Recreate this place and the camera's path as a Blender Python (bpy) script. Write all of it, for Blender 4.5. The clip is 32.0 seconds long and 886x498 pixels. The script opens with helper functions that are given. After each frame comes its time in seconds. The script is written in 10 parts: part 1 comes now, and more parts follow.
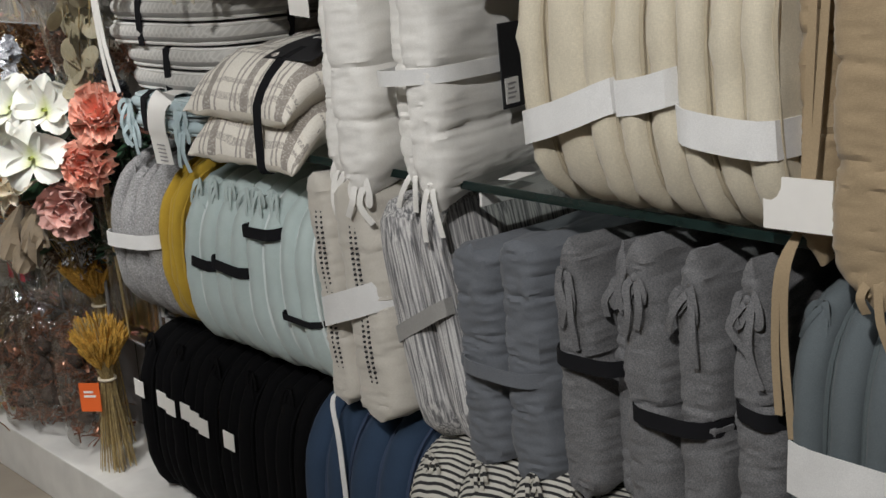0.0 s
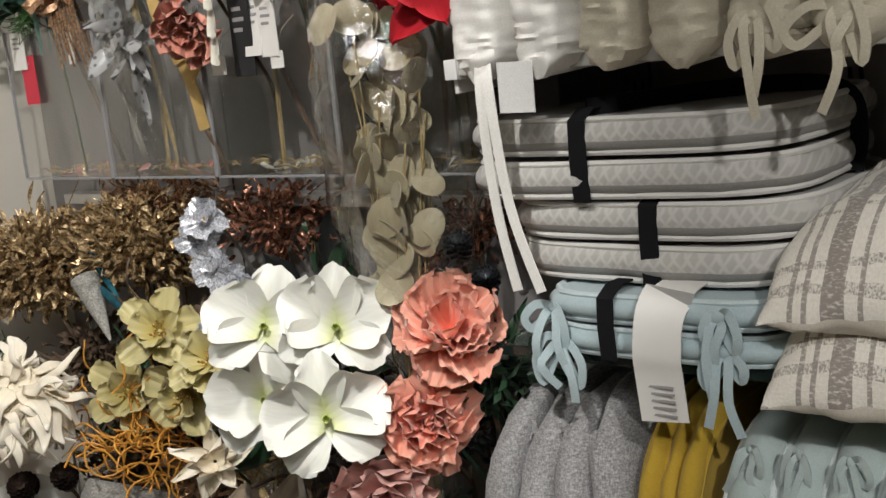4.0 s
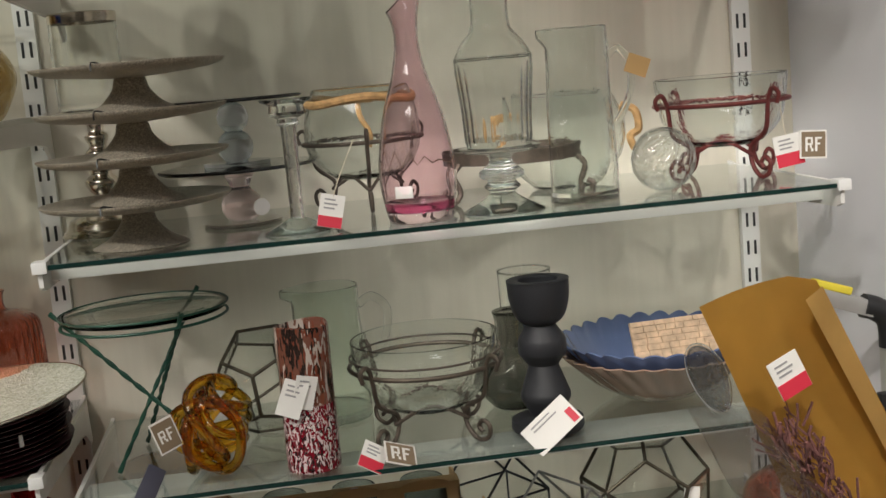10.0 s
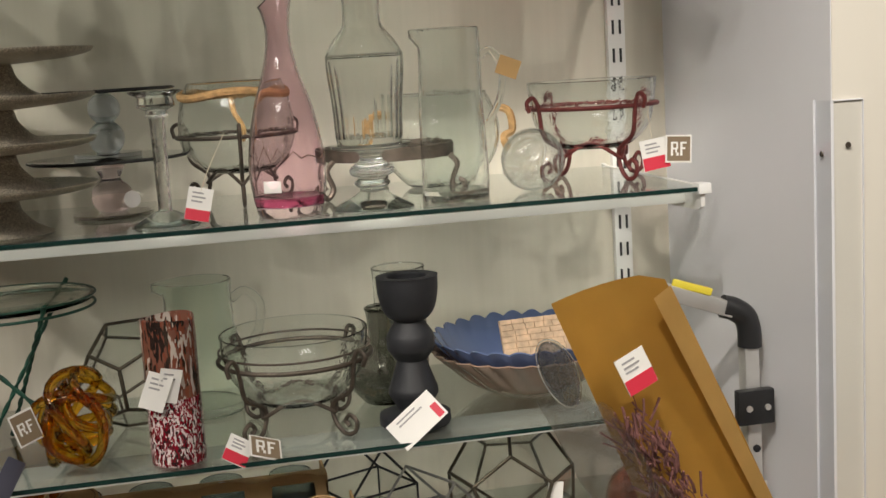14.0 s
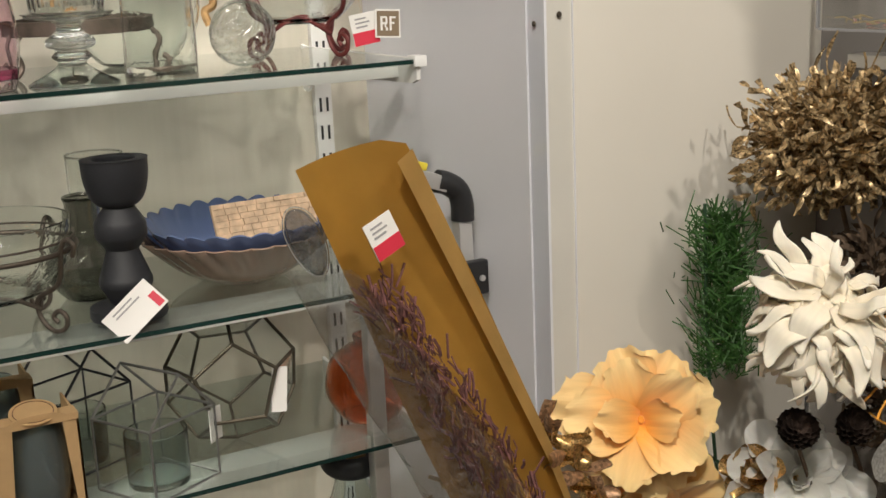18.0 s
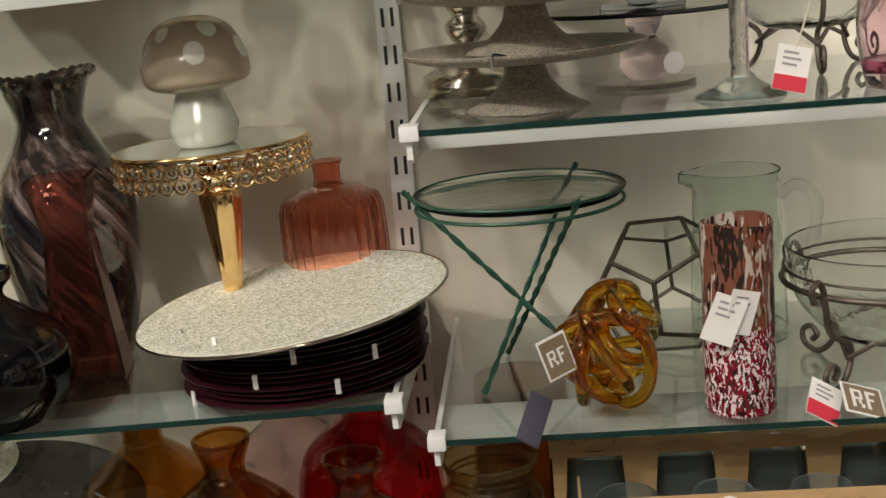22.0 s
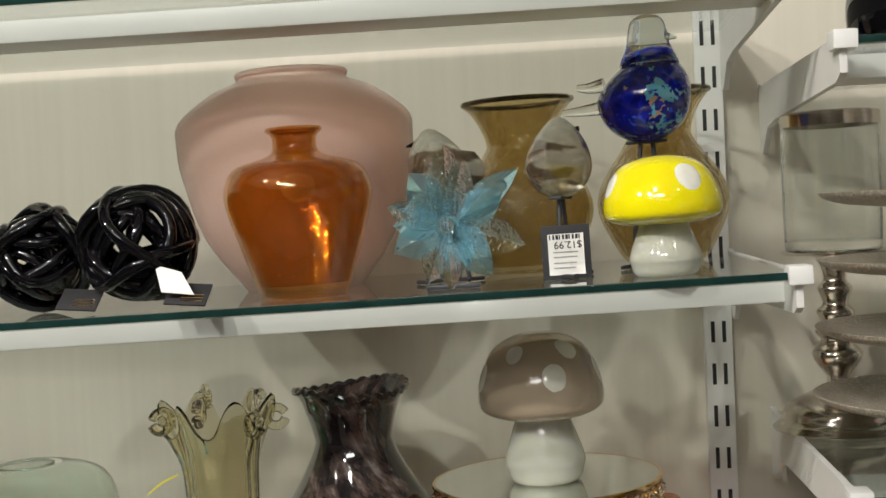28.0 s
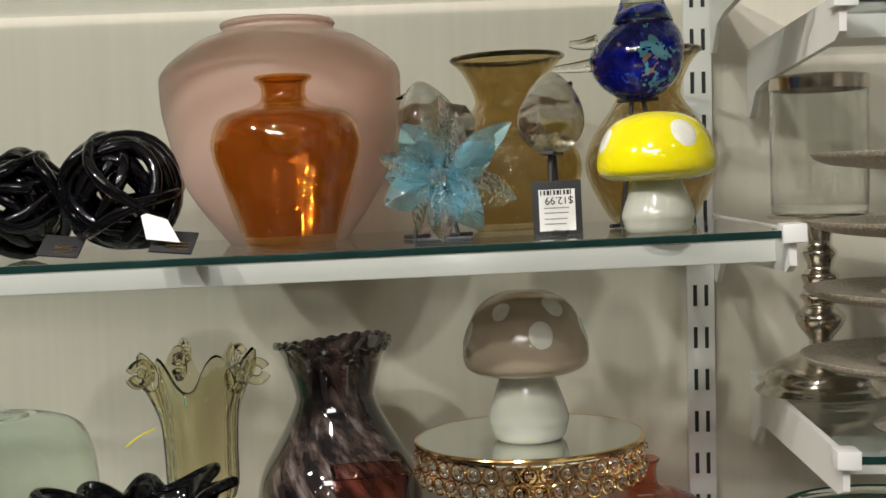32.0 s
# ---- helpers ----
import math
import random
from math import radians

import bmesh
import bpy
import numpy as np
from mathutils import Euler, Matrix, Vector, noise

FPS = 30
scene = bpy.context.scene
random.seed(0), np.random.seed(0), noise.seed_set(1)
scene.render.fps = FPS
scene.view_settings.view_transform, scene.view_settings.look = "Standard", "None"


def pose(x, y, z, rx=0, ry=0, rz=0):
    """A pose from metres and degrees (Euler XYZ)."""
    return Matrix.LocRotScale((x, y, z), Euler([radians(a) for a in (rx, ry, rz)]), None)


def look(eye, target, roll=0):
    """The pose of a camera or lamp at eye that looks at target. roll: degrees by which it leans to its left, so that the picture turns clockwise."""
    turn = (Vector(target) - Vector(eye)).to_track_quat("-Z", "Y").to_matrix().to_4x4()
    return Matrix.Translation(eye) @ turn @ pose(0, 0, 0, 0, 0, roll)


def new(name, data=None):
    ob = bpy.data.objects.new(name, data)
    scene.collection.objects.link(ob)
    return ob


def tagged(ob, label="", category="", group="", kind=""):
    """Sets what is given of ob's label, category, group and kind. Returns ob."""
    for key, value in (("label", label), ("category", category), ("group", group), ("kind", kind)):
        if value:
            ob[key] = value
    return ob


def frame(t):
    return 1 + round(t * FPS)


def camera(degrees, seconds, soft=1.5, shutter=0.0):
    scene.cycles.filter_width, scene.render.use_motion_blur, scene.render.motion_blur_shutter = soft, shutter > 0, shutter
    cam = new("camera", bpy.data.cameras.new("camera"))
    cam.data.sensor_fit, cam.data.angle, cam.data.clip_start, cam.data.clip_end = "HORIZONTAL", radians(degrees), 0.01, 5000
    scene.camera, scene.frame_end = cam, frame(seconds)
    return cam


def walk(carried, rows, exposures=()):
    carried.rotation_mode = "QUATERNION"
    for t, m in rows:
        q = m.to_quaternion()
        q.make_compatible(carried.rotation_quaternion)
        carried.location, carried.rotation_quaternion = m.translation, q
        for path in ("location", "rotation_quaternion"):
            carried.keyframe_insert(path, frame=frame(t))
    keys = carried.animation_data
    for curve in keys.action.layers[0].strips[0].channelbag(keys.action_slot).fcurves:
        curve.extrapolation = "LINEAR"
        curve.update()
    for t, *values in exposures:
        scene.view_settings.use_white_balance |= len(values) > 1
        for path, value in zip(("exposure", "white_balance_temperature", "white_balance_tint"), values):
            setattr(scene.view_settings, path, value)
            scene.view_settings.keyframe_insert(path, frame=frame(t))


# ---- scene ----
cam = camera(40.1, 32.0)
PATH = [
    (0, (0.258, -4.453, 1.53), (1.56, -3.028, 1.008), -3.1),
    (0.5, (0.285, -4.22, 1.529), (1.602, -2.802, 1.022), -4.4),
    (1, (0.347, -3.998, 1.523), (1.672, -2.587, 1.02), -5.7),
    (1.5, (0.384, -3.806, 1.53), (1.718, -2.404, 1.023), -6.2),
    (2, (0.366, -3.596, 1.523), (1.762, -2.261, 1.003), -7.0),
    (2.5, (0.369, -3.38, 1.508), (1.837, -2.114, 1.018), -7.2),
    (3, (0.406, -3.145, 1.514), (1.945, -1.943, 1.083), -6.9),
    (3.5, (0.42, -2.974, 1.514), (1.963, -1.755, 1.151), -6.6),
    (4, (0.406, -2.77, 1.516), (1.923, -1.515, 1.164), -6.1),
    (4.5, (0.466, -2.596, 1.492), (1.925, -1.282, 1.115), -5.4),
    (6.5, (0.486, -2.228, 1.516), (2.09, -1.048, 1.33), -5.9),
    (7, (0.43, -2.189, 1.544), (1.938, -0.881, 1.42), -5.7),
    (7.5, (0.376, -2.141, 1.535), (1.632, -0.589, 1.424), -5.6),
    (8, (0.385, -2.122, 1.536), (1.376, -0.39, 1.39), -5.1),
    (8.5, (0.391, -2.108, 1.537), (1.138, -0.262, 1.353), -4.6),
    (9, (0.392, -2.088, 1.522), (0.932, -0.176, 1.295), -4.6),
    (9.5, (0.386, -2.07, 1.521), (0.765, -0.124, 1.256), -4.8),
    (10, (0.388, -2.056, 1.516), (0.639, -0.094, 1.22), -5.0),
    (10.5, (0.388, -2.04, 1.507), (0.557, -0.073, 1.186), -5.1),
    (11, (0.4, -2.043, 1.496), (0.518, -0.076, 1.155), -5.1),
    (11.5, (0.41, -2.063, 1.485), (0.508, -0.096, 1.139), -5.2),
    (12, (0.407, -2.064, 1.495), (0.523, -0.1, 1.135), -4.7),
    (12.5, (0.412, -2.063, 1.494), (0.589, -0.102, 1.143), -4.4),
    (13, (0.429, -2.067, 1.496), (0.704, -0.114, 1.162), -3.7),
    (13.5, (0.44, -2.093, 1.513), (0.793, -0.147, 1.214), -3.5),
    (15.5, (0.462, -2.039, 1.459), (0.998, -0.15, 1.077), -3.1),
    (16, (0.473, -2.041, 1.443), (1.134, -0.201, 1.022), -2.8),
    (16.5, (0.425, -2.038, 1.436), (1.227, -0.26, 0.99), -2.5),
    (17, (0.381, -2.03, 1.441), (1.32, -0.327, 0.975), -2.3),
    (17.5, (0.351, -2.019, 1.444), (1.352, -0.354, 0.968), -2.2),
    (18, (0.344, -2.006, 1.449), (1.274, -0.298, 0.98), -2.5),
    (18.5, (0.34, -1.957, 1.455), (1.085, -0.158, 0.996), -2.8),
    (19, (0.334, -1.915, 1.467), (0.853, -0.036, 1.022), -3.5),
    (19.5, (0.339, -1.878, 1.461), (0.644, 0.051, 1.027), -3.8),
    (20, (0.333, -1.842, 1.469), (0.475, 0.104, 1.029), -4.1),
    (20.5, (0.32, -1.805, 1.467), (0.348, 0.144, 1.019), -4.6),
    (21, (0.273, -1.747, 1.461), (0.238, 0.202, 1.015), -4.8),
    (21.5, (0.221, -1.675, 1.471), (0.115, 0.27, 1.017), -5.0),
    (22, (0.189, -1.637, 1.469), (0.029, 0.302, 1.006), -4.9),
    (22.5, (0.167, -1.621, 1.459), (-0.032, 0.305, 0.96), -4.8),
    (23, (0.145, -1.615, 1.457), (-0.095, 0.3, 0.93), -4.9),
    (23.5, (0.127, -1.605, 1.448), (-0.129, 0.305, 0.914), -4.7),
    (24, (0.112, -1.611, 1.458), (-0.154, 0.3, 0.933), -4.1),
    (24.5, (0.079, -1.599, 1.456), (-0.204, 0.314, 0.948), -3.5),
    (25, (0.046, -1.537, 1.463), (-0.258, 0.384, 0.999), -3.1),
    (25.5, (-0.022, -1.485, 1.48), (-0.307, 0.456, 1.088), -3.2),
    (26, (-0.123, -1.453, 1.506), (-0.383, 0.502, 1.176), -3.6),
    (26.5, (-0.157, -1.459, 1.534), (-0.368, 0.516, 1.306), -3.5),
    (28.5, (-0.159, -1.457, 1.555), (-0.372, 0.531, 1.504), -2.4),
    (29, (-0.159, -1.447, 1.552), (-0.336, 0.545, 1.494), -2.6),
    (29.5, (-0.163, -1.435, 1.548), (-0.278, 0.561, 1.484), -2.8),
    (30, (-0.162, -1.438, 1.548), (-0.211, 0.561, 1.48), -2.8),
    (30.5, (-0.158, -1.444, 1.548), (-0.158, 0.555, 1.48), -2.6),
    (31, (-0.156, -1.447, 1.547), (-0.15, 0.551, 1.472), -2.4),
    (31.5, (-0.169, -1.449, 1.534), (-0.213, 0.549, 1.444), -1.9),
    (32, (-0.186, -1.449, 1.536), (-0.34, 0.543, 1.433), -1.4),
]
walk(cam, [(t, look(eye, target, roll)) for t, eye, target, roll in PATH],
     [(0, 0.0, 5900, 10), (2.0, -0.02, 5950, 10), (3.5, -0.05, 6050, 10), (4.5, -0.08, 6050, 10), (6.5, -0.04, 5800, 10), (8, 0.04, 5550, 10), (9, -0.14, 5850, 10), (11, 0.04, 6450, 10), (13.5, 0.04, 6450, 10), (16, -0.13, 6450, 10), (18, -0.06, 6450, 10), (20, 0.10, 6450, 10), (22, 0.24, 6500, 10), (24, 0.31, 6600, 10), (25.5, 0.31, 6350, 10), (27, 0.17, 6200, 10), (32, 0.20, 6200, 10)])

# ---- light ----
world = bpy.data.worlds.new("world")
scene.world = world
world.use_nodes = True
world.node_tree.nodes["Background"].inputs[0].default_value = (1.0, 0.96, 0.9, 1)
world.node_tree.nodes["Background"].inputs[1].default_value = 0.022
scene.view_settings.exposure = 0.0


def spot(name, x, y, z, tx, ty, tz, watts, size=0.04, cone=75, kelvin=(1.0, 0.93, 0.83)):
    d = bpy.data.lights.new(name, "SPOT")
    d.energy, d.shadow_soft_size, d.spot_size, d.spot_blend, d.color = watts, size, radians(cone), 0.6, kelvin
    ob = new(name, d)
    ob.matrix_world = look((x, y, z), (tx, ty, tz))
    return ob


def panel(name, x, y, z, w, h, watts, kelvin=(1.0, 0.95, 0.88)):
    d = bpy.data.lights.new(name, "AREA")
    d.shape, d.size, d.size_y, d.energy, d.color = "RECTANGLE", w, h, watts, kelvin
    ob = new(name, d)
    ob.matrix_world = pose(x, y, z)
    return ob


CEIL = 3.0
LAMPS = [(-1.9, -1.8), (-1.2, -2.3), (-0.6, -1.9), (0.0, -1.7), (0.5, -1.2), (0.9, -1.9), (0.2, -2.3), (-0.5, -4.35), (1.5, -2.5), (-1.6, -3.4), (-0.5, -3.5), (0.6, -4.6), (-1.0, -4.8)]
TARGETS = [(-1.0, 0, 1.45), (-0.7, 0, 1.5), (-0.3, 0, 1.5), (1.66, -0.575, 1.0), (0.95, 0, 1.95), (0.6, 0, 1.5), (1.58, -0.98, 0.84), (1.75, -3.15, 0.78), (1.58, -0.8, 0.9), (-0.5, 0, 1.2), (0.5, 0, 1.2), (0.6, 0, 1.3), (-0.2, 0, 1.3)]
WATTS = [96, 80, 56, 24, 9, 5, 165, 196, 78, 10, 8, 8, 10]
CONES = [72, 72, 72, 46, 72, 72, 51, 50, 62, 72, 72, 72, 72]
for (lx, ly), tgt, watts, cone in zip(LAMPS, TARGETS, WATTS, CONES):
    spot("ceiling_spot_light", lx, ly, CEIL - 0.12, *tgt, watts, cone=cone)
# Unseen soft area lamp, added as a weak fill for the whole room.
panel("ceiling_panel_light", -0.6, -3.0, CEIL - 0.04, 1.2, 0.6, 27)

# ---- materials ----
MATS, CLEAR = {}, set()


class Nodes:
    """Short helper round a material's node tree."""

    def __init__(self, name):
        self.m = bpy.data.materials.new(name)
        self.m.use_nodes = True
        self.t = self.m.node_tree
        self.b = self.t.nodes["Principled BSDF"]
        MATS[name] = self.m

    def add(self, kind, **kw):
        n = self.t.nodes.new(kind)
        for k, v in kw.items():
            n.inputs[k.replace("_", " ")].default_value = v
        return n

    def link(self, a, ao, b, bi):
        self.t.links.new(a.outputs[ao], b.inputs[bi])

    def coord(self, scale=(1, 1, 1)):
        c = self.t.nodes.new("ShaderNodeTexCoord")
        mp = self.add("ShaderNodeMapping", Scale=scale)
        self.link(c, "Object", mp, "Vector")
        return mp

    def ramp(self, stops):
        r = self.t.nodes.new("ShaderNodeValToRGB")
        el = r.color_ramp.elements
        while len(el) < len(stops):
            el.new(0.5)
        for e, (p, c) in zip(el, stops):
            e.position, e.color = p, (*c, 1)
        return r

    def bump(self, src, out, strength=0.3, distance=0.002):
        b = self.add("ShaderNodeBump", Strength=strength, Distance=distance)
        self.link(src, out, b, "Height")
        self.link(b, "Normal", self.b, "Normal")
        return b

    def set(self, **kw):
        for k, v in kw.items():
            self.b.inputs[k.replace("_", " ")].default_value = v
        return self.m


def plain(name, col, rough=0.5, metal=0.0, vary=0.08, scale=14.0, bump=0.15, fine=120.0, coat=0.0, sheen=0.0):
    """A surface with mottling at two scales and a fine relief."""
    n = Nodes(name)
    mp = n.coord()
    a = n.add("ShaderNodeTexNoise", Scale=scale, Detail=4.0)
    f = n.add("ShaderNodeTexNoise", Scale=fine, Detail=3.0)
    n.link(mp, 0, a, "Vector"), n.link(mp, 0, f, "Vector")
    lo, hi = [c * (1 - vary) for c in col], [min(1, c * (1 + vary)) for c in col]
    r = n.ramp([(0.3, lo), (0.7, hi)])
    n.link(a, "Fac", r, "Fac")
    n.link(r, "Color", n.b, "Base Color")
    rr = n.add("ShaderNodeMapRange", To_Min=max(0, rough - 0.06), To_Max=min(1, rough + 0.08))
    n.link(f, "Fac", rr, "Value"), n.link(rr, "Result", n.b, "Roughness")
    if bump:
        n.bump(f, "Fac", bump, 0.001)
    return n.set(Metallic=metal, Coat_Weight=coat, Sheen_Weight=sheen)


def cloth(name, col, weave=900.0, vary=0.09, bump=0.16, second=None):
    """Woven fabric: crossed threads, soft blotches and a nap."""
    n = Nodes(name)
    mp = n.coord()
    w1 = n.add("ShaderNodeTexNoise", Scale=1.0, Detail=2.0)
    w2 = n.add("ShaderNodeTexNoise", Scale=1.0, Detail=2.0)
    s1 = n.add("ShaderNodeMapping", Scale=(weave, weave, weave * 0.35))
    s2 = n.add("ShaderNodeMapping", Scale=(weave * 0.35, weave * 0.35, weave))
    n.link(mp, 0, s1, "Vector"), n.link(mp, 0, s2, "Vector")
    n.link(s1, 0, w1, "Vector"), n.link(s2, 0, w2, "Vector")
    mx = n.add("ShaderNodeMath")
    mx.operation = "MULTIPLY"
    n.link(w1, "Fac", mx, 0), n.link(w2, "Fac", mx, 1)
    big = n.add("ShaderNodeTexNoise", Scale=18.0, Detail=5.0)
    n.link(mp, 0, big, "Vector")
    hi = second or [min(1, c * (1 + vary)) for c in col]
    r = n.ramp([(0.12, [c * (1 - vary) for c in col]), (0.42, hi)])
    n.link(mx, 0, r, "Fac")
    mix = n.t.nodes.new("ShaderNodeMix")
    mix.data_type, mix.blend_type = "RGBA", "MULTIPLY"
    mix.inputs["Factor"].default_value = 0.35
    g = n.ramp([(0.3, (0.72, 0.72, 0.72)), (0.7, (1, 1, 1))])
    n.link(big, "Fac", g, "Fac"), n.link(r, "Color", mix, "A"), n.link(g, "Color", mix, "B")
    n.link(mix, "Result", n.b, "Base Color")
    add = n.add("ShaderNodeMath")
    add.operation = "MULTIPLY_ADD"
    add.inputs[1].default_value = 2.0
    n.link(big, "Fac", add, 0), n.link(mx, 0, add, 2)
    n.bump(add, 0, bump, 0.005)
    return n.set(Roughness=0.92, Sheen_Weight=min(0.25, 0.6 * sum(col) / 3), Specular_IOR_Level=0.12)


def film_mat(name, tint, gloss, rough, crinkle, scale, graze=0.85):
    """Thin clear film or sheet: mostly see-through, with a gloss that grows towards grazing views."""
    n = Nodes(name)
    n.t.nodes.remove(n.b)
    out = next(k for k in n.t.nodes if k.type == "OUTPUT_MATERIAL")
    mp = n.coord()
    f = n.add("ShaderNodeTexNoise", Scale=scale, Detail=4.0)
    n.link(mp, 0, f, "Vector")
    bp = n.add("ShaderNodeBump", Strength=crinkle, Distance=0.01)
    n.link(f, "Fac", bp, "Height")
    tr = n.add("ShaderNodeBsdfTransparent", Color=(*tint, 1))
    gl = n.add("ShaderNodeBsdfGlossy", Color=(0.95, 0.95, 0.95, 1), Roughness=rough)
    n.link(bp, 0, gl, "Normal")
    lw = n.add("ShaderNodeLayerWeight", Blend=0.5)
    n.link(bp, 0, lw, "Normal")
    pw = n.add("ShaderNodeMath")
    pw.operation, pw.inputs[1].default_value = "POWER", 4.0
    n.link(lw, "Facing", pw, 0)
    ma = n.add("ShaderNodeMath")
    ma.operation, ma.inputs[1].default_value, ma.inputs[2].default_value = "MULTIPLY_ADD", graze, gloss
    n.link(pw, 0, ma, 0)
    mix = n.t.nodes.new("ShaderNodeMixShader")
    n.link(ma, 0, mix, 0), n.link(tr, 0, mix, 1), n.link(gl, 0, mix, 2), n.link(mix, 0, out, "Surface")
    return n.m


def glass(name, col=(1, 1, 1), rough=0.0, ior=1.45, bubbles=0.0, bscale=60.0, mixin=None):
    """Clear or coloured glass; the colour lies in the transmission."""
    n = Nodes(name)
    n.set(Base_Color=(*col, 1), Transmission_Weight=1.0, Roughness=rough, IOR=ior, Coat_Weight=0.9 if ior < 1.35 else 0.0)
    mp = n.coord()
    f = n.add("ShaderNodeTexNoise", Scale=bscale, Detail=2.0)
    n.link(mp, 0, f, "Vector")
    n.bump(f, "Fac", 0.06 + bubbles, 0.002)
    if mixin:
        v = n.add("ShaderNodeTexNoise", Scale=26.0, Detail=3.0)
        st = n.add("ShaderNodeMapping", Scale=mixin[0])
        n.link(mp, 0, st, "Vector"), n.link(st, 0, v, "Vector")
        r = n.ramp(mixin[1])
        n.link(v, "Fac", r, "Fac"), n.link(r, "Color", n.b, "Base Color")
    if ior < 1.35:
        n.link(n.b.inputs["Normal"].links[0].from_node, 0, n.b, "Coat Normal")
    CLEAR.add(name)
    return n.m


def glitter(name, col, dark=0.35, scale=500.0, metal=0.85, rough=0.3):
    """Foil or glitter: tiny flakes that tilt every way."""
    n = Nodes(name)
    mp = n.coord()
    v = n.add("ShaderNodeTexVoronoi", Scale=scale, Randomness=1.0)
    n.link(mp, 0, v, "Vector")
    sp = n.t.nodes.new("ShaderNodeSeparateColor")
    n.link(v, "Color", sp, "Color")
    r = n.ramp([(0.0, [c * dark for c in col]), (0.6, col), (1.0, [min(1, c * 1.5) for c in col])])
    n.link(sp, "Red", r, "Fac"), n.link(r, "Color", n.b, "Base Color")
    n.bump(sp, "Green", 0.8, 0.002)
    return n.set(Metallic=metal, Roughness=rough)


M_WALL = plain("wall_paint", (0.72, 0.68, 0.60), 0.7, vary=0.03, scale=3.0, bump=0.08, fine=300)
def grained(name, col, rough):
    """Pale laminate with a faint upright wood grain and soft blotches."""
    n = Nodes(name)
    g = n.add("ShaderNodeTexNoise", Scale=1.0, Detail=5.0)
    b = n.add("ShaderNodeTexNoise", Scale=2.2, Detail=3.0)
    n.link(n.coord((85, 85, 1.6)), 0, g, "Vector"), n.link(n.coord(), 0, b, "Vector")
    r = n.ramp([(0.3, [c * 0.945 for c in col]), (0.7, [c * 1.03 for c in col])])
    mx = n.add("ShaderNodeMath")
    mx.operation, mx.inputs[1].default_value = "MULTIPLY_ADD", 0.4
    h = n.add("ShaderNodeMath")
    h.operation, h.inputs[1].default_value = "MULTIPLY", 0.6
    n.link(g, "Fac", h, 0), n.link(b, "Fac", mx, 0), n.link(h, 0, mx, 2), n.link(mx, 0, r, "Fac"), n.link(r, "Color", n.b, "Base Color")
    n.bump(g, "Fac", 0.06, 0.001)
    return n.set(Roughness=rough)


M_BACK = grained("shelf_back_panel", (0.66, 0.62, 0.52), 0.36)
M_GREY = plain("side_panel_paint", (0.74, 0.74, 0.77), 0.5, vary=0.03, scale=3.0, bump=0.06, fine=250)
M_SLAT = plain("grey_panel", (0.235, 0.222, 0.215), 0.6, vary=0.05, scale=4.0, bump=0.08, fine=200)
M_CEIL = plain("ceiling_paint", (0.7, 0.69, 0.67), 0.9, vary=0.02)
M_FLOOR = plain("floor_vinyl", (0.30, 0.26, 0.21), 0.35, vary=0.15, scale=5.0, bump=0.1, fine=160)
M_WHITE = plain("white_metal", (0.80, 0.79, 0.76), 0.35, vary=0.03, bump=0.04, fine=400)
M_CAP = plain("white_plastic", (0.82, 0.82, 0.80), 0.3, vary=0.02, bump=0.02)
M_SLOT = plain("slot_dark", (0.02, 0.02, 0.02), 0.6)
M_PLATE = film_mat("shelf_glass", (0.83, 0.858, 0.845), 0.045, 0.0, 0.01, 3)
M_EDGE = plain("glass_edge_green", (0.010, 0.032, 0.028), 0.12, vary=0.2, scale=30, bump=0.0)
M_BLACKP = plain("black_plastic", (0.015, 0.015, 0.016), 0.4)
M_ALU = plain("aluminium", (0.62, 0.61, 0.59), 0.38, metal=0.7, vary=0.06)
M_CLEARP = glass("clear_plastic", (0.96, 0.96, 0.96), 0.05, 1.2, 0.05, 25)


# ---- mesh helpers ----
def link_mesh(name, bm, mat, smooth=True):
    me = bpy.data.meshes.new(name)
    bm.normal_update()
    bm.to_mesh(me)
    bm.free()
    for m in mat if isinstance(mat, (list, tuple)) else [mat]:
        me.materials.append(m)
    if smooth:
        me.polygons.foreach_set("use_smooth", [True] * len(me.polygons))
        me.set_sharp_from_angle(angle=radians(38))
    return new(name, me)


def part(name, bm, mat, parent, label="", smooth=True):
    ob = link_mesh(name, bm, mat, smooth)
    ob.parent = parent
    if not isinstance(mat, list) and mat.name in CLEAR:
        ob.visible_shadow = False
    if label:
        tagged(ob, label)
    return ob


def thing(name, x, y, z, label, category, rz=0.0, group="", kind="", rx=0.0, ry=0.0):
    ob = new(name)
    ob.empty_display_size = 0.02
    ob.matrix_world = pose(x, y, z, rx, ry, rz)
    return tagged(ob, label, category, group, kind)


def box_into(bm, x0, x1, y0, y1, z0, z1, bevel=0.0, mat=0, m=None):
    v = [bm.verts.new((x, y, z)) for x in (x0, x1) for y in (y0, y1) for z in (z0, z1)]
    fs = []
    for q in ((0, 1, 3, 2), (4, 6, 7, 5), (0, 4, 5, 1), (2, 3, 7, 6), (0, 2, 6, 4), (1, 5, 7, 3)):
        f = bm.faces.new([v[i] for i in q])
        f.material_index = mat
        fs.append(f)
    if bevel:
        es = list({e for f in fs for e in f.edges})
        got = bmesh.ops.bevel(bm, geom=es, offset=bevel, segments=2, affect="EDGES", profile=0.6)
        v = list({w for f in got["faces"] for w in f.verts} | {w for w in v if w.is_valid})
        for f in got["faces"]:
            f.material_index = mat
    if m is not None:
        bmesh.ops.transform(bm, matrix=m, verts=[w for w in v if w.is_valid])
    return v


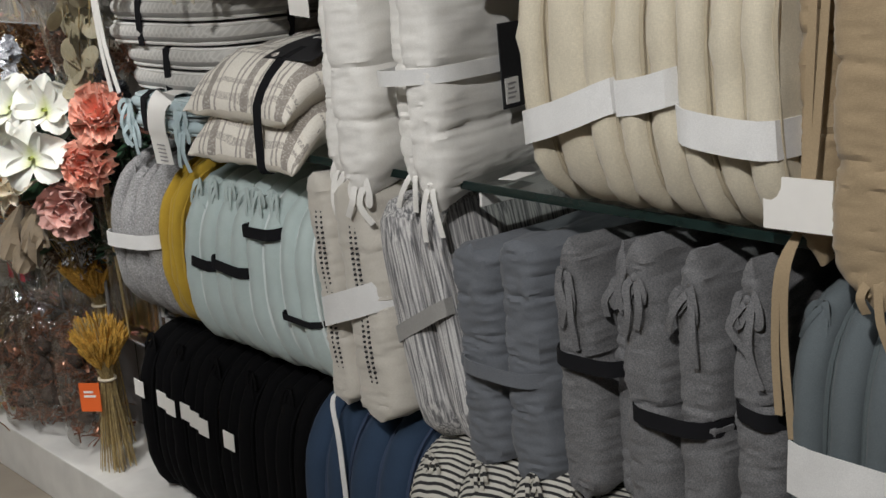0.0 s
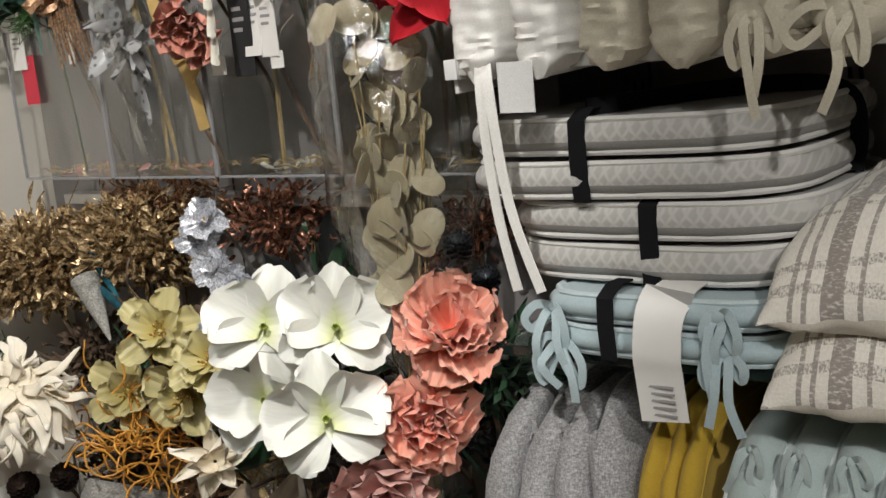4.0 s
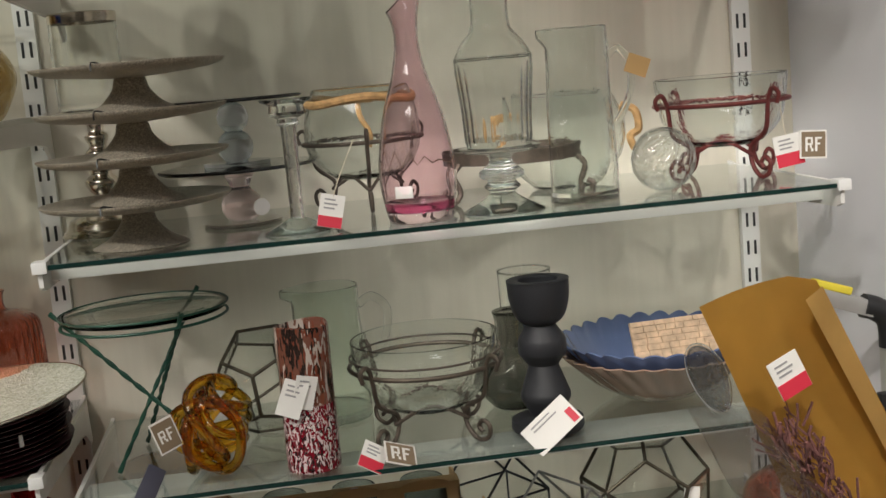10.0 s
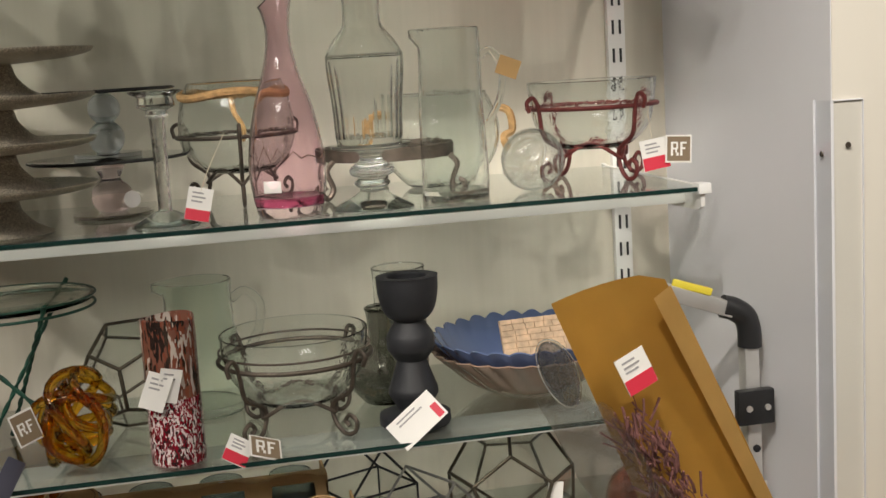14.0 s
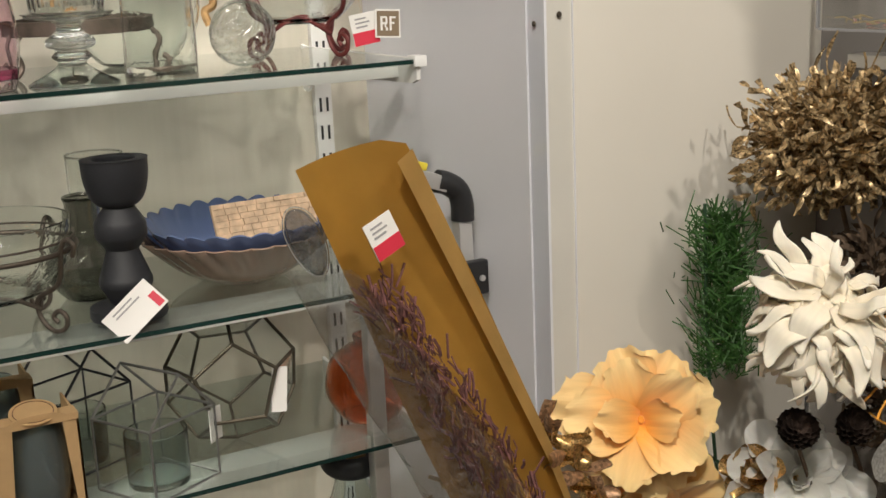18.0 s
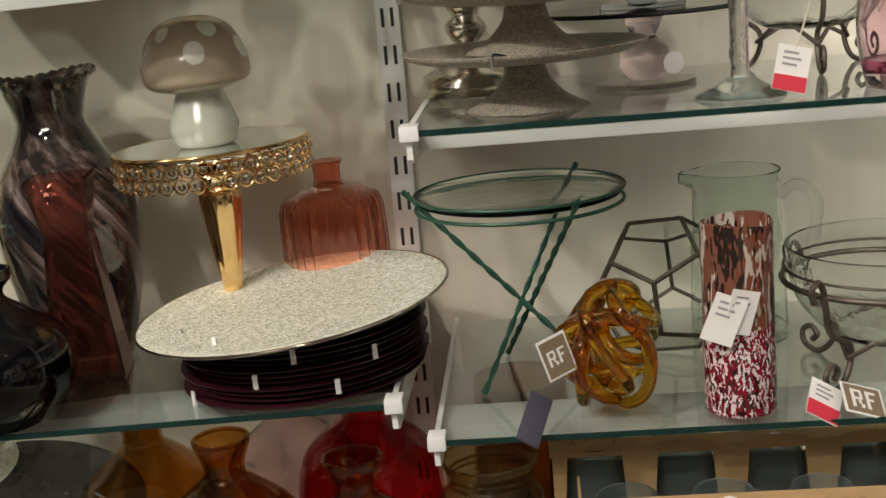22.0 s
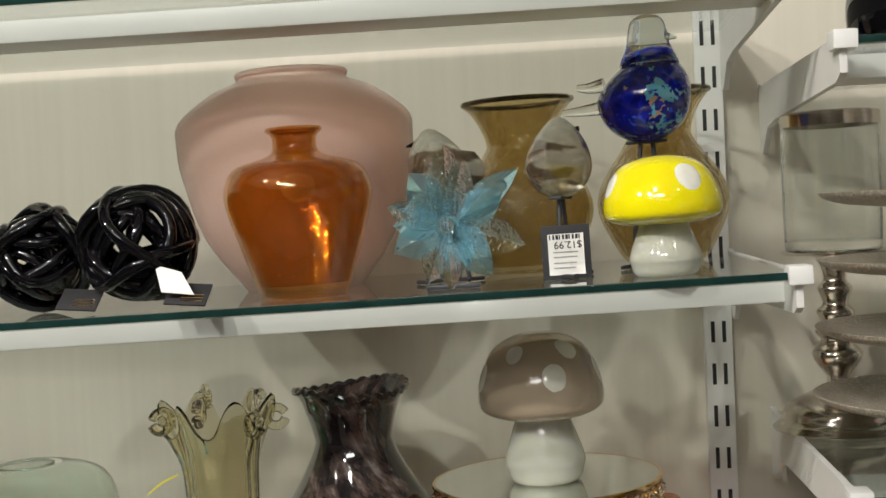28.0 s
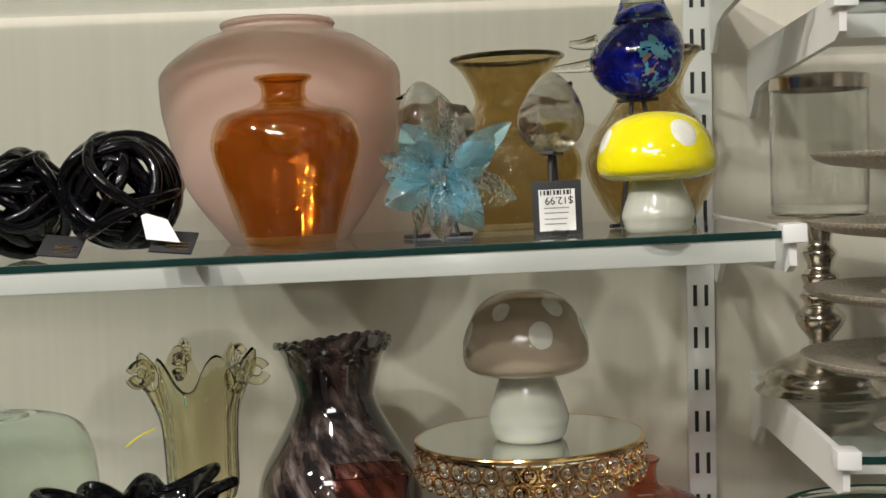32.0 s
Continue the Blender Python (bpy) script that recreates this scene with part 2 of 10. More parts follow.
def box(x0, x1, y0, y1, z0, z1, bevel=0.0):
    bm = bmesh.new()
    box_into(bm, x0, x1, y0, y1, z0, z1, bevel)
    return bm


def structure(name, bm, mat, label="", smooth=False):
    return tagged(link_mesh(name, bm, mat, smooth), label, kind="structure")


# ---- the setting ----
XG, YG, XF, XC = 1.30, -0.575, 1.83, 2.04
structure("floor", box(-3.2, 3.2, -6.2, 0.3, -0.1, 0.0), M_FLOOR, "grey-brown vinyl shop floor")
structure("ceiling", box(-3.2, 3.2, -6.2, 0.3, CEIL, CEIL + 0.1), M_CEIL, "plain white shop ceiling")
structure("wall_back", box(-3.2, XG, 0.014, 0.2, 0, CEIL), M_BACK, "cream back panel behind the glass shelves")
structure("wall_return", box(XG, XG + 0.25, YG + 0.002, 0.2, 0, CEIL), M_GREY, "pale grey side panel beside the glass shelves")
structure("wall_corner", box(XG + 0.001, XC + 0.2, YG, YG + 0.12, 0, CEIL), M_WALL, "cream painted wall beside the flowers")
structure("wall_flowers", box(XF, XC + 0.2, -1.83, YG - 0.001, 0, CEIL), plain("mid_grey_panel", (0.235, 0.221, 0.216), 0.6, vary=0.05, scale=4.0, bump=0.08, fine=200), "grey wall panel behind the flower pockets")
structure("wall_cushions", box(XC, XC + 0.2, -6.2, -1.83, 0, CEIL), plain("pale_grey_panel", (0.36, 0.345, 0.33), 0.6, vary=0.05, scale=4.0, bump=0.08, fine=200), "grey back panel behind the cushion shelves")
# Unseen closing walls, added dark to cut bounce light and deepen reflections in glass.
M_TAUPE = plain("unseen_wall_taupe", (0.20, 0.18, 0.155), 0.7, vary=0.05, scale=3.0, bump=0.08, fine=300)
structure("wall_left", box(-3.3, -3.2, -6.2, 0.3, 0, CEIL), M_TAUPE, "unseen taupe wall closing the shop, dark for the glass reflections")
structure("wall_rear", box(-3.2, 3.2, -6.3, -6.2, 0, CEIL), M_TAUPE, "unseen taupe wall closing the shop, dark for the glass reflections")

for ob_x in (0.006, 1.2065):
    up = thing("shelf_standard", ob_x, 0, 0.25, "white double-slotted steel shelf standard on the back panel", "shelf upright", group="shelf standards")
    bm = bmesh.new()
    box_into(bm, -0.016, 0.016, -0.001, 0.0138, 0, 2.4, 0.001)
    part("rail", bm, M_WHITE, up)
    for k in range(46):
        zc = 1.30 + 0.05 * (k - 20) - 0.25
        if zc > 0.05:
            bm = bmesh.new()
            for sx in (-0.0065, 0.0065):
                box_into(bm, sx - 0.0022, sx + 0.0022, -0.0016, 0.003, zc - 0.0125, zc + 0.0125)
            part("slot", bm, M_SLOT, up)


def glass_shelf(x0, x1, z, left=True, right=True, depth=0.440, label="clear glass shelf on white steel brackets"):
    s = thing("glass_shelf", x0, 0, z, label, "shelf", group="glass shelves")
    L = x1 - x0
    part("glass_plate", box(0.004, L - 0.004, -depth + 0.003, -0.012, -0.008, 0.0), M_PLATE, s, smooth=False)
    part("glass_edge", box(0.016, L - 0.016, -depth, -depth + 0.0028, -0.0068, -0.0004, 0.001), M_EDGE, s, "dark green polished glass edge")
    part("front_rail", box(0.006, L - 0.006, -depth + 0.062, -depth + 0.128, -0.030, -0.009, 0.002), M_WHITE, s)
    for end, bx in ((left, 0.004), (right, L - 0.008)):
        if end:
            bm = bmesh.new()
            prof = [(-0.004, 0.004), (-0.004, -0.075), (-0.02, -0.078), (-0.06, -0.05), (-0.11, -0.044), (-depth + 0.02, -0.036), (-depth + 0.004, -0.03), (-depth + 0.002, -0.002), (-depth + 0.002, 0.001), (-0.02, 0.001)]
            a = [bm.verts.new((bx - 0.002, y, zz)) for y, zz in prof]
            b = [bm.verts.new((bx + 0.004, y, zz)) for y, zz in prof]
            bm.faces.new(a), bm.faces.new(b[::-1])
            for i in range(len(prof)):
                j = (i + 1) % len(prof)
                bm.faces.new((a[j], a[i], b[i], b[j]))
            br = part("bracket", bm, M_WHITE, s, smooth=False)
            part("end_clip", box(bx - 0.008, bx + 0.012, -depth - 0.004, -depth + 0.022, -0.011, 0.005, 0.002), M_CAP, br, "white plastic end clip")
    return s


ZB = {0: 0.73, 1: 0.975, 2: 1.306, 3: 1.684, 4: 2.06}
ZA = {0: 0.70, 1: 1.02, 2: 1.494, 3: 1.76, 4: 2.12}
SHELF_A = {}
for k in ZB:
    glass_shelf(0.060, 1.178, ZB[k])
    SHELF_A[k] = glass_shelf(-1.17, 0.030, ZA[k])

# ---- shapes ----
def cr(pts, n=5, closed=False):
    """A smooth line through the given points."""
    P = [np.array(p, float) for p in pts]
    k = len(P)
    out = []
    for i in range(k if closed else k - 1):
        a = P[(i - 1) % k] if closed or i else P[0]
        b, c = P[i], P[(i + 1) % k]
        d = P[(i + 2) % k] if closed or i + 2 < k else P[-1]
        for j in range(n):
            t = j / n
            out.append(0.5 * (2 * b + (c - a) * t + (2 * a - 5 * b + 4 * c - d) * t * t + (3 * b - a - 3 * c + d) * t**3))
    if not closed:
        out.append(P[-1])
    return out


def revolve(bm, prof, seg=36, fn=None, mat=0, cx=0.0, cy=0.0, cz=0.0):
    """Turns a profile of (radius, height) round the upright axis; fn(angle, r, z) may flute it."""
    rings = []
    for r, z in prof:
        if r < 1e-5:
            rings.append([bm.verts.new((cx, cy, cz + z))])
            continue
        ring = []
        for i in range(seg):
            a = 2 * math.pi * i / seg
            rr, zz = fn(a, r, z) if fn else (r, z)
            ring.append(bm.verts.new((cx + rr * math.cos(a), cy + rr * math.sin(a), cz + zz)))
        rings.append(ring)
    for p, q in zip(rings, rings[1:]):
        for i in range(seg):
            j = (i + 1) % seg
            if len(p) == 1 and len(q) == 1:
                continue
            vs = [p[0], q[i], q[j]] if len(p) == 1 else [p[i], p[j], q[0]][::1] if len(q) == 1 else [p[i], p[j], q[j], q[i]]
            try:
                f = bm.faces.new(vs)
                f.material_index = mat
            except ValueError:
                pass
    bmesh.ops.recalc_face_normals(bm, faces=bm.faces)
    return bm


def solid(ctrl, seg=36, fn=None, n=5, smooth=True, **kw):
    bm = bmesh.new()
    return revolve(bm, [tuple(p) for p in (cr(ctrl, n) if smooth else ctrl)], seg, fn, **kw)


def vessel(ctrl, t=0.0035, seg=40, fn=None, n=5, base=0.008):
    """A hollow vessel with walls of thickness t; ctrl runs from the foot's edge to the lip."""
    out = [tuple(p) for p in cr(ctrl, n)]
    z0, z1 = out[0][1], out[-1][1]
    inner = []
    for r, z in reversed(out):
        zz = max(z, z0 + base)
        inner.append((max(r - t, 0.001), zz if z > z0 + base else z0 + base))
        if z <= z0 + base:
            break
    bm = bmesh.new()
    return revolve(bm, [(0, z0)] + out + [(out[-1][0] - t / 2, z1 + t * 0.4)] + inner + [(0, z0 + base)], seg, fn)


def tube_into(bm, pts, r, seg=8, closed=False, mat=0, taper=None):
    P = [Vector(p) for p in pts]
    k = len(P)
    rings, up = [], None
    for i in range(k):
        a, b = P[(i - 1) % k] if closed or i else P[0], P[(i + 1) % k] if closed or i + 1 < k else P[-1]
        d = (b - a).normalized() if (b - a).length > 1e-9 else Vector((0, 0, 1))
        if up is None:
            up = d.orthogonal().normalized()
        up = (up - d * up.dot(d)).normalized() if (up - d * up.dot(d)).length > 1e-6 else d.orthogonal().normalized()
        side = d.cross(up)
        rr = r * (taper(i / (k - 1)) if taper else 1)
        rings.append([bm.verts.new(P[i] + (up * math.cos(2 * math.pi * j / seg) + side * math.sin(2 * math.pi * j / seg)) * rr) for j in range(seg)])
    for i in range(k if closed else k - 1):
        p, q = rings[i], rings[(i + 1) % k]
        off = 0
        if closed and i == k - 1:
            off = min(range(seg), key=lambda o: (p[0].co - q[o].co).length)
        for j in range(seg):
            f = bm.faces.new((p[j], p[(j + 1) % seg], q[(j + 1 + off) % seg], q[(j + off) % seg]))
            f.material_index = mat
    if not closed:
        for ring in (rings[0][::-1], rings[-1]):
            f = bm.faces.new(ring)
            f.material_index = mat
    return bm


def tube(pts, r, seg=8, closed=False, taper=None):
    return tube_into(bmesh.new(), pts, r, seg, closed, 0, taper)


def ring_pts(r, z=0.0, n=40, cx=0.0, cy=0.0):
    return [(cx + r * math.cos(2 * math.pi * i / n), cy + r * math.sin(2 * math.pi * i / n), z) for i in range(n)]


def slab(poly, t=0.002):
    """A flat plate from a convex outline in space."""
    P = [Vector(p) for p in poly]
    nrm = (P[1] - P[0]).cross(P[2] - P[0]).normalized() * t
    bm = bmesh.new()
    a, b = [bm.verts.new(p) for p in P], [bm.verts.new(p + nrm) for p in P]
    bm.faces.new(a[::-1]), bm.faces.new(b)
    for i in range(len(P)):
        j = (i + 1) % len(P)
        bm.faces.new((a[i], a[j], b[j], b[i]))
    return bm


M_TAG = plain("paper_white", (0.82, 0.80, 0.76), 0.6, vary=0.04, bump=0.03)
M_RED = plain("tag_red", (0.62, 0.03, 0.06), 0.55, vary=0.05, bump=0.02)
M_KRAFT = plain("kraft_tag", (0.42, 0.26, 0.10), 0.7, vary=0.08)
M_TAGBR = plain("tag_brown", (0.22, 0.16, 0.10), 0.6, vary=0.05)
M_INK = plain("ink", (0.03, 0.03, 0.035), 0.7)
M_INKG = plain("ink_grey", (0.35, 0.34, 0.34), 0.7)
M_STRING = plain("string", (0.62, 0.55, 0.42), 0.9)


def letters(body, size, mat, parent, m):
    cu = bpy.data.curves.new("lettering", "FONT")
    cu.body, cu.size, cu.align_x, cu.align_y, cu.extrude = body, size, "CENTER", "CENTER", 0.0002
    tmp = bpy.data.objects.new("lettering", cu)
    me = bpy.data.meshes.new_from_object(tmp)
    bpy.data.objects.remove(tmp)
    me.materials.append(mat)
    ob = new("lettering", me)
    ob.parent, ob.matrix_basis = parent, m
    return ob


def tag(parent, m, w=0.036, h=0.05, split=0.3, label="white paper price tag with a red band", mat=None, bars=3, string=None):
    """A hanging card, facing -y in its own frame, with its lower part in red."""
    bm = bmesh.new()
    box_into(bm, -w / 2, w / 2, -0.0006, 0.0006, -h / 2, h / 2)
    t = part("price_tag", bm, mat or M_TAG, parent, label, smooth=False)
    t.matrix_basis = m
    if split:
        bm = bmesh.new()
        box_into(bm, -w / 2 + 0.0004, w / 2 - 0.0004, -0.0014, -0.0008, -h / 2 + 0.0004, -h / 2 + h * split)
        part("red_band", bm, M_RED, t, smooth=False)
    for i in range(bars):
        bm = bmesh.new()
        zz = h * (0.34 - 0.13 * i)
        box_into(bm, -w * 0.32, w * (0.12 + 0.1 * (i % 2)), -0.0013, -0.0008, zz - h * 0.025, zz + h * 0.025)
        part("printed_line", bm, M_INKG, t, smooth=False)
    if string:
        part("tag_string", tube(cr([(0, 0, h / 2 - 0.004), *string], 4), 0.0008, 5), M_STRING, t)
    return t


def rf_tag(parent, m, w=0.036, h=0.036):
    """A square brown card with a pale border and two pale block marks."""
    t = tag(parent, m, w, h, 0, "square brown paper tag with pale block marks", M_TAG, 0)
    part("brown_field", box(-w * 0.44, w * 0.44, -0.0014, -0.0008, -h * 0.44, h * 0.44), M_TAGBR, t, smooth=False)
    bm = bmesh.new()
    k = w / 36
    for x0, x1, z0, z1 in ((-11, -8, -9, 9), (-8, -1.5, 6.6, 9), (-3.6, -1, 0, 7), (-8, -1.5, -1, 1.4), (-5, -2.6, -5, -1), (-3.4, -0.4, -9, -5), (2, 5, -9, 9), (5, 11, 6.6, 9), (5, 9, -0.6, 1.8)):
        box_into(bm, x0 * k, x1 * k, -0.0018, -0.0015, z0 * k, z1 * k)
    part("block_mark", bm, M_TAG, t, smooth=False)
    return t


# glass colours
G_CLEAR = glass("clear_glass", (0.97, 0.985, 0.97), 0.0, 1.45, 0.02, 40)
G_BUBBLE = glass("seeded_glass", (0.95, 0.975, 0.96), 0.02, 1.45, 0.25, 70)
G_GREEN = glass("pale_green_glass", (0.88, 0.94, 0.89), 0.0, 1.4, 0.05, 30)
G_PINK = glass("pink_glass", (0.985, 0.82, 0.88), 0.0, 1.45, 0.04, 30)
G_PINKDEEP = glass("deep_pink_glass", (0.95, 0.25, 0.5), 0.0, 1.45, 0.04, 30)
G_AMBER = film_mat("amber_glass", (0.86, 0.64, 0.31), 0.07, 0.012, 0.20, 26, 0.7)
G_KNOT = Nodes("amber_knot_glass").set(Base_Color=(0.95, 0.52, 0.025, 1), Transmission_Weight=1.0, Roughness=0.0, IOR=1.42, Coat_Weight=1.0)
G_OLIVE = film_mat("olive_glass", (0.80, 0.715, 0.51), 0.07, 0.03, 0.7, 75, 0.6)
CLEAR.update({"amber_glass", "olive_glass", "brown_amber_glass", "clear_rope_glass"})
G_FLUTE = glass("straw_glass", (0.90, 0.86, 0.68), 0.0, 1.45, 0.35, 30)
G_STRAWSTEM = glass("golden_stem_glass", (0.95, 0.82, 0.42), 0.0, 1.45, 0.05, 30)
G_RED = glass("rust_red_glass", (0.90, 0.46, 0.34), 0.0, 1.20, 0.05, 30)
G_BULB = glass("orange_red_glass", (0.86, 0.36, 0.18), 0.0, 1.45, 0.04, 30)
G_RUBY = glass("ruby_glass", (0.62, 0.07, 0.08), 0.0, 1.45, 0.04, 30)
G_PLUM = glass("plum_glass", (0.80, 0.45, 0.38), 0.0, 1.12, 0.12, 16)
G_BROWN = film_mat("brown_amber_glass", (0.78, 0.52, 0.21), 0.06, 0.015, 0.22, 24, 0.6)
G_SMOKE = glass("smoke_glass", (0.80, 0.85, 0.84), 0.0, 1.45, 0.04, 40)
G_DSMOKE = glass("dark_smoke_glass", (0.48, 0.48, 0.46), 0.0, 1.5, 0.05, 20)
G_GREYB = glass("grey_blue_glass", (0.62, 0.67, 0.76), 0.0, 1.45, 0.04, 40)
G_SKY = Nodes("sky_blue_glass").set(Base_Color=(0.55, 0.86, 0.97, 1), Transmission_Weight=0.94, Roughness=0.06, IOR=1.4)
G_SHELL = Nodes("blue_shell_glass").set(Base_Color=(0.15, 0.21, 0.40, 1), Transmission_Weight=0.25, Roughness=0.2, Coat_Weight=0.4)
G_BROWNSH = Nodes("brown_shell_glass").set(Base_Color=(0.42, 0.29, 0.22, 1), Transmission_Weight=0.25, Roughness=0.15, Coat_Weight=0.4)
G_TUMB = Nodes("smoked_tumbler_glass").set(Base_Color=(0.52, 0.60, 0.60, 1), Transmission_Weight=0.88, Roughness=0.02, IOR=1.3, Coat_Weight=0.8)
G_MAUVE = glass("mauve_glass", (0.90, 0.76, 0.76), 0.0, 1.45, 0.08, 30)
M_FROST = Nodes("frosted_pink_glass").set(Base_Color=(0.98, 0.79, 0.71, 1), Transmission_Weight=0.80, Roughness=0.34, IOR=1.25)
M_BLKGL = plain("black_glass", (0.002, 0.002, 0.003), 0.015, vary=0.2, bump=0.0)
M_BLKMAT = plain("matte_black_metal", (0.022, 0.023, 0.027), 0.55, vary=0.2, bump=0.2, fine=300)
M_IRON = plain("dark_iron", (0.10, 0.08, 0.062), 0.5, metal=0.6, vary=0.3, scale=60)
M_REDIRON = plain("oxblood_iron", (0.13, 0.025, 0.022), 0.45, metal=0.3, vary=0.3, scale=60)
M_GREENIRON = plain("green_twisted_iron", (0.015, 0.07, 0.045), 0.4, metal=0.2, vary=0.3, scale=60)
M_BRASSK = plain("dark_brass", (0.10, 0.085, 0.06), 0.42, metal=0.7, vary=0.3, scale=50)
M_SILVERW = plain("silver_wire", (0.30, 0.30, 0.29), 0.35, metal=0.8, vary=0.2, scale=50)
M_SILVER = plain("polished_silver", (0.72, 0.66, 0.58), 0.16, metal=1.0, vary=0.15, scale=20, bump=0.05)
M_GOLD = plain("polished_gold", (0.85, 0.58, 0.27), 0.10, metal=1.0, vary=0.15, scale=30, bump=0.08)
M_MIRROR = plain("mirror_plate", (0.82, 0.84, 0.80), 0.03, metal=1.0, vary=0.02, bump=0.0)
M_STONE = glitter("taupe_glitter_ceramic", (0.42, 0.375, 0.30), 0.62, 700, 0.22, 0.36)
M_ROPE = plain("jute_rope", (0.46, 0.28, 0.12), 0.95, vary=0.25, scale=90, bump=0.8, fine=500)
M_OPAL = Nodes("opal_white_glass").set(Base_Color=(0.70, 0.715, 0.62, 1), Roughness=0.06, Transmission_Weight=0.35, Subsurface_Weight=0.6, Subsurface_Radius=(0.03, 0.03, 0.02), Coat_Weight=0.4)
M_CARD = plain("corrugated_card", (0.50, 0.32, 0.15), 0.8, vary=0.08, scale=30, bump=0.3, fine=260)
M_PAPER = plain("kraft_paper", (0.52, 0.285, 0.05), 0.55, vary=0.1, scale=12, bump=0.25, fine=80)
M_VELVET = plain("maroon_edge", (0.035, 0.006, 0.010), 0.35, vary=0.3, scale=80, bump=0.1)
M_MOSAIC = plain("driftwood_mosaic", (0.60, 0.43, 0.28), 0.6, vary=0.3, scale=60, bump=0.4)
M_TEAL = plain("teal_enamel", (0.10, 0.36, 0.42), 0.12, vary=0.25, scale=40, bump=0.1, coat=0.6)
M_WOODB = plain("dark_wood", (0.12, 0.05, 0.025), 0.5, vary=0.25, scale=40, bump=0.3)


def dotted(name, base, dot, scale, size, rough=0.1, trans=0.0):
    """Glass or glaze with large pale spots."""
    n = Nodes(name)
    mp = n.coord()
    v = n.add("ShaderNodeTexVoronoi", Scale=scale, Randomness=0.35)
    n.link(mp, 0, v, "Vector")
    r = n.ramp([(size, dot), (size + 0.03, base)])
    n.link(v, "Distance", r, "Fac"), n.link(r, "Color", n.b, "Base Color")
    return n.set(Roughness=rough, Transmission_Weight=trans, Coat_Weight=0.6, Coat_Roughness=0.03)


def speckled(name, stops, scale, stretch=(1, 1, 1), rough=0.06, trans=0.0, coat=0.6, twist=0.0):
    """Coloured chips or streaks melted into glass."""
    n = Nodes(name)
    mp = n.coord(stretch)
    if twist:
        mp.inputs["Rotation"].default_value = (twist, 0.3, 0)
    v = n.add("ShaderNodeTexVoronoi", Scale=scale, Randomness=1.0)
    d = n.add("ShaderNodeTexNoise", Scale=scale * 0.7, Detail=3.0)
    n.link(mp, 0, d, "Vector")
    mx = n.t.nodes.new("ShaderNodeMix")
    mx.data_type, mx.blend_type = "RGBA", "LINEAR_LIGHT"
    mx.inputs["Factor"].default_value = 0.04
    n.link(mp, 0, mx, "A"), n.link(d, "Color", mx, "B"), n.link(mx, "Result", v, "Vector")
    sp = n.t.nodes.new("ShaderNodeSeparateColor")
    n.link(v, "Color", sp, "Color")
    r = n.ramp(stops)
    r.color_ramp.interpolation = "CONSTANT"
    n.link(sp, "Red", r, "Fac"), n.link(r, "Color", n.b, "Base Color")
    return n.set(Roughness=rough, Transmission_Weight=trans, Coat_Weight=coat, Coat_Roughness=0.02)


M_MUSHB = Nodes("taupe_glass").set(Base_Color=(0.56, 0.455, 0.335, 1), Roughness=0.06, Transmission_Weight=0.30, IOR=1.4, Coat_Weight=0.7, Coat_Roughness=0.03)
M_POLKA = dotted("beige_polka_glaze", (0.42, 0.34, 0.24), (0.85, 0.83, 0.78), 30.0, 0.33)
M_MUSHY = plain("yellow_glass", (0.86, 0.76, 0.0), 0.08, vary=0.04, scale=40, bump=0.0, coat=0.8)
M_COBALT = speckled("cobalt_flecked_glass", [(0.0, (0.003, 0.006, 0.20)), (0.50, (0.006, 0.014, 0.40)), (0.80, (0.02, 0.06, 0.60)), (0.90, (0.14, 0.44, 0.58)), (0.96, (0.42, 0.28, 0.20))], 85, trans=0.15)
M_MOTTLE = speckled("red_white_flecked_glass", [(0.0, (0.24, 0.008, 0.022)), (0.3, (0.035, 0.010, 0.012)), (0.52, (0.72, 0.60, 0.60)), (0.70, (0.20, 0.02, 0.03)), (0.86, (0.78, 0.72, 0.69))], 140, (1, 1, 0.5), trans=0.1)
M_MOTTLE2 = speckled("amber_streaked_glass", [(0.0, (0.22, 0.09, 0.06)), (0.3, (0.03, 0.018, 0.015)), (0.55, (0.60, 0.52, 0.45)), (0.72, (0.24, 0.07, 0.04)), (0.9, (0.06, 0.04, 0.03))], 95, (1, 1, 0.22), trans=0.2)


def swirled(name, stops, turns, scale, stretch, rough=0.04):
    """Streaks that wind round the upright axis, melted into dark glass."""
    n = Nodes(name)
    mp = n.coord()
    sp = n.t.nodes.new("ShaderNodeSeparateXYZ")
    n.link(mp, 0, sp, "Vector")
    k = n.add("ShaderNodeMath")
    k.operation, k.inputs[1].default_value = "MULTIPLY", turns
    n.link(sp, "Z", k, 0)
    vr = n.t.nodes.new("ShaderNodeVectorRotate")
    vr.rotation_type = "Z_AXIS"
    n.link(mp, 0, vr, "Vector"), n.link(k, 0, vr, "Angle")
    st = n.add("ShaderNodeMapping", Scale=(1, 1, stretch))
    n.link(vr, 0, st, "Vector")
    v = n.add("ShaderNodeTexNoise", Scale=scale, Detail=5.0, Roughness=0.62)
    n.link(st, 0, v, "Vector")
    r = n.ramp(stops)
    n.link(v, "Fac", r, "Fac"), n.link(r, "Color", n.b, "Base Color")
    n.bump(v, "Fac", 0.12, 0.002)
    return n.set(Roughness=rough, Coat_Weight=1.0, Coat_Roughness=0.02)


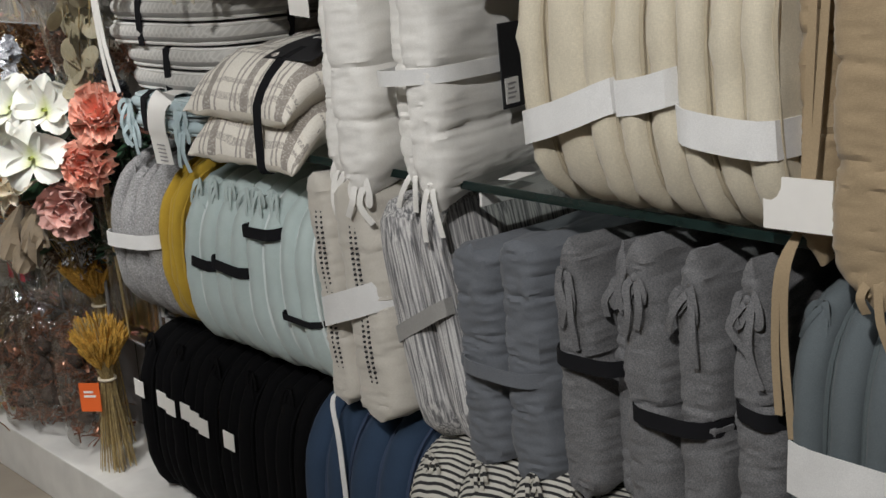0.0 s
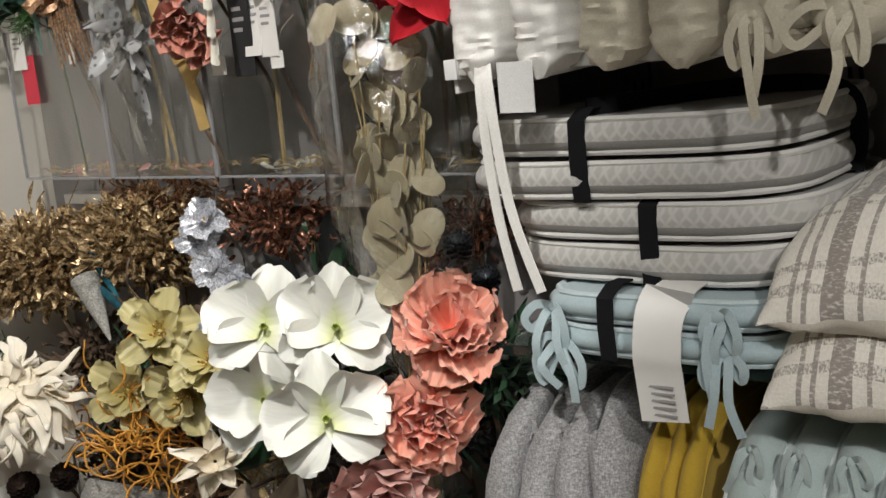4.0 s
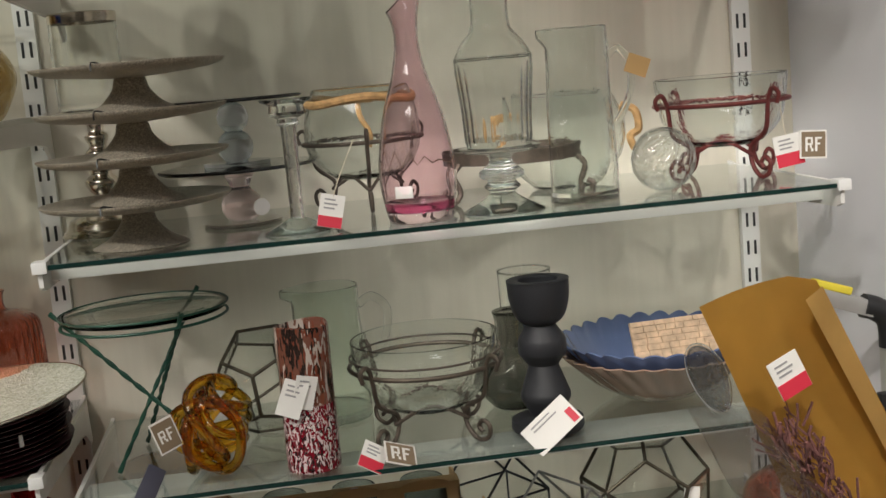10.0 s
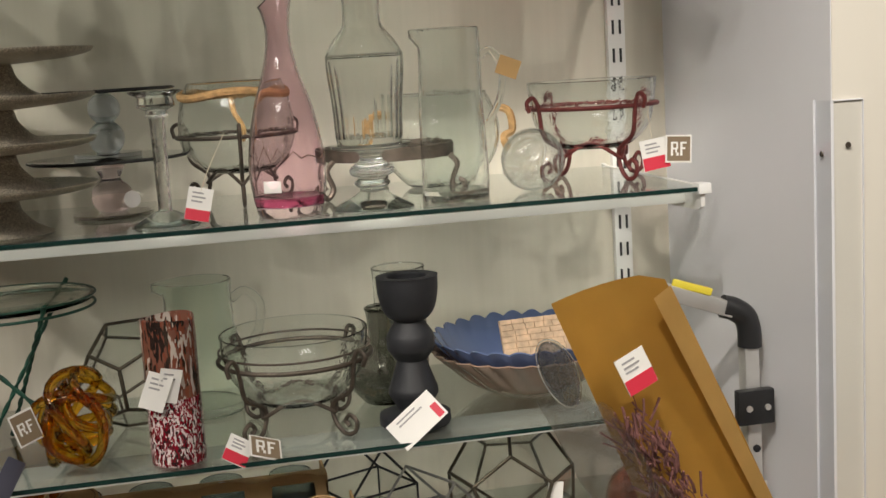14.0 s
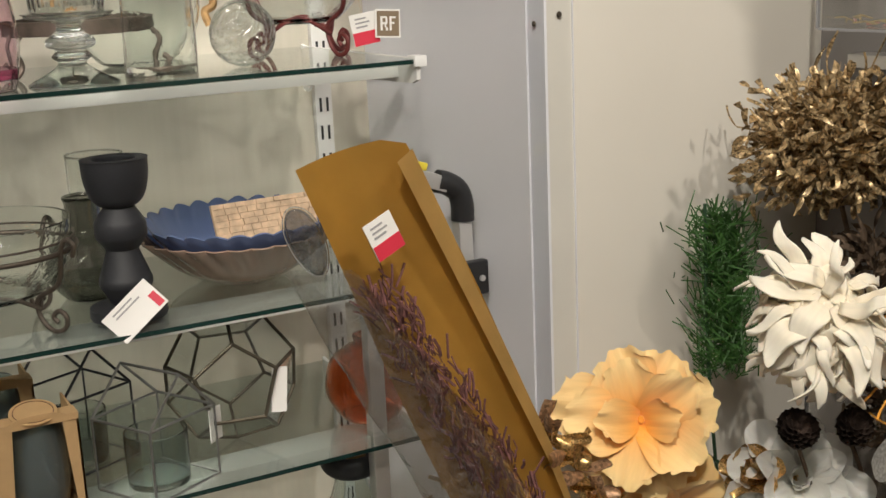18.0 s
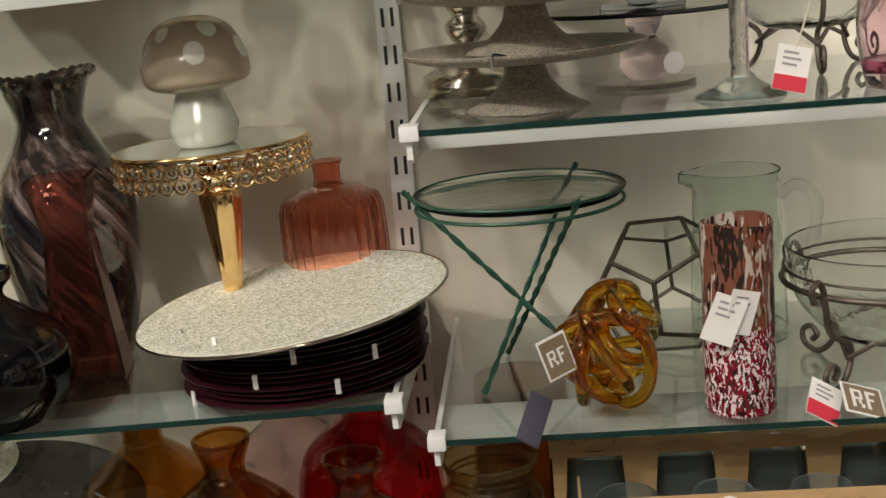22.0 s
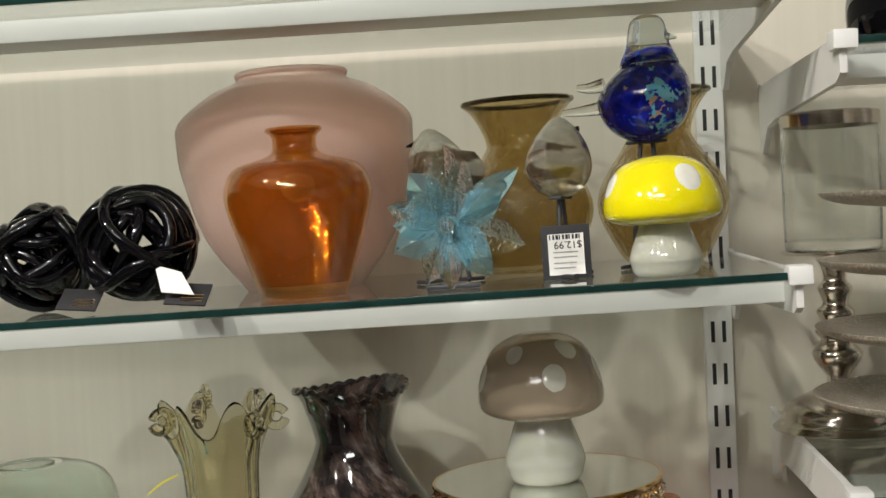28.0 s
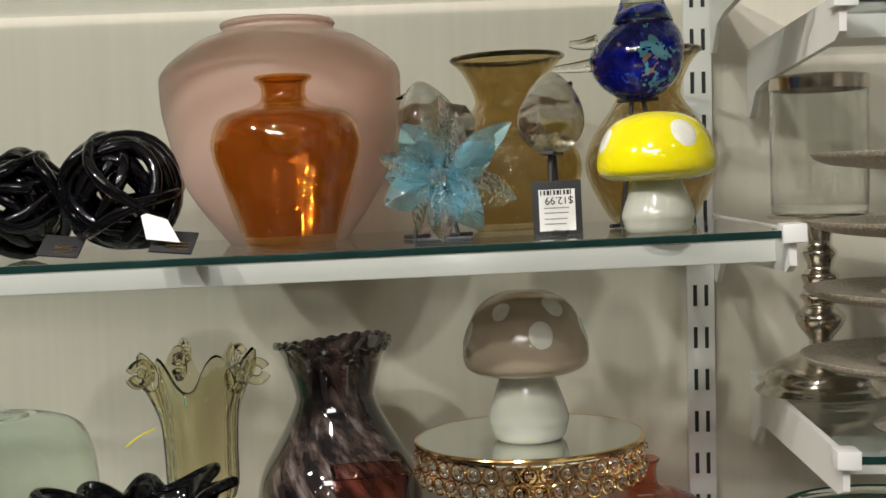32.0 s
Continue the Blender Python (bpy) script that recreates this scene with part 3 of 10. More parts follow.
M_SWIRL = swirled("plum_swirl_glass", [(0.32, (0.006, 0.006, 0.008)), (0.46, (0.022, 0.017, 0.018)), (0.56, (0.085, 0.058, 0.05)), (0.66, (0.20, 0.17, 0.165))], 9.0, 62.0, 0.09)
M_BIRD = speckled("smoky_banded_glass", [(0.0, (0.75, 0.75, 0.62)), (0.5, (0.06, 0.05, 0.04)), (0.6, (0.72, 0.70, 0.55)), (0.85, (0.20, 0.15, 0.10))], 34, (0.5, 0.5, 1.6), trans=0.8, twist=0.6)


def charger_mat():
    n = Nodes("silver_beaded_charger")
    mp = n.coord()
    v = n.add("ShaderNodeTexVoronoi", Scale=290.0, Randomness=1.0)
    n.link(mp, 0, v, "Vector")
    r = n.ramp([(0.0, (0.56, 0.57, 0.43)), (0.5, (0.82, 0.83, 0.68)), (1.0, (0.97, 0.97, 0.88))])
    sp = n.t.nodes.new("ShaderNodeSeparateColor")
    n.link(v, "Color", sp, "Color"), n.link(sp, "Green", r, "Fac"), n.link(r, "Color", n.b, "Base Color")
    n.bump(v, "Distance", 0.8, 0.002)
    return n.set(Metallic=0.1, Roughness=0.2)


M_CHARGER = charger_mat()


def vase(name, x, y, z, ctrl, mat, label, category="vase", t=0.0022, fn=None, seg=40, base=0.008, rz=0.0, group=""):
    o = thing(name, x, y, z, label, category, rz, group)
    part("body", vessel(ctrl, t, seg, fn, base=base), mat, o)
    if fn is None:
        part("rim", tube(ring_pts(ctrl[-1][0] - t * 0.4, ctrl[-1][1] + t * 0.3, seg), t * 0.7, 8, True), mat, o)
    return o


def sticker(parent, x, y, z, rz, w=0.018, rx=0, mat=None, round_=True):
    bm = bmesh.new()
    if round_:
        revolve(bm, [(0, 0), (w / 2, 0), (w / 2, 0.0006), (0, 0.0006)], 16)
        bmesh.ops.rotate(bm, cent=(0, 0, 0), matrix=Matrix.Rotation(radians(90), 3, "X"), verts=bm.verts)
    else:
        box_into(bm, -w / 2, w / 2, -0.0006, 0, -w * 0.32, w * 0.32)
    o = part("price_sticker", bm, mat or M_TAG, parent, "small white price sticker", smooth=False)
    o.matrix_basis = pose(x, y, z, rx, 0, rz)
    return o


def bow_bird(x, y, z, mat, label, s=1.0, rz=0.0, tagit=False, legs=0.075):
    o = thing("glass_bird", x, y, z, label, "ornament", rz)
    r, clear = 0.034 * s, mat is M_COBALT

    def egg(bm, grow):
        """A plump bird: round below, drawn up into its head, with a short tail behind."""
        bmesh.ops.create_uvsphere(bm, u_segments=32, v_segments=24, radius=1.0)
        for v in bm.verts:
            a = v.co.copy()
            up = max(0.0, a.z)
            k = 1 - 0.36 * up**2
            v.co = Vector((a.x * r * 1.05 * k + 0.010 * s * up, a.y * r * k, legs + r * 0.97 + a.z * r * ((1.1 if clear else 1.5) if a.z > 0 else 0.97))) * grow if grow == 1 else v.co
            if a.x < -0.55 and a.z < 0.45 and not clear:
                t = -a.x - 0.55
                v.co.x -= 0.024 * s * t
                v.co.z += 0.010 * s * t
                v.co.y *= 1 - min(0.8, t * 1.8)
        return bm

    bm = egg(bmesh.new(), 1)
    part("body", bm, mat, o)
    hz = legs + r * (2.35 if clear else 2.05)
    if clear:
        top = solid([(0, legs + r * 1.72), (r * 0.60, legs + r * 1.73), (r * 0.66, legs + r * 1.78), (r * 0.50, legs + r * 2.15), (r * 0.44, legs + r * 2.45), (r * 0.36, legs + r * 2.72), (r * 0.18, legs + r * 2.84), (0, legs + r * 2.86)], 32)
        bmesh.ops.translate(top, vec=(0.006 * s, 0, 0), verts=top.verts)
        hd = part("head", top, G_SMOKE, o, "clear smoky glass head")
        for dz, dx in ((0.0, 0.030), (0.5, 0.018)):
            part("tail", tube(cr([(-r * 0.86, -0.004, legs + r * (0.85 + dz)), (-r * 0.95 - dx * 0.5 * s, -0.006, legs + r * (0.80 + dz)), (-r * 0.95 - dx * s, -0.006, legs + r * (0.78 + dz * 1.1))], 4), 0.006 * s, 10, taper=lambda t: 1 - 0.6 * t), G_CLEAR, o, "clear glass tail tip")
    else:
        hd = part("eye", solid([(0, -0.003), (0.0022, -0.002), (0.0022, 0.002), (0, 0.003)], 8), M_BLKGL, o)
        hd.matrix_basis = pose(0.016 * s, -0.018 * s, hz)
    part("beak", tube([((0.017 if clear else 0.022) * s, -0.002, hz), ((0.028 if clear else 0.036) * s, -0.002, hz - 0.003)], 0.0045 * s, 8, taper=lambda t: 1 - 0.85 * t), G_SMOKE if clear else M_BLKGL, o)
    for sx in (-0.011, 0.011):
        part("leg", tube(cr([(sx * 0.5, 0, legs + 0.002), (sx * 1.2, 0, legs * 0.5), (sx * 1.9, 0, 0.003)], 3), 0.0022, 6), M_BLKMAT, o)
        bm = bmesh.new()
        for k in (-1, 0, 1):
            tube_into(bm, [(sx * 1.9, 0, 0.003), (sx * 1.9 + 0.012 * k, -0.018, 0.0025)], 0.002, 6)
        tube_into(bm, [(sx * 1.9, 0, 0.003), (sx * 1.9, 0.012, 0.0025)], 0.002, 6)
        part("foot", bm, M_BLKMAT, o)
    part("leg_plate", box(-0.02, 0.02, -0.006, 0.006, legs - 0.001, legs + 0.002, 0.0008), M_BLKMAT, o)
    if tagit:
        bk = part("tag_backing", box(-0.026, 0.026, -0.026, -0.024, 0.002, 0.052, 0.0008), M_BLKP2, o, "black card price-tag backing")
        part("white_label", box(-0.019, 0.019, -0.0268, -0.0262, 0.006, 0.046), M_TAG, bk, smooth=False)
        letters("$12.99", 0.0115, M_INK, bk, pose(0, -0.0273, 0.031, 90, 0, 0) @ pose(0, 0, 0, 0, 0, 180))
        for i in range(9):
            bmx = box(-0.017 + i * 0.0036, -0.0155 + i * 0.0036 + 0.0006 * (i % 3), -0.0273, -0.0269, 0.0405, 0.0445)
            part("barcode_bar", bmx, M_INK, bk, smooth=False)
        for zz in (0.024, 0.019, 0.013):
            part("printed_line", box(-0.012, 0.012, -0.0273, -0.0269, zz, zz + 0.0012), M_INKG, bk, smooth=False)
    return o


M_BLKP2 = plain("black_card", (0.02, 0.02, 0.022), 0.6)


def mushroom(x, y, z, mat, label="", cap=0.052, stem=0.028, H=0.106, spots=()):
    o = thing("glass_mushroom", x, y, z, label, "ornament")
    part("stem", solid([(0, 0), (stem * 0.88, 0), (stem * 1.10, H * 0.10), (stem * 1.12, H * 0.17), (stem * 0.92, H * 0.32), (stem * 0.76, H * 0.43), (stem * 0.74, H * 0.48), (0, H * 0.50)], 40), M_OPAL, o, "milky white glass stem")
    ctrl = [(0, H * 0.42), (cap * 0.52, H * 0.425), (cap * 0.90, H * 0.475), (cap, H * 0.56), (cap * 0.94, H * 0.72), (cap * 0.72, H * 0.90), (cap * 0.36, H * 0.985), (0, H)]
    cp = part("cap", solid(ctrl, 40), mat, o)
    dome = [np.array(q) for q in cr(ctrl, 5)][12:]
    run = np.concatenate([[0], np.cumsum([np.linalg.norm(b - a) for a, b in zip(dome, dome[1:])])])

    def at(u, a):
        r, zz = (np.interp(u, run, [q[k] for q in dome]) for k in (0, 1))
        return Vector((r * math.cos(a), r * math.sin(a), zz))

    for deg, u, size in spots:
        bm = bmesh.new()
        mid = bm.verts.new(at(u, radians(deg)) * 1.006)
        rings = []
        for k in (0.4, 0.8, 1.0):
            row = []
            for j in range(22):
                b = 2 * math.pi * j / 22
                uu = u + size * k * math.sin(b) * 1.15
                rr = max(0.012, np.interp(uu, run, [q[0] for q in dome]))
                p = at(uu, radians(deg) + size * k * math.cos(b) / rr)
                row.append(bm.verts.new(p + Vector((p.x, p.y, p.z - H * 0.5)).normalized() * (0.0006 if k < 1 else -0.0004)))
            rings.append(row)
        for j in range(22):
            bm.faces.new((mid, rings[0][j], rings[0][(j + 1) % 22]))
            for p, q in zip(rings, rings[1:]):
                bm.faces.new((p[j], q[j], q[(j + 1) % 22], p[(j + 1) % 22]))
        part("spot", bm, M_SPOT, cp, "milky white spot")
    return o


M_SPOT = plain("milky_white_spot", (0.80, 0.79, 0.70), 0.12, vary=0.06, scale=60, bump=0.0, coat=0.6)


def knot(x, y, z, R, r, mat, label, loops=6, seed=1, name="glass_knot", spread=(0.6, 0.98), loose=0.0):
    o = thing(name, x, y, z, label, "ornament")
    rng = random.Random(seed)
    for k in range(loops):
        ax = Euler((rng.uniform(0, 3.1), rng.uniform(0, 3.1), rng.uniform(0, 6.2))).to_matrix()
        rr = (R - r) * rng.uniform(*spread)
        ph, w = rng.uniform(0, 6.2), rng.uniform(0.1, 0.35)
        off = Vector((rng.uniform(-1, 1), rng.uniform(-1, 1), rng.uniform(-1, 1))) * loose * R
        pts = []
        for i in range(30):
            a = 2 * math.pi * i / 30
            q = Vector((rr * math.cos(a), rr * math.sin(a), w * R * math.sin(2 * a + ph)))
            q = ax @ q + off
            if q.length > R - r:
                q *= (R - r) / q.length
            pts.append(q + Vector((0, 0, R)))
        part("coil", tube(pts, r, 10, True), mat, o)
    return o

def tip(before, shelf, zs, degrees=-1.5):
    """The shelf hangs a little low at its far end; it tips with all that was put on it."""
    m = Matrix.Translation((0.03, 0, zs)) @ Matrix.Rotation(radians(degrees), 4, "Y") @ Matrix.Translation((-0.03, 0, -zs))
    for ob in [o for o in bpy.data.objects if o.parent is None and o.name not in before] + [shelf]:
        ob.matrix_world = m @ ob.matrix_world


# ---- glass shelves: the bay with the orange vase, upper shelf ----
BEFORE = {o.name for o in bpy.data.objects}
Z = ZA[2]
vase("amber_vase", -0.413, -0.335, Z, [(0.040, 0), (0.043, 0.006), (0.056, 0.045), (0.068, 0.085), (0.0685, 0.105), (0.058, 0.123), (0.030, 0.132), (0.0215, 0.138), (0.021, 0.150), (0.026, 0.156)], G_AMBER, "squat orange amber glass vase with a flared neck", t=0.0034, base=0.012)
vase("pink_frosted_vase", -0.452, -0.155, Z, [(0.060, 0), (0.066, 0.004), (0.105, 0.060), (0.124, 0.125), (0.128, 0.160), (0.124, 0.185), (0.090, 0.212), (0.062, 0.224), (0.060, 0.230)], M_FROST, "large frosted pink glass vase with an angled shoulder", t=0.005)
for ox, oy, r in ((-0.209, -0.15, 1.0), (-0.060, -0.13, 0.95)):
    ov = vase("olive_vase", ox, oy, Z, [(0.040 * r, 0), (0.052 * r, 0.012), (0.073 * r, 0.055), (0.068 * r, 0.088), (0.042 * r, 0.125), (0.036 * r, 0.140), (0.046 * r, 0.165), (0.060 * r, 0.181)], G_OLIVE, "hammered olive-amber glass vase with a wide mouth", group="olive vases", t=0.004)
    part("dark_rim", tube(ring_pts(0.058 * r, 0.182), 0.0026, 8, True), M_BRASSK, ov, "thin dark brown rim")


def star_flower(x, y, z):
    o = thing("glass_flower", x, y, z, "clear and sky-blue glass star flower on a black wire stand", "ornament")
    rng = random.Random(5)
    for i in range(15):
        a = 2 * math.pi * i / 7.5 + rng.uniform(-0.25, 0.25)
        L, w = rng.uniform(0.046, 0.074) * (1 if i < 8 else 0.72), rng.uniform(0.012, 0.018)
        bm = bmesh.new()
        rows = []
        for k in range(7):
            t = k / 6
            ww = w * math.sin(math.pi * min(1, 0.12 + t * 0.88)) ** 0.8 + 0.001
            rows.append([bm.verts.new((s * ww, -0.010 * math.sin(t * 2.2) - d + 0.004 * abs(s), 0.006 + L * t)) for s, d in ((-1, 0), (0, 0.003), (1, 0), (0, -0.003))])
        for p, q in zip(rows, rows[1:]):
            for j in range(4):
                bm.faces.new((p[j], p[(j + 1) % 4], q[(j + 1) % 4], q[j]))
        bm.faces.new(rows[0]), bm.faces.new(rows[-1][::-1])
        p = part("petal", bm, G_SKY if i % 2 else G_TIP, o)
        p.matrix_basis = pose(0, 0.012 * (i % 2), 0.058, rng.uniform(-18, 14), math.degrees(a), 0)
    bm = bmesh.new()
    bmesh.ops.create_uvsphere(bm, u_segments=14, v_segments=10, radius=0.009, matrix=pose(0, -0.004, 0.058))
    part("centre", bm, G_SKY, o)
    part("stand_post", tube([(0, 0.016, 0.003), (0, 0.016, 0.06)], 0.002, 6), M_BLKMAT, o)
    part("stand_foot", tube([(-0.024, 0.016, 0.0024), (0.024, 0.016, 0.0024)], 0.0024, 6), M_BLKMAT, o)
    return o


G_TIP = glass("clear_ribbed_glass", (0.84, 0.94, 0.98), 0.03, 1.45, 0.9, 240)
star_flower(-0.268, -0.39, Z)
bow_bird(-0.282, -0.28, Z, M_BIRD, "smoky swirled glass bird on black wire legs", 0.92, 180)
bow_bird(-0.168, -0.31, Z, M_BIRD, "clear glass bird with a dark band and a hanging price tag", 0.92, 75, False)
tg = thing("bird_price_tag", -0.166, -0.335, Z, "black card tag with an upside-down white price label", "price tag")
bk = part("tag_backing", box(-0.0225, 0.0225, 0.001, 0.003, 0.0, 0.050, 0.0008), M_BLKP2, tg)
part("white_label", box(-0.0165, 0.0165, 0.0, 0.0006, 0.004, 0.042), M_TAG, bk, smooth=False)
letters("$12.99", 0.0095, M_INK, bk, pose(0.002, -0.0004, 0.032, 90, 0, 0) @ pose(0, 0, 0, 0, 0, 180))
for i in range(10):
    part("barcode_bar", box(-0.015 + i * 0.0030, -0.0138 + i * 0.0030 + 0.0006 * (i % 3), -0.0004, -0.0001, 0.0370, 0.0412), M_INK, bk, smooth=False)
for zz in (0.0245, 0.020, 0.0145, 0.010):
    part("printed_line", box(-0.012, 0.006 + zz * 0.2, -0.0004, -0.0001, zz, zz + 0.0011), M_INKG, bk, smooth=False)
bow_bird(-0.080, -0.23, Z, M_COBALT, "cobalt blue flecked glass bird on tall black legs", 1.30, 0, legs=0.125)
mushroom(-0.079, -0.375, Z, M_MUSHY, label="yellow glass mushroom with white spots and a milky stem", spots=((-62, 0.034, 0.013), (-165, 0.030, 0.011), (30, 0.030, 0.012), (110, 0.030, 0.013)))
k1 = knot(-0.563, -0.36, Z, 0.060, 0.0060, M_BLKGL, "shiny black glass rope knot with a white tag", 14, 3)
k2 = knot(-0.672, -0.33, Z, 0.055, 0.0060, M_BLKGL, "shiny black glass rope knot with a black card", 13, 8)
for kk, tx in ((k1, 0.050), (k2, 0.046)):
    part("tag_card", box(-0.018, 0.020, -0.001, 0.001, -0.014, 0.014, 0.0005), M_BLKP2, kk, "black and gold card tag").matrix_basis = pose(tx + 0.010, -0.050, 0.013, -52, 6, 0)
    for k in range(3):
        part("gold_print", box(-0.004, 0.016, -0.0016, -0.0011, -0.010 + 0.004 * k, -0.0088 + 0.004 * k), M_GOLD, kk, smooth=False).matrix_basis = pose(tx + 0.010, -0.050, 0.013, -52, 6, 0)
part("white_tag", slab([(-0.020, 0, 0.010), (-0.016, 0, 0.013), (0.004, 0, 0.009), (0.020, 0, -0.012), (-0.010, 0, -0.012)], 0.0012), M_TAG, k1, smooth=False).matrix_basis = pose(0.052, -0.056, 0.026, -30, 8, 0)

tip(BEFORE, SHELF_A[2], ZA[2])

# ---- the same bay, middle shelf ----
BEFORE = {o.name for o in bpy.data.objects}
Z = ZA[1]



sv = thing("swirl_vase", -0.397, -0.17, Z, "tall dark plum swirled glass vase with a flared mouth", "vase")
part("body", vessel([(0.050, 0), (0.056, 0.01), (0.080, 0.10), (0.089, 0.175), (0.083, 0.225), (0.058, 0.270), (0.0435, 0.300), (0.043, 0.315), (0.052, 0.345), (0.062, 0.361)], 0.005, 48, lambda a, r, z: (r * (1 + 0.015 * math.sin(3 * a) * (z > 0.34)), z + (0.004 * math.sin(2 * a) if z > 0.345 else 0))), M_SWIRL, sv)
part("twisted_lip", tube([(0.0605 * (1 + 0.015 * math.sin(3 * q)) * math.cos(q), 0.0605 * (1 + 0.015 * math.sin(3 * q)) * math.sin(q), 0.3615 + 0.004 * math.sin(2 * q) + 0.0012 * math.sin(26 * q)) for q in [2 * math.pi * k / 156 for k in range(156)]], 0.0036, 8, True), M_SWIRL, sv)
fl = thing("straw_vase", -0.537, -0.2, Z, "straw-coloured glass flower vase with a curled rim", "vase")
part("stem", solid([(0, 0), (0.030, 0), (0.028, 0.006), (0.012, 0.016), (0.010, 0.08), (0.014, 0.17), (0.012, 0.20), (0, 0.205)], 60, lambda a, r, z: (r * (1 + 0.10 * math.sin(6 * a + 60 * z)), z)), G_STRAWSTEM, fl, "twisted golden glass stem")


def curl(a, r, z):
    k = max(0, (z - 0.28) / 0.07)
    return r * (1 + 0.16 * k * math.sin(6 * a)) * (1 + 0.035 * math.cos(12 * a)), z + 0.020 * k * math.sin(6 * a + 1)


part("cup", vessel([(0.010, 0.195), (0.030, 0.205), (0.037, 0.225), (0.038, 0.26), (0.041, 0.30), (0.051, 0.335), (0.056, 0.345)], 0.004, 72, curl), G_FLUTE, fl)
for i in range(7):
    a = 2 * math.pi * i / 7 + 0.26
    d, r0 = Vector((math.cos(a), math.sin(a), 0)), 0.052 + 0.008 * (i % 2)
    z0 = 0.338 + 0.010 * (i % 3)
    part("curled_tip", tube([d * (r0 + 0.010 + 0.010 * math.cos(q)) + Vector((0, 0, z0 + 0.010 * math.sin(q))) for q in [0.4 + 5.6 * k / 16 for k in range(17)]], 0.0052, 8), G_FLUTE, fl)
part("yellow_tie", tube(cr([(-0.045, -0.01, 0.285), (-0.06, -0.02, 0.279), (-0.075, -0.02, 0.268)], 4), 0.001, 5), M_MUSHY, fl, "thin yellow tie")


def ruffle(a, r, z):
    k = max(0, (z - 0.10) / 0.155)
    w = a + 0.10 * math.sin(3 * a)
    return r * (1 + 0.20 * k * k * math.sin(8 * w)), z + 0.006 * k * math.sin(8 * w + 0.6) + 0.008 * k * math.sin(2 * a + 0.5)


fb = vase("black_fluted_vase", -0.553, -0.365, Z, [(0.042, 0), (0.043, 0.006), (0.040, 0.05), (0.042, 0.11), (0.050, 0.17), (0.058, 0.22), (0.068, 0.243), (0.076, 0.250)], M_BLKGL, "glossy black glass vase with a ruffled lip", fn=ruffle, seg=128, t=0.005)
lip = []
for i in range(160):
    rr_, zz_ = ruffle(2 * math.pi * i / 160, 0.0755, 0.2495)
    lip.append((rr_ * math.cos(2 * math.pi * i / 160), rr_ * math.sin(2 * math.pi * i / 160), zz_))
part("rolled_lip", tube(lip, 0.0056, 9, True), M_BLKGL, fb)
part("base_ring", tube(ring_pts(0.0415, 0.0045, 48), 0.004, 8, True), M_BLKGL, fb)
bb = vase("black_bottle_vase", -0.413, -0.400, Z, [(1.05 * r, 1.05 * h) for r, h in ((0.035, 0), (0.045, 0.004), (0.074, 0.035), (0.081, 0.065), (0.070, 0.098), (0.038, 0.122), (0.0215, 0.135), (0.020, 0.145), (0.029, 0.155), (0.030, 0.163))], M_BLKGL, "round glossy black glass bottle vase with a sticker", t=0.004)
sticker(bb, -0.012, -0.0748, 0.108, -8, 0.019, 32)
pv = thing("square_plum_vase", -0.345, -0.305, Z, "tapered square plum-red glass vase", "vase", 12)
bm = bmesh.new()
part("foot_block", box(-0.043, 0.043, -0.043, 0.043, 0, 0.0145, 0.002), G_PLUM, pv)
prof = [(0.041, 0.015), (0.041, 0.022), (0.039, 0.05), (0.0262, 0.182), (0.0242, 0.190), (0.0264, 0.199), (0.034, 0.245), (0.036, 0.256)]
rings = []
for s, t_ in ((1, 0), (-1, 0.004)):
    for r, zz in (prof if s > 0 else prof[::-1]):
        rr = r - t_
        zz = max(zz, 0.028 if s < 0 else 0)
        rings.append([bm.verts.new((sx * rr, sy * rr, zz)) for sx, sy in ((-1, -1), (1, -1), (1, 1), (-1, 1))])
for p, q in zip(rings, rings[1:]):
    for i in range(4):
        bm.faces.new((p[i], p[(i + 1) % 4], q[(i + 1) % 4], q[i]))
bm.faces.new(rings[0][::-1]), bm.faces.new(rings[-1])
bmesh.ops.bevel(bm, geom=[e for e in bm.edges if abs((e.verts[0].co - e.verts[1].co).z) > 0.008], offset=0.004, segments=2, affect="EDGES")
bmesh.ops.recalc_face_normals(bm, faces=bm.faces)
part("body", bm, G_PLUM, pv)
rb = vase("ribbed_red_bottle", -0.072, -0.115, Z, [(0.060, 0), (0.064, 0.006), (0.0665, 0.06), (0.067, 0.135), (0.062, 0.165), (0.038, 0.180), (0.020, 0.186), (0.018, 0.205), (0.022, 0.214)], G_RED, "ribbed rust-red glass bottle vase", fn=lambda a, r, z: (r * (1 + (0.030 * math.sin(30 * a) if 0.005 < z < 0.17 else 0)), z), seg=180)
sticker(rb, 0.002, -0.036, 0.183, 0, 0.018, 70)

gs = thing("gold_cake_stand", -0.191, -0.205, Z, "gold mirror-topped cake stand with a crystal-ring skirt", "cake stand")
part("foot", solid([(0, 0), (0.060, 0), (0.058, 0.006), (0.030, 0.014), (0.014, 0.022), (0.010, 0.06), (0.014, 0.10), (0.022, 0.16), (0.026, 0.20), (0.020, 0.215), (0.022, 0.232), (0, 0.236)], 96, fn=lambda a, r, z: (r * (1 + (0.035 * math.cos(8 * a) if z > 0.02 else 0)), z)), M_GOLD, gs)
part("mirror_top", solid([(0, 0.256), (0.113, 0.256), (0.115, 0.258), (0.115, 0.264), (0, 0.264)], 64, smooth=False), M_MIRROR, gs)
part("gold_rim", tube(ring_pts(0.1165, 0.262, 64), 0.0025, 8, True), M_GOLD, gs)
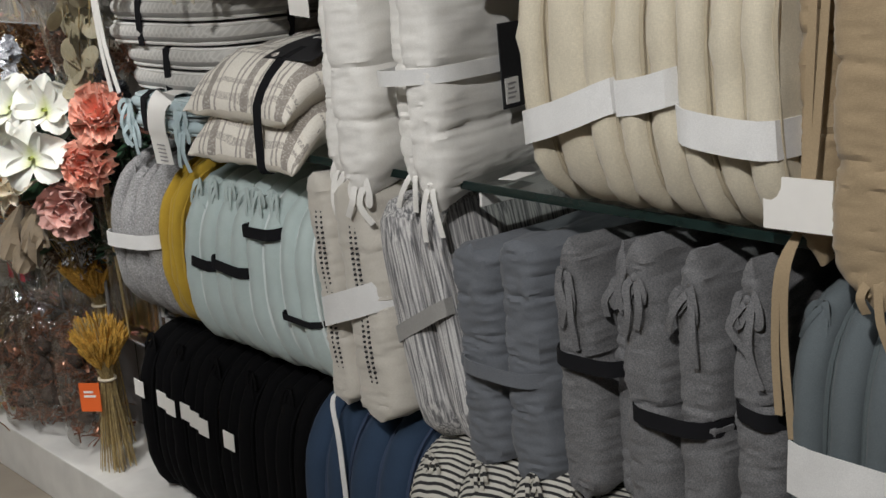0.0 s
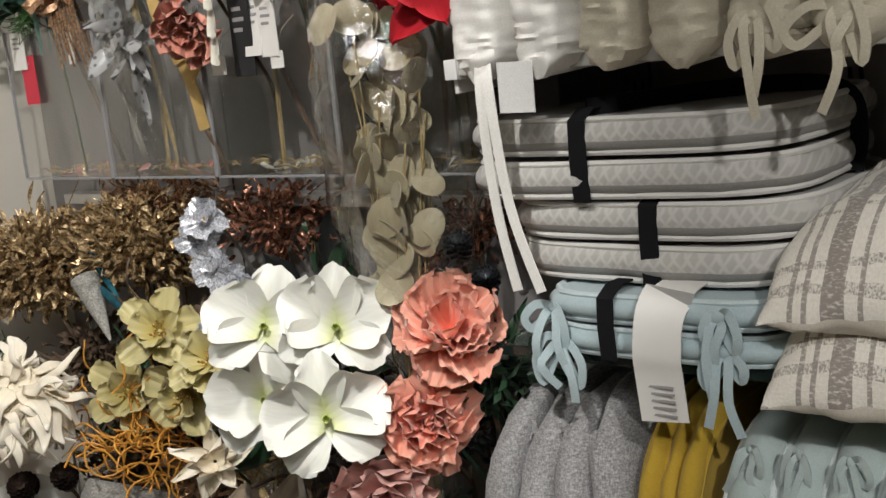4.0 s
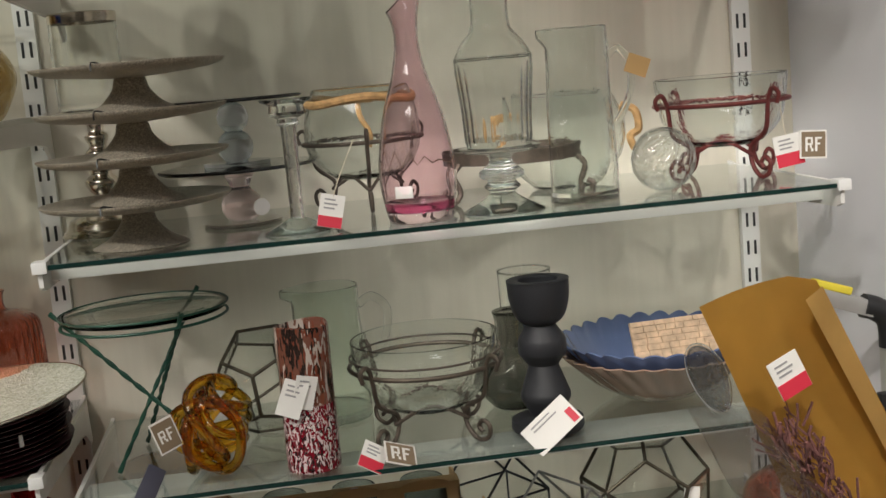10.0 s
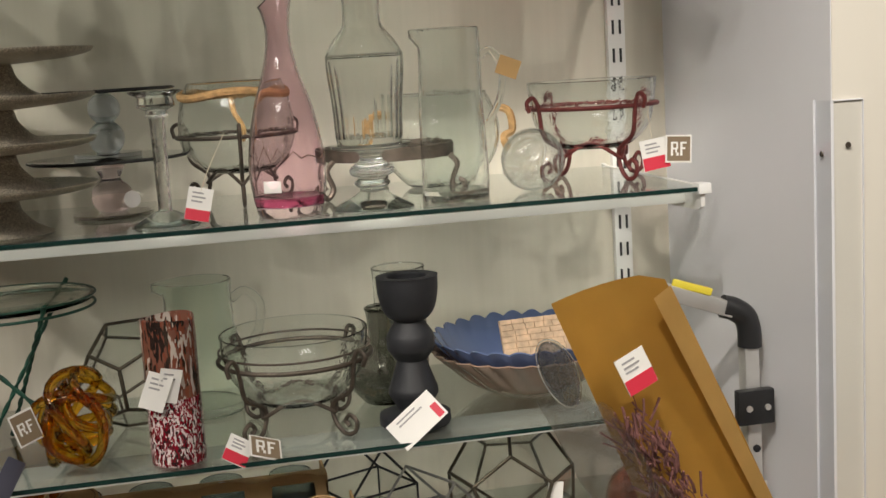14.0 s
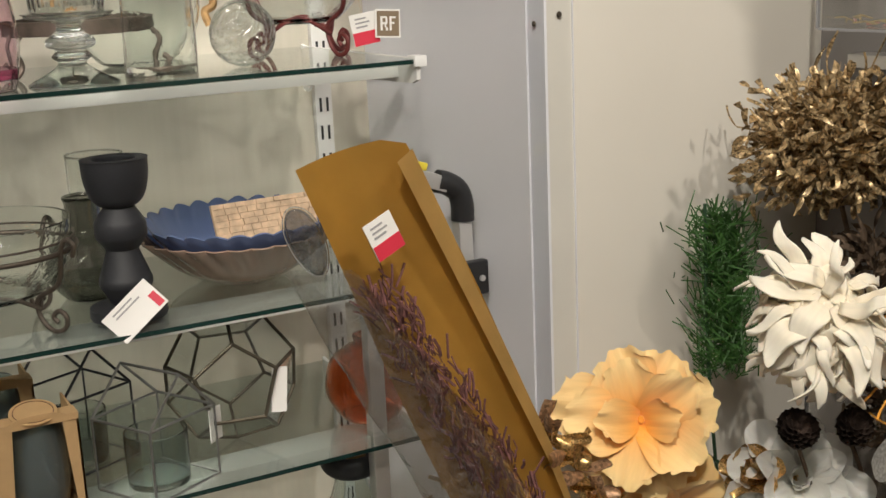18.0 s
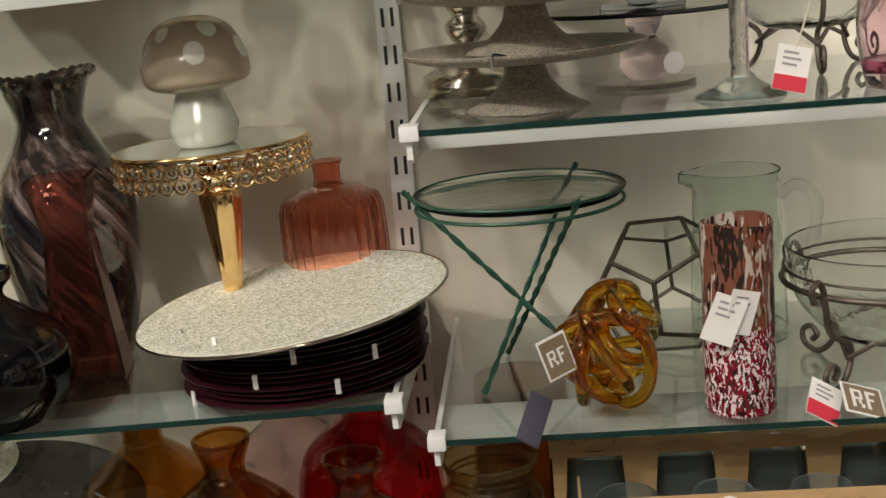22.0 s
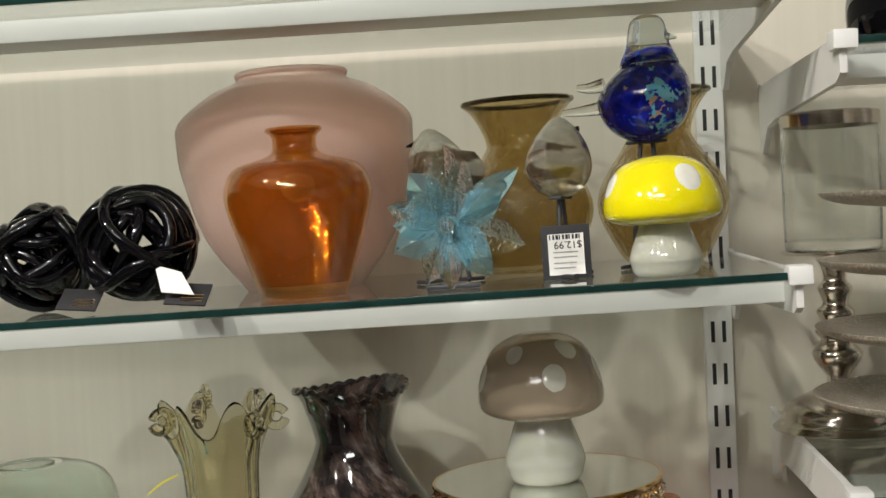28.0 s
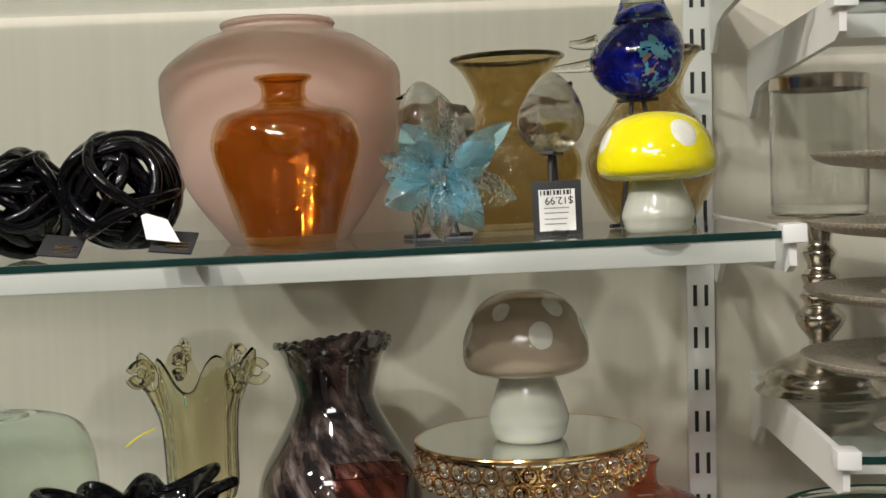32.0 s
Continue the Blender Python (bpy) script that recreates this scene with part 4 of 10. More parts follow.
part("plate_base", solid([(0, 0.236), (0.10, 0.250), (0.113, 0.2555), (0, 0.2558)], 48, smooth=False), M_GOLD, gs)
for row, zz in ((0, 0.2485), (1, 0.2315)):
    for i in range(40):
        a = 2 * math.pi * (i + 0.5 * row) / 40
        c = Vector((0.1165 * math.cos(a), 0.1165 * math.sin(a), zz))
        tdir = Vector((-math.sin(a), math.cos(a), 0))
        bm = bmesh.new()
        tube_into(bm, [c + tdir * 0.0084 * math.cos(b) + Vector((0, 0, 0.0084 * math.sin(b))) for b in [2 * math.pi * j / 12 for j in range(12)]], 0.0013, 5, True)
        ringo = part("skirt_ring", bm, M_GOLD, gs)
        if -0.3 < math.sin(a) < 1.1 and math.sin(a) > 0.2:
            continue
        bm = bmesh.new()
        bmesh.ops.create_icosphere(bm, subdivisions=1, radius=0.0052, matrix=Matrix.Translation(c))
        part("crystal", bm, G_CLEAR, ringo, smooth=False)
mushroom(-0.190, -0.225, Z + 0.2645, M_MUSHB, label="taupe glass mushroom with white spots on the mirror stand", cap=0.064, stem=0.036, H=0.152, spots=((-74, 0.036, 0.013), (-118, 0.062, 0.010), (-50, 0.066, 0.012), (-165, 0.034, 0.014), (-8, 0.036, 0.013), (60, 0.06, 0.014), (130, 0.06, 0.014)))

# stack of plates with a silver charger laid across
for i in range(11):
    p = thing("maroon_plate", -0.090 + 0.003 * ((i * 7) % 3 - 1), -0.30 + 0.003 * ((i * 5) % 3 - 1), Z + 0.0005 + 0.0067 * i, "dark maroon rimmed plate in a stack", "plate", 17 * i, "stack of maroon plates")
    part("plate_body", solid([(0, 0.0), (0.085, 0.0), (0.128, 0.0025), (0.141, 0.0048), (0.1415, 0.0062), (0.138, 0.0064), (0.08, 0.004), (0, 0.004)], 56, smooth=False), M_VELVET, p)
    if i % 2 == 0:
        a = radians(-90 + (-50, 22, -12, 44, 5, -30)[i // 2] - 17 * i)
        part("white_clip", box(-0.003, 0.003, -0.0015, 0.0012, -0.001, 0.016, 0.0006), M_CAP, p, "white plastic stacking clip").matrix_basis = pose(0.1425 * math.cos(a), 0.1425 * math.sin(a), 0, 0, 0, math.degrees(a) + 90)
ch = thing("silver_charger", -0.095, -0.31, Z + 0.0815, "round silver beaded glass charger lying on the plates", "charger plate", rx=1.5, ry=-4.0)
part("disc", solid([(0, -0.004), (0.10, -0.004), (0.150, -0.002), (0.178, 0.004), (0.181, 0.007), (0.178, 0.0085), (0.15, 0.003), (0.10, 0.0005), (0, 0.0005)], 72, smooth=False), M_CHARGER, ch)
part("rim", tube(ring_pts(0.1805, 0.0072, 96), 0.0016, 6, True), M_SILVER, ch, "thin silver rim")

# far end of the shelf
tr = thing("teal_tray", -0.760, -0.23, Z + 0.0, "round teal enamelled tray on a dark wooden base", "tray")
part("wood_base", solid([(0, 0), (0.05, 0), (0.05, 0.06), (0.07, 0.10), (0.108, 0.13), (0.108, 0.14), (0, 0.14)], 40), M_WOODB, tr)
part("enamel", solid([(0, 0.1405), (0.095, 0.1405), (0.108, 0.166), (0.110, 0.168), (0.113, 0.166), (0.1085, 0.1405)], 48, smooth=False), M_TEAL, tr)
vase("glass_dome", -0.760, -0.19, Z + 0.169, [(0.088, 0), (0.098, 0.03), (0.098, 0.075), (0.084, 0.115), (0.05, 0.13), (0.03, 0.131)], G_GREEN, "round pale green glass bowl standing on the tray", "bowl")
cup = vase("gold_cup", -0.685, -0.40, Z, [(0.030, 0), (0.036, 0.02), (0.040, 0.08), (0.037, 0.135), (0.041, 0.143)], M_GOLD, "faceted mottled gold glass cup", "cup", seg=10, t=0.003)
st = thing("shelf_label", -0.515, -0.435, Z + 0.001, "white paper price label lying on the glass shelf", "label", 20)
part("paper", box(-0.028, 0.028, -0.012, 0.012, 0, 0.0008), M_TAG, st, smooth=False)

tip(BEFORE, SHELF_A[1], ZA[1])

# ---- the same bay, lower shelf ----
Z = ZA[0]
BOT = [(0.045, 0), (0.066, 0.008), (0.090, 0.055), (0.093, 0.095), (0.081, 0.142), (0.046, 0.176), (0.027, 0.192), (0.0255, 0.210), (0.033, 0.230), (0.034, 0.238)]
for bx, by, mt, nm, lab, sc in ((-0.204, -0.31, G_BROWN, "amber_bottle_vase", "round brown-amber glass bottle vase", 1.0), (-0.038, -0.375, G_BROWN, "amber_bottle_vase", "round brown-amber glass bottle vase", 0.98), (-0.338, -0.20, G_AMBER, "orange_vase", "round orange amber glass vase with a sticker", 1.03), (-0.055, -0.15, G_RUBY, "ruby_vase", "round ruby red glass bottle vase", 1.05), (-0.165, -0.12, G_MAUVE, "mauve_vase", "round mauve glass vase", 1.0)):
    v = vase(nm, bx, by, Z, [(r * sc, zz * sc) for r, zz in BOT], mt, lab, t=0.004)
    if nm != "ruby_vase":
        sticker(v, -0.040 * sc, -0.0640 * sc, 0.150 * sc, -32, 0.017, 40)
pk = thing("polka_dot_ball", -0.319, -0.385, Z, "beige glazed ball with white dots and a price label", "ornament")
part("foot_ring", solid([(0, 0), (0.03, 0), (0.026, 0.03), (0.022, 0.09), (0, 0.09)], 24), M_POLKA, pk)
bm = bmesh.new()
bmesh.ops.create_uvsphere(bm, u_segments=32, v_segments=20, radius=0.054, matrix=pose(0, 0, 0.142))
part("ball", bm, M_POLKA, pk)
sticker(pk, 0.0, -0.006, 0.1965, 8, 0.032, -80, round_=False)
M_DKPL = plain("smoked_plate", (0.035, 0.034, 0.030), 0.10, vary=0.3, scale=30, bump=0.15, coat=0.5)
for i in range(4):
    pl = thing("smoked_glass_plate", -0.515 + 0.01 * i, -0.27, Z + 0.09 + 0.012 * i, "large smoked glass plate in a leaning stack", "plate", 30 * i, "stack of smoked plates", rx=2 + 2 * i, ry=-8)
    part("plate_body", solid([(0, 0), (0.06, 0), (0.12, 0.012), (0.155, 0.022), (0.156, 0.026), (0.12, 0.017), (0.06, 0.006), (0, 0.006)], 48, smooth=False), M_DKPL, pl)
rk = thing("plate_stand", -0.515, -0.27, Z, "low dark wooden stand under the plates", "stand")
part("block", solid([(0, 0), (0.06, 0), (0.06, 0.082), (0, 0.082)], 24, smooth=False), M_WOODB, rk)
gd = thing("glitter_bowl", -0.585, -0.30, Z + 0.152, "shallow taupe glitter glass bowl with a foot", "bowl", rx=6)
part("foot", solid([(0, 0), (0.045, 0), (0.04, 0.03), (0, 0.03)], 30), M_STONE, gd)
part("dish", vessel([(0.04, 0.03), (0.08, 0.045), (0.115, 0.058), (0.118, 0.060)], 0.004, 48), M_CHARGER, gd)
M_IRID = plain("iridescent_red_glass", (0.35, 0.02, 0.05), 0.05, vary=0.6, scale=40, bump=0.1, coat=0.8)
knot(-0.435, -0.15, Z + 0.0, 0.05, 0.011, M_IRID, "iridescent red glass knot", 6, 12)

# ---- glass shelves: the bay beside the grey panel, middle shelf ----
Z = ZB[2]
PITCH = 0.0615
for i in range(4):
    c = thing("taupe_cake_stand", 0.186 + 0.0035 * i, -0.325, Z + PITCH * i, "taupe speckled ceramic cake stand in a stack of four", "cake stand", 70 * i, "stacked cake stands")
    part("pedestal", solid([(0, 0), (0.062, 0), (0.060, 0.004), (0.042, 0.014), (0.026, 0.032), (0.020, 0.048), (0, 0.049)], 40), M_STONE, c)
    part("plate", solid([(0, 0.0485), (0.03, 0.0485), (0.10, 0.0545), (0.124, 0.060), (0.131, 0.0655), (0.128, 0.0668), (0.10, 0.060), (0.05, 0.0567), (0, 0.0567)], 64), M_STONE, c, "shallow plate with a raised rim")
    lb = part("paper_label", box(-0.016, 0.016, -0.004, 0.004, 0, 0.001), M_TAG, c, "white paper price label", smooth=False)
    aa = radians(-115 - 70 * i)
    lb.matrix_basis = pose(0.098 * math.cos(aa), 0.098 * math.sin(aa), 0.0605, 0, 0, -70 * i)
    part("black_loop", tube(cr([(0.11 * math.cos(aa + 0.3), 0.11 * math.sin(aa + 0.3), 0.064), (0.118 * math.cos(aa + 0.25), 0.118 * math.sin(aa + 0.25), 0.067), (0.132 * math.cos(aa + 0.2), 0.132 * math.sin(aa + 0.2), 0.069), (0.137 * math.cos(aa + 0.2), 0.137 * math.sin(aa + 0.2), 0.058)], 3), 0.0012, 5), M_BLACKP, c)
sc_ = thing("silver_candle_stand", 0.115, -0.13, Z, "turned silver metal candle holder with a clear glass cylinder", "candle holder")
part("base", solid([(0, 0), (0.064, 0), (0.066, 0.006), (0.060, 0.012), (0.055, 0.024), (0.036, 0.036), (0.018, 0.044), (0, 0.046)], 40), M_SILVER, sc_)
part("stem", solid([(0.014, 0.04), (0.012, 0.056), (0.022, 0.07), (0.026, 0.082), (0.016, 0.094), (0.022, 0.104), (0.015, 0.112), (0.020, 0.125), (0.013, 0.135), (0.018, 0.15), (0.012, 0.16), (0.016, 0.178), (0.024, 0.186)], 28), M_SILVER, sc_)
part("drip_tray", solid([(0, 0.184), (0.052, 0.187), (0.056, 0.190), (0.052, 0.192), (0, 0.190)], 40, smooth=False), M_SILVER, sc_)
gc = part("glass_cylinder", vessel([(0.045, 0.193), (0.050, 0.196), (0.051, 0.26), (0.0505, 0.333)], 0.0025, 40), G_CLEAR, sc_)
part("silver_collar", solid([(0.0515, 0.322), (0.0515, 0.336), (0.050, 0.337), (0.0505, 0.322), (0.0515, 0.322)], 40, smooth=False), M_SILVER, gc)

ps = thing("tiered_glass_stand", 0.325, -0.19, Z, "two-tier pink and grey glass stand with round discs", "stand")
part("foot_disc", solid([(0, 0), (0.058, 0), (0.060, 0.003), (0.058, 0.006), (0, 0.006)], 40, smooth=False), G_MAUVE, ps)
part("pink_stem", solid([(0, 0.006), (0.018, 0.006), (0.030, 0.022), (0.028, 0.042), (0.015, 0.056), (0.018, 0.066), (0.022, 0.080), (0, 0.084)], 32), G_PINK, ps, "pink glass double ball stem")
dk = part("tray_disc", solid([(0, 0.085), (0.116, 0.085), (0.118, 0.0875), (0.116, 0.090), (0, 0.090)], 64, smooth=False), G_SMOKE, ps, "wide smoked glass disc")
part("dark_rim", tube(ring_pts(0.1175, 0.0878, 60), 0.0016, 6, True), M_BLACKP, dk)
bm = bmesh.new()
bmesh.ops.create_uvsphere(bm, u_segments=24, v_segments=16, radius=0.027, matrix=pose(0, 0, 0.118))
part("lower_ball", bm, G_GREYB, ps, "blue-grey glass ball")
bm = bmesh.new()
bmesh.ops.create_uvsphere(bm, u_segments=24, v_segments=16, radius=0.024, matrix=pose(0, 0, 0.162))
part("upper_ball", bm, G_GREYB, ps, "blue-grey glass ball")
part("small_disc", solid([(0, 0.0905), (0.05, 0.0905), (0.05, 0.096), (0, 0.096)], 36, smooth=False), G_GREYB, ps)
part("top_disc", solid([(0, 0.186), (0.104, 0.186), (0.106, 0.188), (0.104, 0.191), (0, 0.191)], 64, smooth=False), G_SMOKE, ps)
part("top_rim", tube(ring_pts(0.1055, 0.1885, 60), 0.0013, 6, True), M_BLACKP, ps)
sticker(ps, 0.03, -0.028, 0.026, 20, 0.026)

cs = thing("crystal_candlestick", 0.405, -0.365, Z, "clear crystal candlestick with a frosted column", "candle holder")
part("foot", solid([(0, 0), (0.044, 0), (0.045, 0.004), (0.030, 0.011), (0.014, 0.020), (0, 0.022)], 12, n=2), G_CLEAR, cs)
part("column", solid([(0, 0.020), (0.010, 0.020), (0.0095, 0.03), (0.0105, 0.14), (0.012, 0.148), (0, 0.149)], 16, n=3), glass("crackled_glass", (0.93, 0.94, 0.92), 0.22, 1.45, 0.9, 160), cs)
part("socket", solid([(0, 0.147), (0.016, 0.150), (0.014, 0.158), (0.026, 0.164), (0.024, 0.176), (0.035, 0.182), (0.036, 0.186), (0.014, 0.186), (0.013, 0.176), (0, 0.176)], 20, n=2), G_CLEAR, cs)
tag(cs, pose(0.046, -0.03, 0.028, -12, 14, 0), 0.034, 0.046, 0.34, string=[(0.005, 0.004, 0.05), (0.02, 0.04, 0.11)])


def iron_cradle(o, R, zr, mat, feet=3, rot=0.0, r=0.0032, hooks=True):
    """A round iron band on scrolled legs."""
    part("band", tube(ring_pts(R, zr, 48), r, 8, True), mat, o)
    for i in range(feet):
        a = rot + 2 * math.pi * i / feet
        d = Vector((math.cos(a), math.sin(a), 0))
        pts = [d * (R + 0.020) + Vector((0, 0, zr - 0.003)), d * (R + 0.024) + Vector((0, 0, zr + 0.012)), d * (R + 0.012) + Vector((0, 0, zr + 0.019)), d * (R + 0.003) + Vector((0, 0, zr + 0.006)), d * R + Vector((0, 0, zr - 0.01)),
               d * (R * 0.93) + Vector((0, 0, zr * 0.62)), d * (R * 0.62) + Vector((0, 0, zr * 0.42)), d * (R * 0.64) + Vector((0, 0, zr * 0.18)), d * (R * 0.80) + Vector((0, 0, r)), d * (R * 0.97) + Vector((0, 0, zr * 0.08)), d * (R * 1.0) + Vector((0, 0, zr * 0.22)), d * (R * 0.90) + Vector((0, 0, zr * 0.29)), d * (R * 0.82) + Vector((0, 0, zr * 0.21)), d * (R * 0.88) + Vector((0, 0, zr * 0.14))]
        part("scroll_leg", tube(cr(pts if hooks else pts[4:], 5), r, 7), mat, o)
        b = rot + 2 * math.pi * (i + 1) / feet
        e = Vector((math.cos(b), math.sin(b), 0))
        part("arched_stay", tube(cr([d * (R * 0.66) + Vector((0, 0, zr * 0.30)), (d + e) * (R * 0.36) + Vector((0, 0, zr * 0.52)), e * (R * 0.66) + Vector((0, 0, zr * 0.30))], 6), r * 0.85, 7), mat, o)


rbw = thing("rope_trimmed_bowl", 0.522, -0.145, Z, "round glass bowl with a jute rope in a dark iron cradle", "bowl")
iron_cradle(rbw, 0.095, 0.108, M_IRON, 3, 0.5)
part("bowl", vessel([(0.03, 0.048), (0.055, 0.055), (0.085, 0.085), (0.092, 0.12), (0.085, 0.165), (0.074, 0.190)], 0.003, 48), G_BUBBLE, rbw)
rp = []
for i in range(90):
    a = 2 * math.pi * i / 90
    rp.append((0.084 * math.cos(a), 0.084 * math.sin(a), 0.172 + 0.004 * math.sin(3 * a)))
part("rope", tube(rp, 0.0066, 8, True), M_ROPE, rbw, "twisted jute rope")
part("rope_tail", tube(cr([(-0.010, -0.076, 0.170), (-0.006, -0.074, 0.145), (0.006, -0.070, 0.120), (0.004, -0.066, 0.100)], 5), 0.0045, 7, taper=lambda t: 1 - 0.2 * t), M_ROPE, rbw)


def tilt_lip(a, r, z):
    k = max(0, (z - 0.23) / 0.095)
    return r * (1 + 0.35 * k * k * max(0, math.cos(a))), z - 0.03 * k * k * math.cos(a + math.pi)


pk = thing("pink_carafe", 0.578, -0.365, Z, "tall pink glass carafe with an etched mountain line", "vase")
part("body", vessel([(0.040, 0.0), (0.046, 0.004), (0.054, 0.05), (0.053, 0.09), (0.042, 0.15), (0.026, 0.20), (0.0185, 0.235), (0.017, 0.265), (0.021, 0.295), (0.025, 0.312)], 0.003, 48, tilt_lip, base=0.014), G_PINK, pk)
part("pink_base", solid([(0, 0.015), (0.048, 0.0155), (0.0485, 0.028), (0, 0.022)], 40, smooth=False), G_PINKDEEP, pk, "thick deep pink glass base")
bm = bmesh.new()
rng = random.Random(2)
zz = [0.075 + 0.028 * abs(math.sin(i * 1.7)) * (1 if i % 2 else 0.3) for i in range(13)]
pts = []
for i, z_ in enumerate(zz):
    a = radians(-165 + i * 11.5)
    r_ = 0.0548 - 0.0002 * i
    rr = np.interp(z_, [0.05, 0.09, 0.15], [0.0545, 0.0535, 0.0425])
    pts.append((rr * math.cos(a), rr * math.sin(a), z_))
part("etched_line", tube(pts, 0.0009, 5), M_WOODB, pk, "dark etched mountain outline")
sticker(pk, -0.026, -0.0455, 0.045, -28, 0.026, round_=False)

pd = thing("glass_pedestal", 0.697, -0.365, Z, "clear turned glass pedestal dish", "cake stand")
part("foot", solid([(0, 0), (0.054, 0), (0.055, 0.004), (0.040, 0.012), (0.026, 0.020), (0.018, 0.028), (0.026, 0.036), (0.020, 0.044), (0.028, 0.052), (0.026, 0.062), (0.017, 0.07), (0.020, 0.080), (0.052, 0.086), (0.056, 0.090), (0.055, 0.093), (0, 0.093)], 40), G_CLEAR, pd)
part("gold_bead", solid([(0.0265, 0.047), (0.031, 0.050), (0.032, 0.056), (0.029, 0.060), (0.0265, 0.0605)], 32), MATS["crackled_glass"], pd)
dc = vase("glass_carafe", 0.697, -0.365, Z + 0.0935, [(0.044, 0), (0.047, 0.004), (0.049, 0.05), (0.055, 0.115), (0.053, 0.128), (0.044, 0.144), (0.031, 0.160), (0.0270, 0.172), (0.0265, 0.200), (0.0285, 0.232)], G_CLEAR, "clear fluted glass carafe on the pedestal", "carafe", fn=lambda a, r, z: (r * (1 + (0.016 * math.sin(24 * a) if 0.01 < z < 0.115 else 0)), z), seg=144, t=0.003)
part("rim", tube(ring_pts(0.0275, 0.2325, 40), 0.002, 8, True), G_CLEAR, dc)
part("shoulder_ring", tube(ring_pts(0.0535, 0.122, 48), 0.0016, 6, True), G_CLEAR, dc)
ip = thing("iron_plate_stand", 0.752, -0.19, Z, "dark woven iron band stand with scrolled feet", "stand")
part("woven_band", solid([(0.100, 0.058), (0.104, 0.058), (0.105, 0.078), (0.101, 0.079), (0.100, 0.058)], 60, lambda a, r, z: (r + 0.0015 * math.sin(60 * a + 300 * z), z), smooth=False), M_IRON, ip)
part("hanging_tray", solid([(0, 0.066), (0.099, 0.066), (0.099, 0.0685), (0, 0.0685)], 48, smooth=False), M_IRON, ip)
for i in range(3):
    a = 2 * math.pi * i / 3 + radians(205)
    d = Vector((math.cos(a), math.sin(a), 0))
    part("scroll_leg", tube(cr([d * 0.104 + Vector((0, 0, 0.06)), d * 0.116 + Vector((0, 0, 0.045)), d * 0.106 + Vector((0, 0, 0.018)), d * 0.118 + Vector((0, 0, 0.004)), d * 0.128 + Vector((0, 0, 0.016)), d * 0.119 + Vector((0, 0, 0.022))], 5), 0.0045, 7), M_IRON, ip)
sb = vase("shell_print_bowl", 0.845, -0.135, Z, [(0.04, 0), (0.06, 0.008), (0.092, 0.05), (0.100, 0.095), (0.088, 0.135), (0.080, 0.15)], G_BUBBLE, "round glass bowl trimmed with knotted jute rope", "bowl")
for sx in (-1, 1):
    part("rope_handle", tube(cr([(sx * 0.095, -0.01, 0.125), (sx * 0.115, -0.02, 0.115), (sx * 0.118, -0.025, 0.085), (sx * 0.102, -0.03, 0.075), (sx * 0.108, -0.03, 0.055)], 5), 0.0065, 7), M_ROPE, sb)
pt = thing("glass_pitcher", 0.832, -0.305, Z, "straight clear seeded glass pitcher with a kraft tag", "pitcher")
part("body", vessel([(0.049, 0), (0.051, 0.004), (0.050, 0.08), (0.047, 0.17), (0.046, 0.249)], 0.003, 48, lambda a, r, z: (r + (0.012 * max(0, math.cos(a - math.pi)) ** 24 if z > 0.235 else 0) + 0.0008 * math.sin(3 * a + 40 * z), z), base=0.012), G_BUBBLE, pt)
part("handle", tube(cr([(0.046, 0, 0.205), (0.062, -0.004, 0.215), (0.078, -0.006, 0.19), (0.076, -0.006, 0.15), (0.06, -0.003, 0.115), (0.048, 0, 0.105)], 6), 0.0055, 10), G_CLEAR, pt)
kt = part("kraft_tag", box(-0.017, 0.017, -0.0007, 0.0007, -0.014, 0.014), M_KRAFT, pt, "small kraft paper tag", smooth=False)
kt.matrix_basis = pose(0.085, -0.02, 0.188, 0, 22, 0)
part("tag_string", tube(cr([(0.062, -0.004, 0.214), (0.068, -0.012, 0.20), (0.075, -0.016, 0.192)], 4), 0.0009, 5), M_STRING, pt)
kb = thing("glass_knot_ball", 0.948, -0.325, Z, "clear glass rope-knot ball", "ornament")
bm = bmesh.new()
bmesh.ops.create_icosphere(bm, subdivisions=6, radius=0.0455)
rng = random.Random(21)
WIND = [(Vector([rng.gauss(0, 1) for _ in range(3)]).normalized(), Vector([rng.gauss(0, 1) for _ in range(3)]).normalized()) for _ in range(9)]
for v in bm.verts:
    u = v.co.normalized()
    for ax, ce in WIND:
        if u.dot(ce) > 0.45:
            break
    k = abs(math.sin(u.dot(ax) * 11))
    v.co = u * (0.0425 + 0.0055 * k**0.6)
bmesh.ops.translate(bm, verts=bm.verts, vec=(0, 0, 0.0475))
part("wound_rope", bm, film_mat("clear_rope_glass", (0.90, 0.91, 0.90), 0.22, 0.03, 0.1, 60, 0.75), kb)
rr = thing("red_iron_bowl", 1.082, -0.215, Z, "clear etched glass bowl in a dark red iron cradle", "bowl")
iron_cradle(rr, 0.104, 0.118, M_REDIRON, 4, 0.35, r=0.0036)
part("bowl", vessel([(0.03, 0.050), (0.06, 0.055), (0.09, 0.085), (0.099, 0.12), (0.1035, 0.158)], 0.003, 52), G_BUBBLE, rr)
for sx, rz in ((0.115, 0),):
    tag(rr, pose(0.070, -0.088, 0.040, -4, -8, 0), 0.044, 0.048, 0.42, string=[(0.004, 0.01, 0.05), (0.01, 0.02, 0.085)])
    rf_tag(rr, pose(0.107, -0.093, 0.046, -4, 4, 0), 0.043, 0.043)

